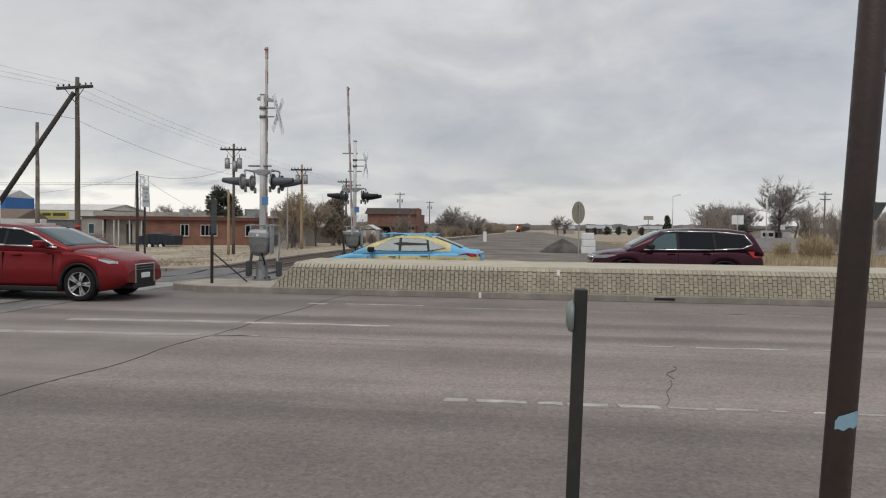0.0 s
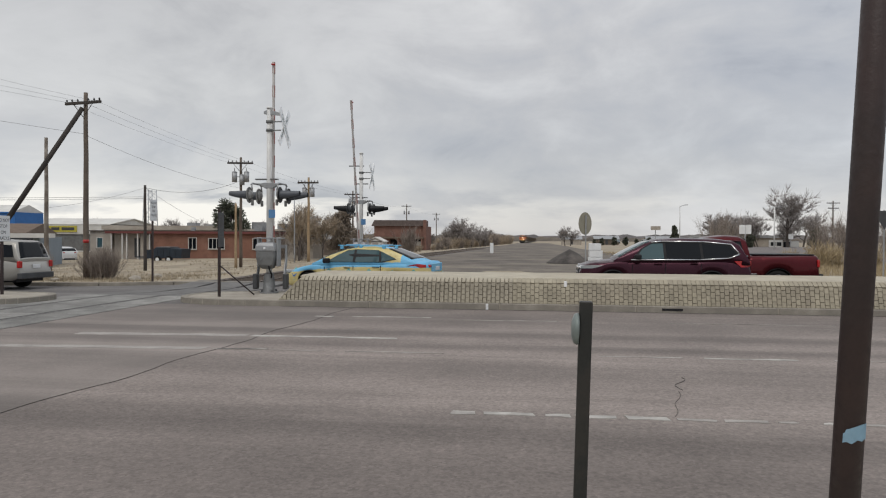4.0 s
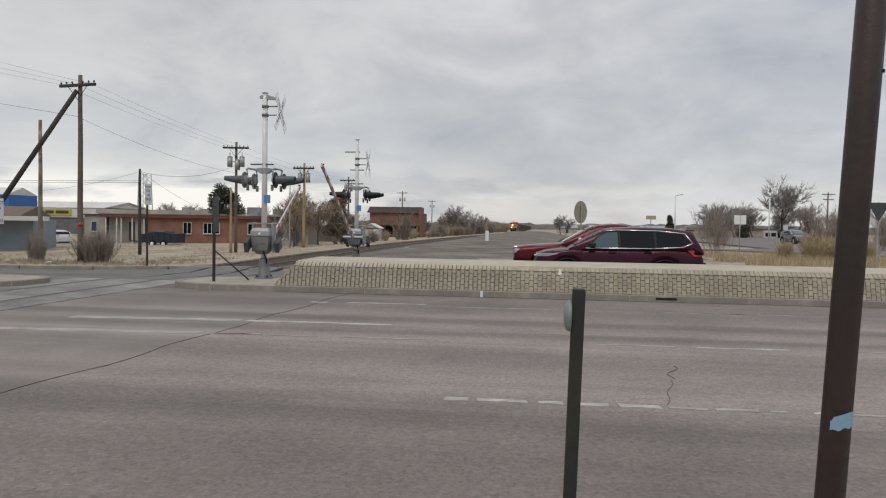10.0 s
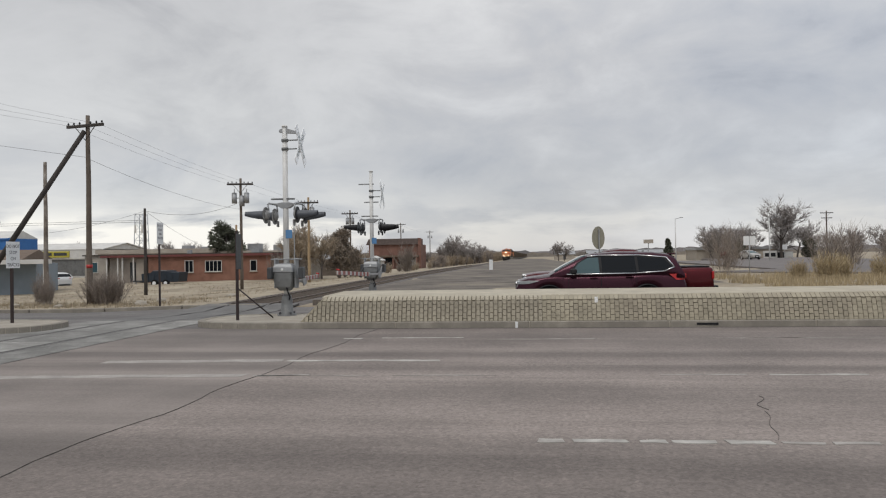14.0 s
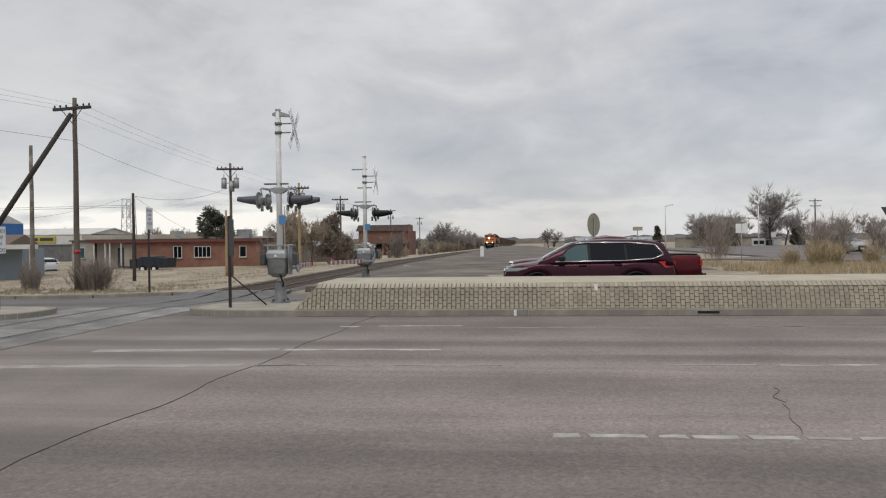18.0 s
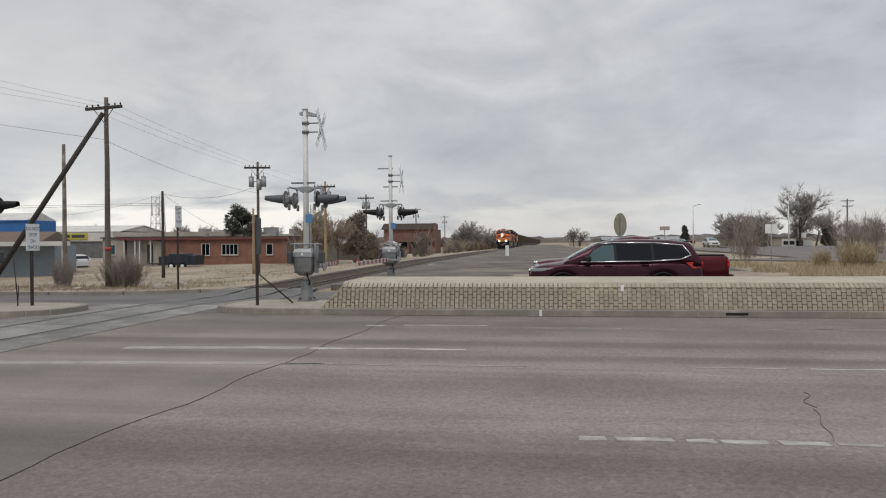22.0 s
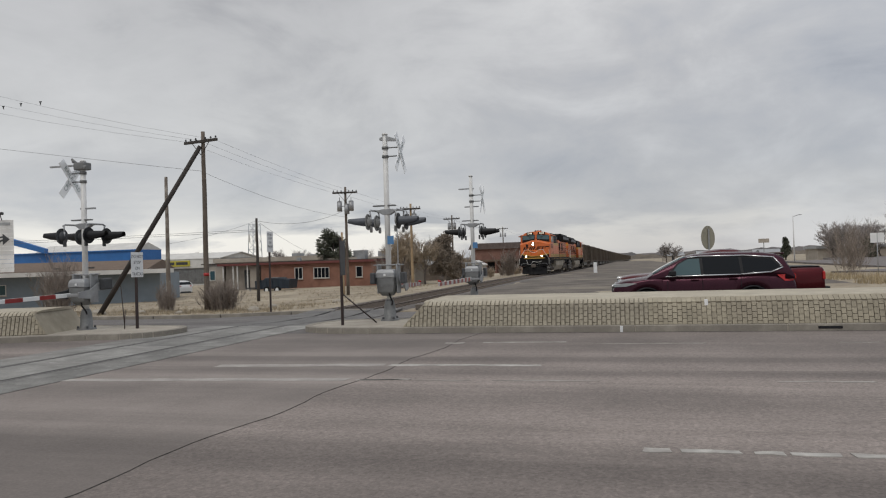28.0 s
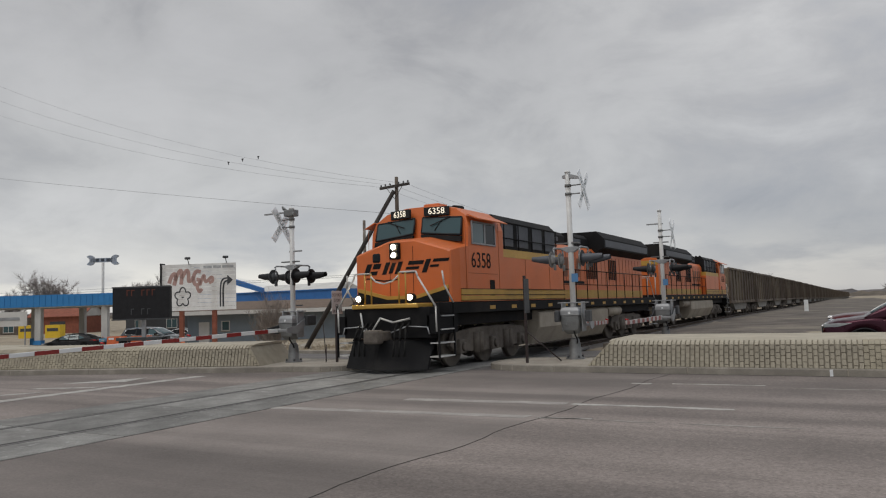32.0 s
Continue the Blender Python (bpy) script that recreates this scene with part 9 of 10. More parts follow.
def right_side():
    a = thing("low_hall", pose(0, 178.5, -0.6), "long low grey building far beyond the side road", "building")
    shell(a, "wall", 38, 56, 0, 12, -0.3, 2.6, "stucco")
    shell(a, "roof", 37.6, 56.4, -0.4, 12.4, 2.6, 3.2, "galv", "pale metal roof edge")
    b = thing("sign_kiosk", pose(0, 159, -0.35), "white framed display sign by the road", "sign")
    shell(b, "frame", 46.9, 49.5, 0, 0.3, 0.3, 1.95, "white_wall")
    for x in (47.2, 48.35):
        shell(b, "window", x, x + 0.9, -0.04, 0, 0.75, 1.5, "black")
    c = thing("dark_kiosk", pose(0, 160, -0.35), "dark roofed stall with white side", "shed")
    shell(c, "wall", 49.9, 53.0, 0, 2.5, -0.2, 1.7, "white_wall")
    # black sheet on the solid wall stands in for the shade inside
    shell(c, "opening", 49.95, 51.2, -0.03, 0, 0.0, 1.6, "black")
    bm = bmesh.new()
    prism(bm, [(49.6, 1.7), (53.3, 2.75), (53.3, 2.9), (49.6, 1.85)], "y", -0.4, 3)
    part("roof", fix(bm), M["roof_dark"], c, "dark sloping roof")
    d = thing("notice_sign", pose(0, 158, -0.3), "white notice sign on a short post", "sign")
    shell(d, "plate", 50.3, 51.2, 0, 0.06, 2.1, 3.1, "sign_white")
    shell(d, "post", 50.7, 50.8, 0.06, 0.12, 0, 2.3, "galv")
    lamp = thing("street_lamp", pose(38.3, 127.3, -0.1), "slim pale street lamp pole", "street lamp")
    bm = bmesh.new()
    tube(bm, (0, 0, 0), (0, 0, 7.0), 0.11, 0.07, 10)
    part("pole", fix(bm), M["silver"], lamp)
    bm = bmesh.new()
    pipe(bm, [(0, 0, 6.9), (0.8, 0, 7.15)], 0.04)
    box(bm, 0.7, 1.2, -0.1, 0.1, 7.1, 7.2, 0.02)
    part("lamp_head", fix(bm), M["galv"], lamp)
    copy_thing(lamp, pose(22.5, 122, -0.1))
    utility_pole(pose(51.6, 139, -0.2), 8.7, 0.15, "far utility pole with crossarm", "wood_grey", arms=((8.3, 1.1), (7.4, 0.9)))
    utility_pole(pose(75, 150, -0.3), 9.5, 0.15, "far utility pole with crossarm", "wood_grey", arms=((9.1, 1.1),))
    hall = thing("pale_house", pose(0, 118, -0.15), "pale low house among bare trees", "building")
    shell(hall, "wall", 60, 74, 0, 8, -0.2, 3.0, "white_wall")
    gable(hall, 60, 74, 0, 8, 3.0, 4.4, "white_wall", 0.4, "x", "pale roof")
    for x in (62, 65.5, 70):
        window_unit(hall, x, x + 1.4, 1.0, 2.2, 0.0, 2, "white_wall", "glass")
    bb = thing("far_billboard", pose(39.6, 258, -0.7), "small billboard on a pole far off", "billboard")
    shell(bb, "panel", -1.6, 1.6, -0.15, 0.15, 5.4, 6.7, "stucco")
    shell(bb, "pole", -0.12, 0.12, 0.15, 0.4, -0.3, 6.0, "galv")
    for i, (x, y, w, h, m) in enumerate(((14, 310, 8, 2.4, "stucco"), (29, 320, 10, 2.6, "wood_grey"), (52, 330, 10, 2.6, "stucco"))):
        hb = thing("far_house", pose(x, y, -1.0), "small pale house far across the plain", "building", "far houses")
        shell(hb, "wall", -w / 2, w / 2, 0, 8, -0.5, h, m)
        gable(hb, -w / 2, w / 2, 0, 8, h, h + 1.3, "galv", 0.4, "x")
        shell(hb, "door", -0.5, 0.5, -0.05, 0, 0.3, 2.2, "dark_grey")


right_side()


# ---- plants ----
def tree_lists(seed, height, spread=0.5, levels=3, twig=0.035, bushy=0, lean=0.25, sprays=8):
    """Vertices and faces of a bare tree: limbs as tapered three- or five-sided rods, and fine twigs as slivers."""
    rnd = random.Random(seed)
    wood, fine = ([], []), ([], [])

    def rod(store, p, q, r0, r1, n):
        v, f = store
        d = (q - p).normalized()
        a = d.orthogonal().normalized()
        b = d.cross(a)
        base = len(v)
        for c, r in ((p, r0), (q, r1)):
            for i in range(n):
                t = 2 * math.pi * i / n
                v.append(c + (a * math.cos(t) + b * math.sin(t)) * r)
        for i in range(n):
            j = (i + 1) % n
            f.append((base + i, base + j, base + n + j, base + n + i))

    def sliver(p, d, ln, w):
        v, f = fine
        s = d.cross(Vector((rnd.uniform(-1, 1), rnd.uniform(-1, 1), rnd.uniform(-1, 1)))).normalized() * w
        base = len(v)
        m = p + d * ln * 0.55 + Vector((0, 0, rnd.uniform(-0.08, 0.1) * ln))
        v.extend((p - s, p + s, m + s * 0.7, m - s * 0.7, p + d * ln + Vector((0, 0, rnd.uniform(-0.1, 0.2) * ln))))
        f.append((base, base + 1, base + 2, base + 3))
        f.append((base + 3, base + 2, base + 4))

    def grow(p, d, ln, r, lev):
        segs = 4 if lev == 0 else 3
        kids = []
        for i in range(segs):
            d2 = (d + Vector((rnd.uniform(-1, 1), rnd.uniform(-1, 1), rnd.uniform(-0.4, 0.7))) * (0.16 + 0.08 * lev)).normalized()
            q = p + d2 * (ln / segs)
            r2 = r * (0.86 if lev == 0 else 0.72)
            rod(wood if lev < 2 else fine, p, q, r, r2, 6 if lev == 0 else (4 if lev == 1 else 3))
            kids.append((q, d2, r2))
            p, d, r = q, d2, r2
        if lev >= levels:
            for q, d2, _ in kids:
                for k in range(sprays):
                    e = (d2 + Vector((rnd.uniform(-1, 1), rnd.uniform(-1, 1), rnd.uniform(-0.5, 0.9))) * 0.9).normalized()
                    sliver(q, e, ln * rnd.uniform(0.45, 0.9), twig)
            return
        count = (5, 4, 4, 3)[lev] + bushy
        for k in range(count):
            q, d2, r2 = kids[rnd.choice((1, 2, 3) if lev == 0 else (0, 1, 2))] if k else kids[-1]
            a = rnd.uniform(0, 2 * math.pi)
            out = Vector((math.cos(a), math.sin(a), rnd.uniform(0.05, 0.75)))
            e = (d2 * (1 - spread) + out * spread).normalized()
            grow(q, e, ln * rnd.uniform(0.55, 0.82), r2 * rnd.uniform(0.5, 0.75), lev + 1)

    grow(Vector((0, 0, -0.1)), Vector((rnd.uniform(-1, 1) * lean * 0.3, rnd.uniform(-1, 1) * lean * 0.3, 1)).normalized(), height * 0.40, height * 0.024, 0)
    top = max(v.z for v in fine[0])
    k = height / top
    for store in (wood, fine):
        for v in store[0]:
            v *= k
    return wood, fine


def lists_part(name, lists, mat, parent, label=""):
    me = bpy.data.meshes.new(name)
    me.from_pydata([tuple(v) for v in lists[0]], [], lists[1])
    me.materials.append(mat)
    ob = new(name, me)
    ob.parent = parent
    return tagged(ob, label)


def bare_tree(seed, height, label, twig_mat="twig", **kw):
    root = thing("tree", Matrix(), label, "tree", "bare trees")
    wood, fine = tree_lists(seed, height, **kw)
    lists_part("trunk", wood, M["bark"], root, "dark bare trunk and limbs")
    lists_part("crown", fine, M[twig_mat], root, "crown of fine leafless twigs")
    return root


def shrub(seed, height, width, label, mat, n=70, blades=14, w=0.012, name="shrub", group="leafless shrubs"):
    """Many stems that fan out from the ground, each with fine side twigs."""
    rnd = random.Random(seed)
    v, f = [], []

    def blade(p, d, ln, wd):
        s = d.cross(Vector((rnd.uniform(-1, 1), rnd.uniform(-1, 1), rnd.uniform(-1, 1)))).normalized() * wd
        base = len(v)
        m = p + d * ln * 0.5
        e = p + d * ln + Vector((rnd.uniform(-1, 1), rnd.uniform(-1, 1), -0.3)) * ln * 0.12
        v.extend((p - s, p + s, m + s * 0.8, m - s * 0.8, e))
        f.extend(((base, base + 1, base + 2, base + 3), (base + 3, base + 2, base + 4)))

    for i in range(n):
        a, r0 = rnd.uniform(0, 6.283), rnd.uniform(0, 0.25) * width
        ln = height * rnd.uniform(0.55, 1.0)
        tilt = abs(rnd.gauss(0, 0.5)) * width / height * 0.55
        d = Vector((math.cos(a) * tilt, math.sin(a) * tilt, 1)).normalized()
        p = Vector((math.cos(a) * r0, math.sin(a) * r0, -0.05))
        blade(p, d, ln, w * 1.4)
        for k in range(blades):
            q = p + d * ln * rnd.uniform(0.15, 1.0)
            e = (d + Vector((rnd.uniform(-1, 1), rnd.uniform(-1, 1), rnd.uniform(-0.3, 0.8))) * 0.8).normalized()
            blade(q, e, height * rnd.uniform(0.12, 0.35), w)
    root = thing(name, Matrix(), label, "shrub", group)
    lists_part("crown", (v, f), M[mat], root)
    return root


def evergreen(seed, height, width, label, cone=0.0, leaf="needle", leaf_label="dense dark green needle crown"):
    """A trunk with a lumpy crown: many boughs, each a clump of small dark needle sprays."""
    rnd = random.Random(seed)
    v, f = [], []
    for j in range(50):
        h = rnd.uniform(0.16, 0.92)
        prof = (1 - h) * cone * 1.1 + (1 - cone) * math.sqrt(max(0.05, 1 - (2 * h - 1.0) ** 2))
        a = rnd.uniform(0, 6.283)
        rr = width / 2 * prof * rnd.uniform(0.25, 0.78)
        c = Vector((math.cos(a) * rr, math.sin(a) * rr, h * height))
        size = width * rnd.uniform(0.12, 0.20) * (1.0 - 0.45 * cone * h)
        for i in range(230):
            d = Vector((rnd.gauss(0, 1), rnd.gauss(0, 1), rnd.gauss(0, 0.9))).normalized()
            p = c + d * size * rnd.uniform(0.45, 1.0)
            e = (d + Vector((rnd.uniform(-1, 1), rnd.uniform(-1, 1), rnd.uniform(-0.4, 0.9))) * 0.7).normalized()
            ln, wd = size * rnd.uniform(0.25, 0.5), size * 0.085
            s = e.cross(Vector((rnd.uniform(-1, 1), rnd.uniform(-1, 1), rnd.uniform(-1, 1)))).normalized() * wd
            base = len(v)
            v.extend((p - s, p + s, p + e * ln + s * 0.5, p + e * ln - s * 0.5))
            f.append((base, base + 1, base + 2, base + 3))
    root = thing("evergreen_tree", Matrix(), label, "tree", "evergreen trees")
    bm = bmesh.new()
    tube(bm, (0, 0, -0.2), (0, 0, height * 0.8), width * 0.05, width * 0.015, 8)
    part("trunk", fix(bm), M["bark"], root)
    lists_part("crown", (v, f), M[leaf], root, leaf_label)
    return root


def plant(source, x, y, turn=0.0, size=1.0, sink=0.0):
    """A copy of a plant on the ground at x, y."""
    ob = copy_thing(source, Matrix())
    ob.matrix_basis = pose(x, y, ground_z(x, y) - sink, 0, 0, turn) @ Matrix.Scale(size, 4)
    return ob


def plants():
    rnd = random.Random(21)
    big = bare_tree(3, 12.0, "large leafless cottonwood with spreading limbs", "twig_grey", levels=3, spread=0.62, bushy=1, twig=0.024, sprays=11)
    big.matrix_basis = pose(50.5, 159, -0.4, 0, 0, 40) @ Matrix.Scale(1.14, 4)
    mid = bare_tree(8, 7.0, "leafless tree with fine grey twigs", "twig_grey", levels=3, spread=0.55, bushy=1, twig=0.021, sprays=10)
    mid.matrix_basis = pose(37.2, 160, -0.1) @ Matrix.Scale(0.9, 4)
    tan = bare_tree(15, 6.0, "leafless tan willow with upright twigs", "twig_tan", levels=3, spread=0.42, bushy=1, twig=0.019)
    tan.matrix_basis = pose(-20.3, 64, ground_z(-20.3, 64)) @ Matrix.Scale(0.85, 4)
    for x, y, s, k in ((-122, 82, 0.95, 0), (-110, 90, 0.85, 0), (44.5, 165, 0.72, 0), (56.5, 168, 0.75, 0), (86, 158, 0.9, 0), (80, 164, 0.8, 0)):
        plant(big, x, y, rnd.uniform(0, 360), s)
    for x, y, s in ((-105, 84, 1.25), (-97, 80, 1.05), (-131, 80, 1.2), (38.9, 161, 1.1), (41.2, 159, 1.12), (43.6, 162, 1.05), (42.0, 172, 1.1), (46.5, 165, 1.0), (39.8, 174, 1.25), (47.8, 172, 1.1), (53.8, 168, 1.05),
                    (60, 166, 1.0), (63, 162, 0.9), (66.5, 165, 1.0), (71, 160, 1.05), (75, 156, 1.1), (86, 140, 1.2), (8.6, 234, 0.95), (10.4, 236, 0.8), (96, 140, 1.4), (-14, 205, 0.9), (-19.5, 208, 1.1), (-17, 182, 0.8),
                    (-68, 132, 0.95), (-64.5, 130, 0.9), (-61, 131, 0.92), (-57, 150, 0.95), (-53, 152, 0.8), (-88, 140, 1.0), (-94, 138, 0.9), (-22.2, 76, 0.86), (-24.4, 78, 0.7)):
        plant(mid, x, y, rnd.uniform(0, 360), s)
    for x, y, s in ((-19.3, 68, 0.7), (-21.3, 70, 0.75)):
        plant(tan, x, y, rnd.uniform(0, 360), s)
    brown = evergreen(17, 5.1, 3.1, "dense brown withered juniper beside the yard", 0.25, "foliage_dry", "dense withered brown crown")
    brown.matrix_basis = pose(-18.7, 72, ground_z(-18.7, 72))
    plant(brown, -16.9, 71, 70, 0.55)
    # belt of bushes along the line
    low = shrub(31, 3.2, 3.0, "leafless brown bush beside the railway", "twig", 60, 22, 0.015)
    low.matrix_basis = pose(-15.5, 92, -0.2)
    pale = shrub(32, 3.0, 2.8, "leafless tan bush beside the railway", "twig_tan", 60, 22, 0.015)
    pale.matrix_basis = pose(-17, 72, -0.4)
    y = 70.0
    while y < 430:
        for k in range(2):
            x = track_x(y) - rnd.uniform(4.6, 8.5) - (y - 70) * 0.004
            s = rnd.uniform(0.55, 1.25) * (0.34 if y < 128 else 0.72 + min(0.6, (y - 142) / 260))
            plant(rnd.choice((low, pale)), x, y + rnd.uniform(-2, 2), rnd.uniform(0, 360), s)
        y += 3.2 + y * 0.022
    for x, y, s in ((-17.0, 165, 1.06), (-19.6, 168, 0.8), (-14.6, 170, 0.72), (-13.6, 182, 0.7), (-21.5, 160, 0.55)):
        plant(mid, x, y, rnd.uniform(0, 360), s)
    for x, y, s in ((-30, 84, 0.9), (-27, 79, 0.8), (-25, 74, 0.75), (-23, 67, 0.8), (-20.8, 66, 0.7)):
        plant(rnd.choice((low, pale)), x, y, rnd.uniform(0, 360), s)
    # dark evergreens
    ev = evergreen(4, 7.0, 5.2, "round dark juniper tree")
    ev.matrix_basis = pose(-39.0, 93, ground_z(-39.0, 93))
    plant(ev, -24.5, 95, 50, 0.6)
    plant(ev, 40.3, 150, 30, 0.56)
    plant(ev, 56.5, 161, 80, 0.6)
    plant(ev, -46, 100, 130, 0.5)
    cone = evergreen(9, 7.0, 4.4, "dark conical spruce tree", 0.9)
    cone.matrix_basis = pose(36.7, 207, -0.5) @ Matrix.Scale(0.85, 4)
    plant(cone, -21, 190, 60, 0.7)
    for k in range(6):
        plant(ev, 20 + 3.4 * k + rnd.uniform(-1, 1), 262 + rnd.uniform(-6, 6), rnd.uniform(0, 360), rnd.uniform(0.28, 0.45))
    # bushes close by
    a = shrub(41, 1.35, 1.9, "dense grey-brown leafless bush by the kerb", "twig", 150, 20, 0.006)
    a.matrix_basis = pose(-17.6, 30.6, ground_z(-17.6, 30.6) - 0.02)
    plant(a, -18.4, 31.2, 80, 0.85)
    b = shrub(42, 2.7, 2.1, "thin leafless bush with upright stems", "twig", 70, 18, 0.008)
    b.matrix_basis = pose(-26.8, 31.6, ground_z(-26.8, 31.6))
    plant(b, -28.6, 33, 120, 0.9)
    plant(b, -22.6, 33.5, 30, 0.5)
    plant(b, -21.7, 32.6, 200, 0.45)
    c = shrub(43, 3.4, 2.9, "tall leafless bush in the dry grass", "twig_bush", 60, 26, 0.007)
    c.matrix_basis = pose(12.9, 54.8, 0)
    plant(c, 22.4, 62.5, 40, 0.98)
    plant(c, 24.6, 63.4, 100, 1.1)
    plant(c, 28.9, 66, 190, 0.95)
    d = shrub(44, 1.5, 1.7, "golden dry brush clump", "grass_dry", 160, 8, 0.010, "brush", "dry brush clumps")
    d.matrix_basis = pose(15.4, 43.8, 0.05)
    plant(d, 16.4, 44.6, 70, 0.9)
    plant(d, 14.4, 45.2, 170, 0.7)
    plant(d, 19.5, 47, 20, 0.8)


plants()


def dry_grass(name, spots, label, mat, seed):
    """Uncountable blades of dry grass over several patches: (x0, x1, y0, y1, blades, height)."""
    rnd = random.Random(seed)
    v, f = [], []
    for x0, x1, y0, y1, n, h in spots:
        for i in range(n):
            x, y = rnd.uniform(x0, x1), rnd.uniform(y0, y1)
            if noise.noise((x * 0.35, y * 0.35, seed)) < rnd.uniform(-0.35, 0.25):
                continue
            z = ground_z(x, y)
            for k in range(3):
                a = rnd.uniform(0, 6.283)
                hh = h * rnd.uniform(0.4, 1.1)
                bx, by = x + rnd.uniform(-0.08, 0.08), y + rnd.uniform(-0.08, 0.08)
                dx, dy = math.cos(a) * 0.012, math.sin(a) * 0.012
                base = len(v)
                v.extend(((bx - dx, by - dy, z - 0.02), (bx + dx, by + dy, z - 0.02), (bx + math.sin(a) * hh * 0.5 * rnd.uniform(-1, 1), by + math.cos(a) * hh * 0.5 * rnd.uniform(-1, 1), z + hh)))
                f.append((base, base + 1, base + 2))
    me = bpy.data.meshes.new(name)
    me.from_pydata(v, [], f)
    me.materials.append(M[mat])
    tagged(new(name, me), label, "grass", kind="stuff")


dry_grass("dry_grass", ((9.2, 40, 29.5, 50, 16000, 0.42), (-8, 9, 28.0, 29.4, 900, 0.2), (7, 12, 50, 90, 2500, 0.35), (40, 90, 29, 46, 7000, 0.5)), "pale golden dry grass beside the side road", "grass_dry", 2)
dry_grass("verge_grass", ((-40, -13.2, 28.1, 31.0, 3600, 0.14), (-40, -13.2, 31.0, 35.0, 2600, 0.17), (-45, -20, 33, 66, 3000, 0.14), (-19, -13.6, 33, 70, 1300, 0.12)), "short bleached grass on the dirt bank", "grass_pale", 5)


def rubble():
    rnd = random.Random(12)
    src = None
    for i in range(26):
        x, y = (rnd.uniform(9.5, 30), rnd.uniform(29.5, 42)) if i % 2 else (rnd.uniform(-30, -14), rnd.uniform(29, 36))
        s = rnd.uniform(0.12, 0.32)
        if src is None:
            bm = bmesh.new()
            bmesh.ops.create_icosphere(bm, subdivisions=2, radius=1.0)
            for q in bm.verts:
                q.co *= 1 + 0.35 * noise.noise(q.co * 1.4)
                q.co.z *= 0.6
            src = mesh_object("stone", fix(bm), M["concrete"])
            tagged(src, "pale rough stone lying in the grass", "stone", "stones in the grass")
            src.matrix_basis = pose(x, y, ground_z(x, y) + 0.02) @ Matrix.Scale(s, 4)
        else:
            o = copy_thing(src, Matrix())
            o.matrix_basis = pose(x, y, ground_z(x, y) + 0.02, 0, 0, rnd.uniform(0, 360)) @ Matrix.Scale(s, 4)


rubble()


# ---- what moves ----
TRAIN_Y = [(0.0, 450.0), (6.0, 366.0), (9.0, 334.0), (13.0, 285.0), (19.0, 210.0), (20.0, 195.0), (23.0, 150.0), (28.5, 68.2), (29.0, 61.4), (30.0, 46.9), (31.0, 31.9), (31.5, 24.8), (32.0, 17.6)]


def rail_z(y):
    return 0.004 + cross_dip(y) if y < 27.6 else interp(y, TRACK_Z) + 0.13


def train_pose(y, turned=0.0):
    return pose(track_x(y), y, rail_z(y), 0, 0, -math.degrees(math.atan(TRACK_SLOPE)) + turned)


def glide(rows, t):
    return interp(t, rows)


ARM_1 = [(0.0, 0), (4.2, 1), (5.0, 9), (6.0, 24), (7.0, 39), (7.5, 46), (8.0, 52), (9.0, 62), (10.0, 70), (11.0, 76), (12.0, 81), (13.0, 86), (14.0, 90), (32.0, 91)]
ARM_2 = [(0.0, 11), (3.0, 13), (5.0, 21), (6.0, 29), (7.0, 38), (8.0, 47), (9.0, 56), (10.0, 65), (11.0, 72), (12.0, 77), (13.0, 82), (14.0, 88), (32.0, 90)]
PILOT_X = [(0.0, 4.68), (1.0, 4.35), (3.0, 4.1), (6.0, 4.1), (8.0, 3.75), (9.0, 3.38), (11.0, 2.5), (13.0, 1.85), (15.0, 1.5), (20.0, 1.38), (32.0, 1.4)]
PICKUP_X = [(0.0, 16.3), (1.0, 12.8), (2.0, 9.8), (2.5, 8.9), (3.0, 7.85), (4.5, 5.3), (6.0, 3.6), (9.0, 2.8), (13.0, 2.4), (20.0, 1.98), (32.0, 1.98)]
RED_X = [(0.0, -10.05), (0.3, -7.04), (0.6, -4.05), (0.9, -1.07), (1.2, 1.80), (1.5, 4.5), (1.8, 7.15), (2.1, 9.9), (2.4, 12.6), (4.0, 27.5)]
SEDAN_X = [(0.0, -3.5), (3.0, -3.58), (3.6, -4.0), (4.4, -6.6), (5.0, -9.0), (5.5, -10.85), (6.0, -13.05), (6.5, -15.85), (7.0, -18.05), (7.6, -21.2), (9.0, -28.4), (12.0, -45.0), (32.0, -155)]
SEDAN_Y = [(3.2, 24.3), (4.4, 24.9), (5.5, 25.05), (6.0, 25.45), (6.5, 25.95), (7.0, 26.35), (8.0, 26.6)]
SEDAN_TURN = [(3.2, 180), (4.4, 167), (5.5, 165), (6.0, 166), (6.5, 169), (7.0, 174), (8.0, 179)]
SILVER_X = [(0.0, -19.5), (3.0, -19.75), (5.5, -20.1), (6.0, -20.45), (6.8, -21.9), (8.0, -26.3), (12.0, -47), (32.0, -157)]


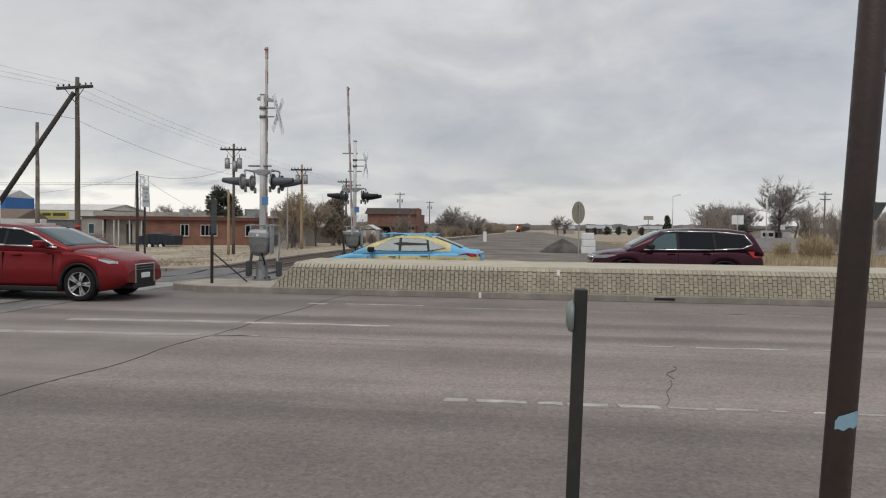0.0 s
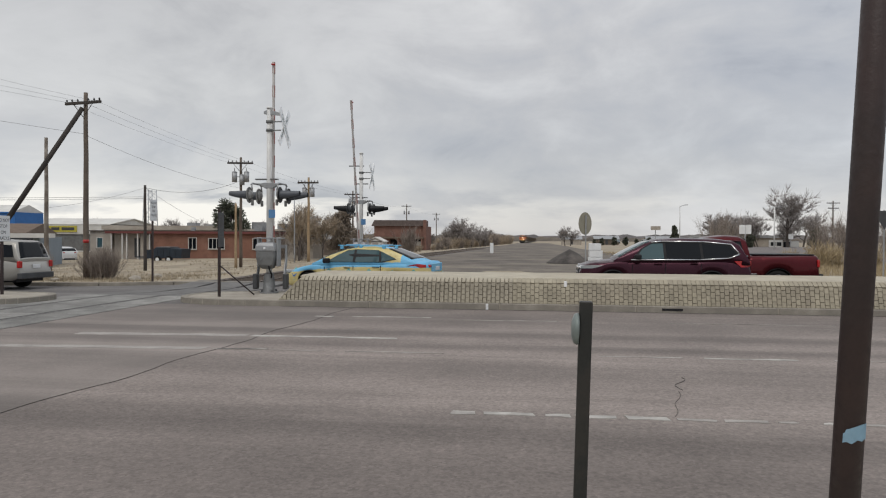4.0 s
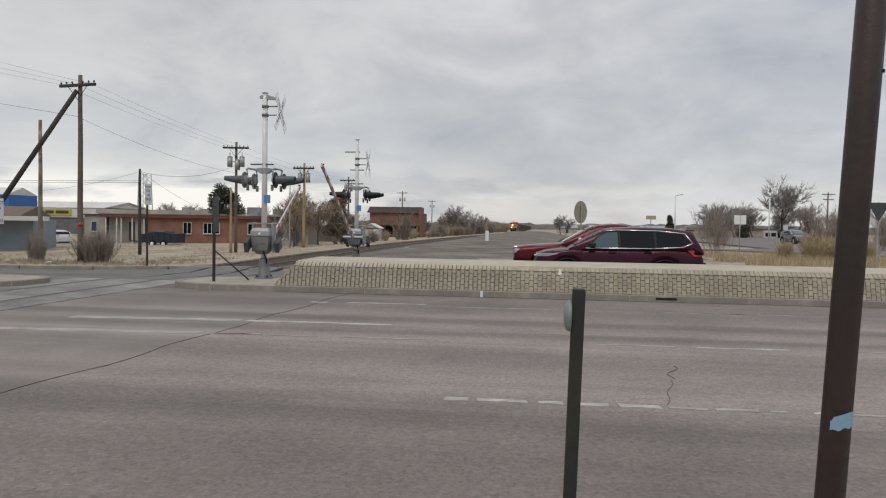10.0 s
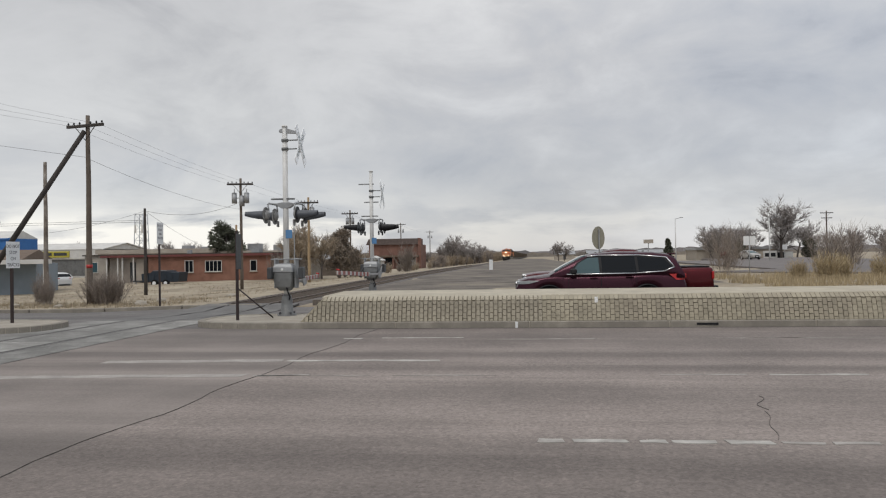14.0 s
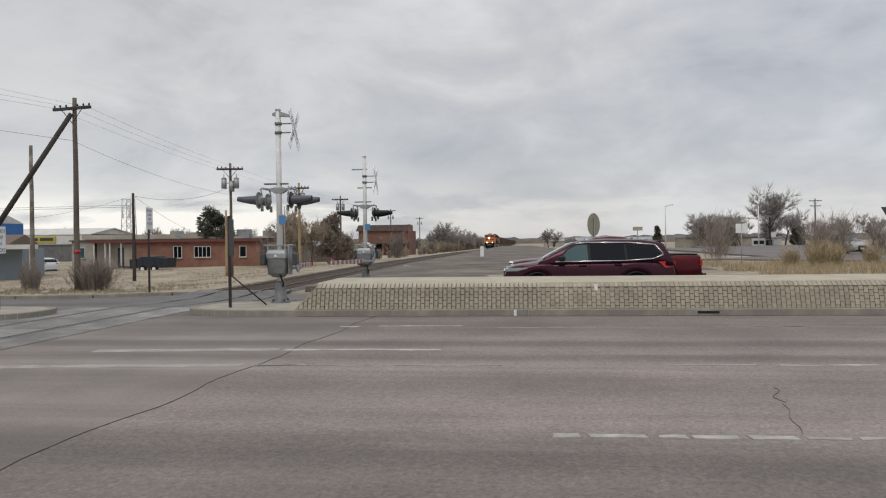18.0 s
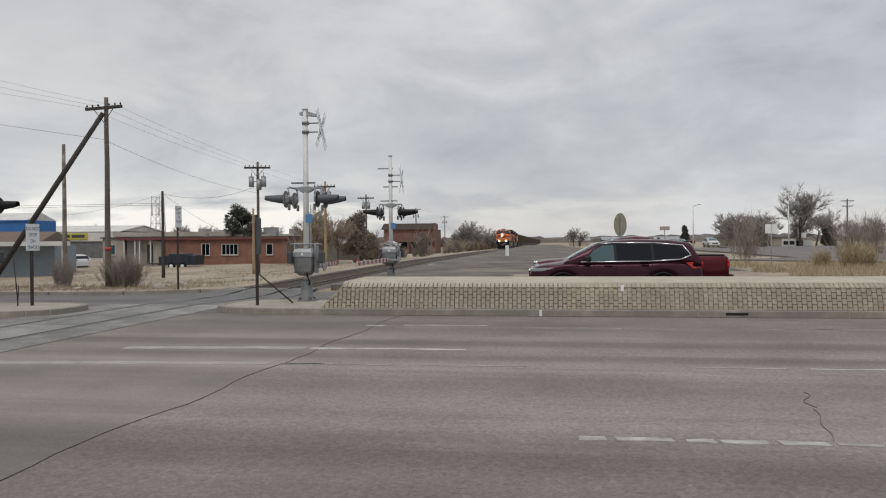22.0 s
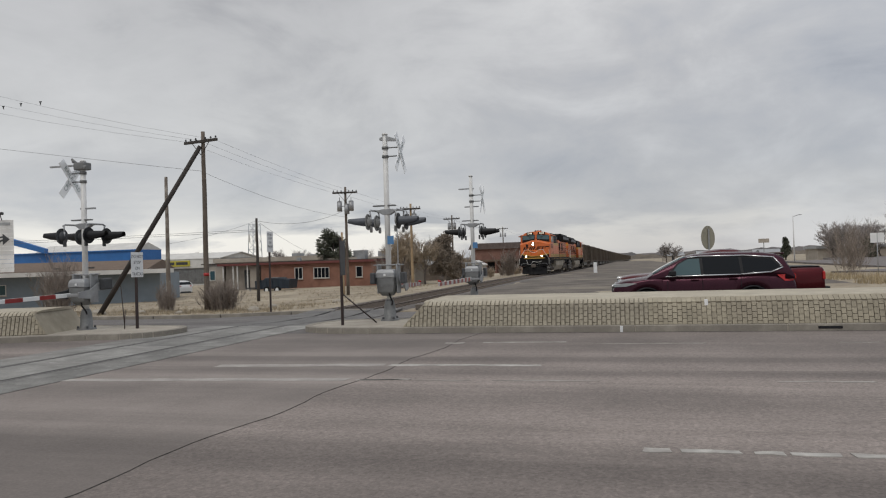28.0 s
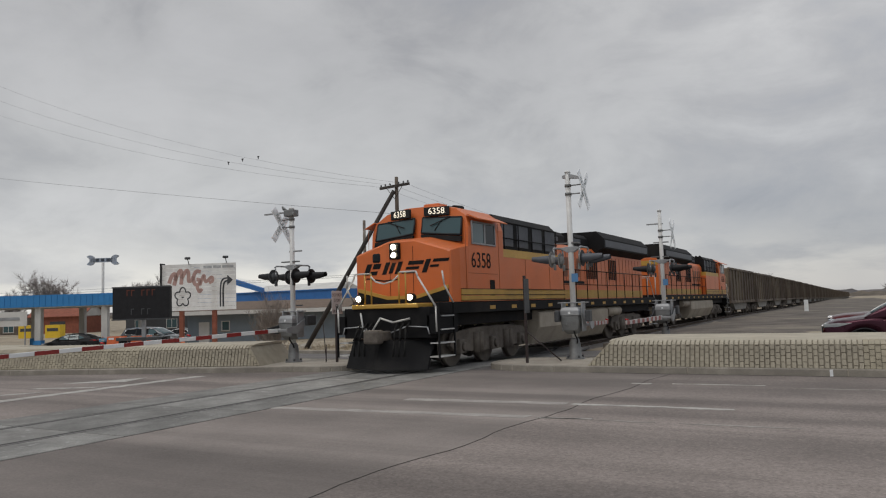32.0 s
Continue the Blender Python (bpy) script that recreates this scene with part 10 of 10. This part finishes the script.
def motions():
    times = [0.0, 3.0, 6.0, 9.0, 12.0, 15.0, 18.0, 20.0, 22.0, 24.0, 26.0, 27.0, 28.0, 28.5, 29.0, 29.5, 30.0, 30.5, 31.0, 31.5, 32.0]
    front = [(t, glide(TRAIN_Y, t)) for t in times]
    walk(loco_1, [(t, train_pose(y)) for t, y in front])
    walk(loco_2, [(t, train_pose(y + 44.6, 180)) for t, y in front])
    for i, c in enumerate(coal_cars):
        walk(c, [(t, train_pose(y + 44.7 + 15.75 * i)) for t, y in front])
    fall = 8.5
    walk(arm_1, [(t, pose(0, 0.28, 0.88, 0, 0, fall) @ pose(0, 0, 0, -a)) for t, a in ARM_1])
    walk(arm_2, [(t, pose(0, -0.28, 0.88, 0, 0, 2.5) @ pose(0, 0, 0, a)) for t, a in ARM_2])
    walk(arm_3, [(t, pose(0, -0.28, 0.95) @ pose(0, 0, 0, a * 1.013)) for t, a in ARM_2])
    walk(maroon_suv, [(t, pose(x, 25.0, far_z(x, 25.0), 0, 0, 180)) for t, x in PILOT_X])
    walk(red_pickup, [(t, pose(x, 26.6, far_z(x, 26.6), 0, 0, 180)) for t, x in PICKUP_X])
    rows = []
    for t, x in SEDAN_X:
        y = interp(t, SEDAN_Y)
        rows.append((t, pose(x, y, interp(x, [(-17, far_z(-17, y)), (-14.5, -0.16), (-13, -0.12), (-9, -0.11), (0, far_z(0, y))]), 0, 0, interp(t, SEDAN_TURN))))
    walk(art_car, rows)
    walk(silver_suv, [(t, pose(x, 26.2, far_z(x, 26.2), 0, 0, 180)) for t, x in SILVER_X])
    walk(red_suv, [(t, pose(x, 16.75, 0)) for t, x in RED_X + [(14.0, 120.0), (32.0, 150.0)]])
    for w in red_wheels:
        p = w.matrix_basis.translation.copy()
        turn = []
        for i in range(97):
            t = 4.0 * i / 96
            turn.append((t, pose(*p, 0, math.degrees((glide(RED_X, t) - RED_X[0][1]) / 0.365), 0)))
        turn.append((32.0, turn[-1][1]))
        walk(w, turn)
    for car, rows, turned in ((far_suv, ((0.0, 33, 205), (6.0, 31.6, 150), (8.0, 32.0, 122), (9.0, 30.6, 105), (10.0, 30.0, 90), (11.0, 30.2, 78), (13.0, 40, 62), (16.0, 75, 57), (32.0, 130, 60)), 278),
                              (far_silver, ((0.0, 36, 300), (12.0, 37.5, 165), (14.0, 37.5, 135), (15.0, 36.5, 120), (18.0, 29.0, 73), (19.0, 28.0, 64), (21.0, 48, 57), (32.0, 135, 60)), 282),
                              (far_white, ((0.0, 36, 330), (20.0, 32.5, 180), (21.0, 31.9, 165), (22.0, 31.2, 150), (24.0, 30.6, 127), (26.5, 31.5, 98), (27.0, 31.0, 90), (28.5, 34, 72), (32.0, 70, 58)), 275),
                              (far_dark, ((0.0, 30, 310), (20.0, 27.5, 175), (24.0, 26.0, 130), (26.5, 25.6, 88), (27.0, 25.3, 80), (28.5, 27, 66), (32.0, 62, 56)), 272),
                              (far_red, ((0.0, 80, 62), (6.0, 42, 70), (8.0, 34.5, 82), (12.0, 34.2, 125), (13.0, 38.0, 150), (15.0, 44, 185), (20.0, 60, 300), (32.0, 70, 420)), 82)):
        walk(car, [(t, pose(x, y, 0.13 if y < 190 else -0.3, 0, 0, turned)) for t, x, y in rows])

motions()
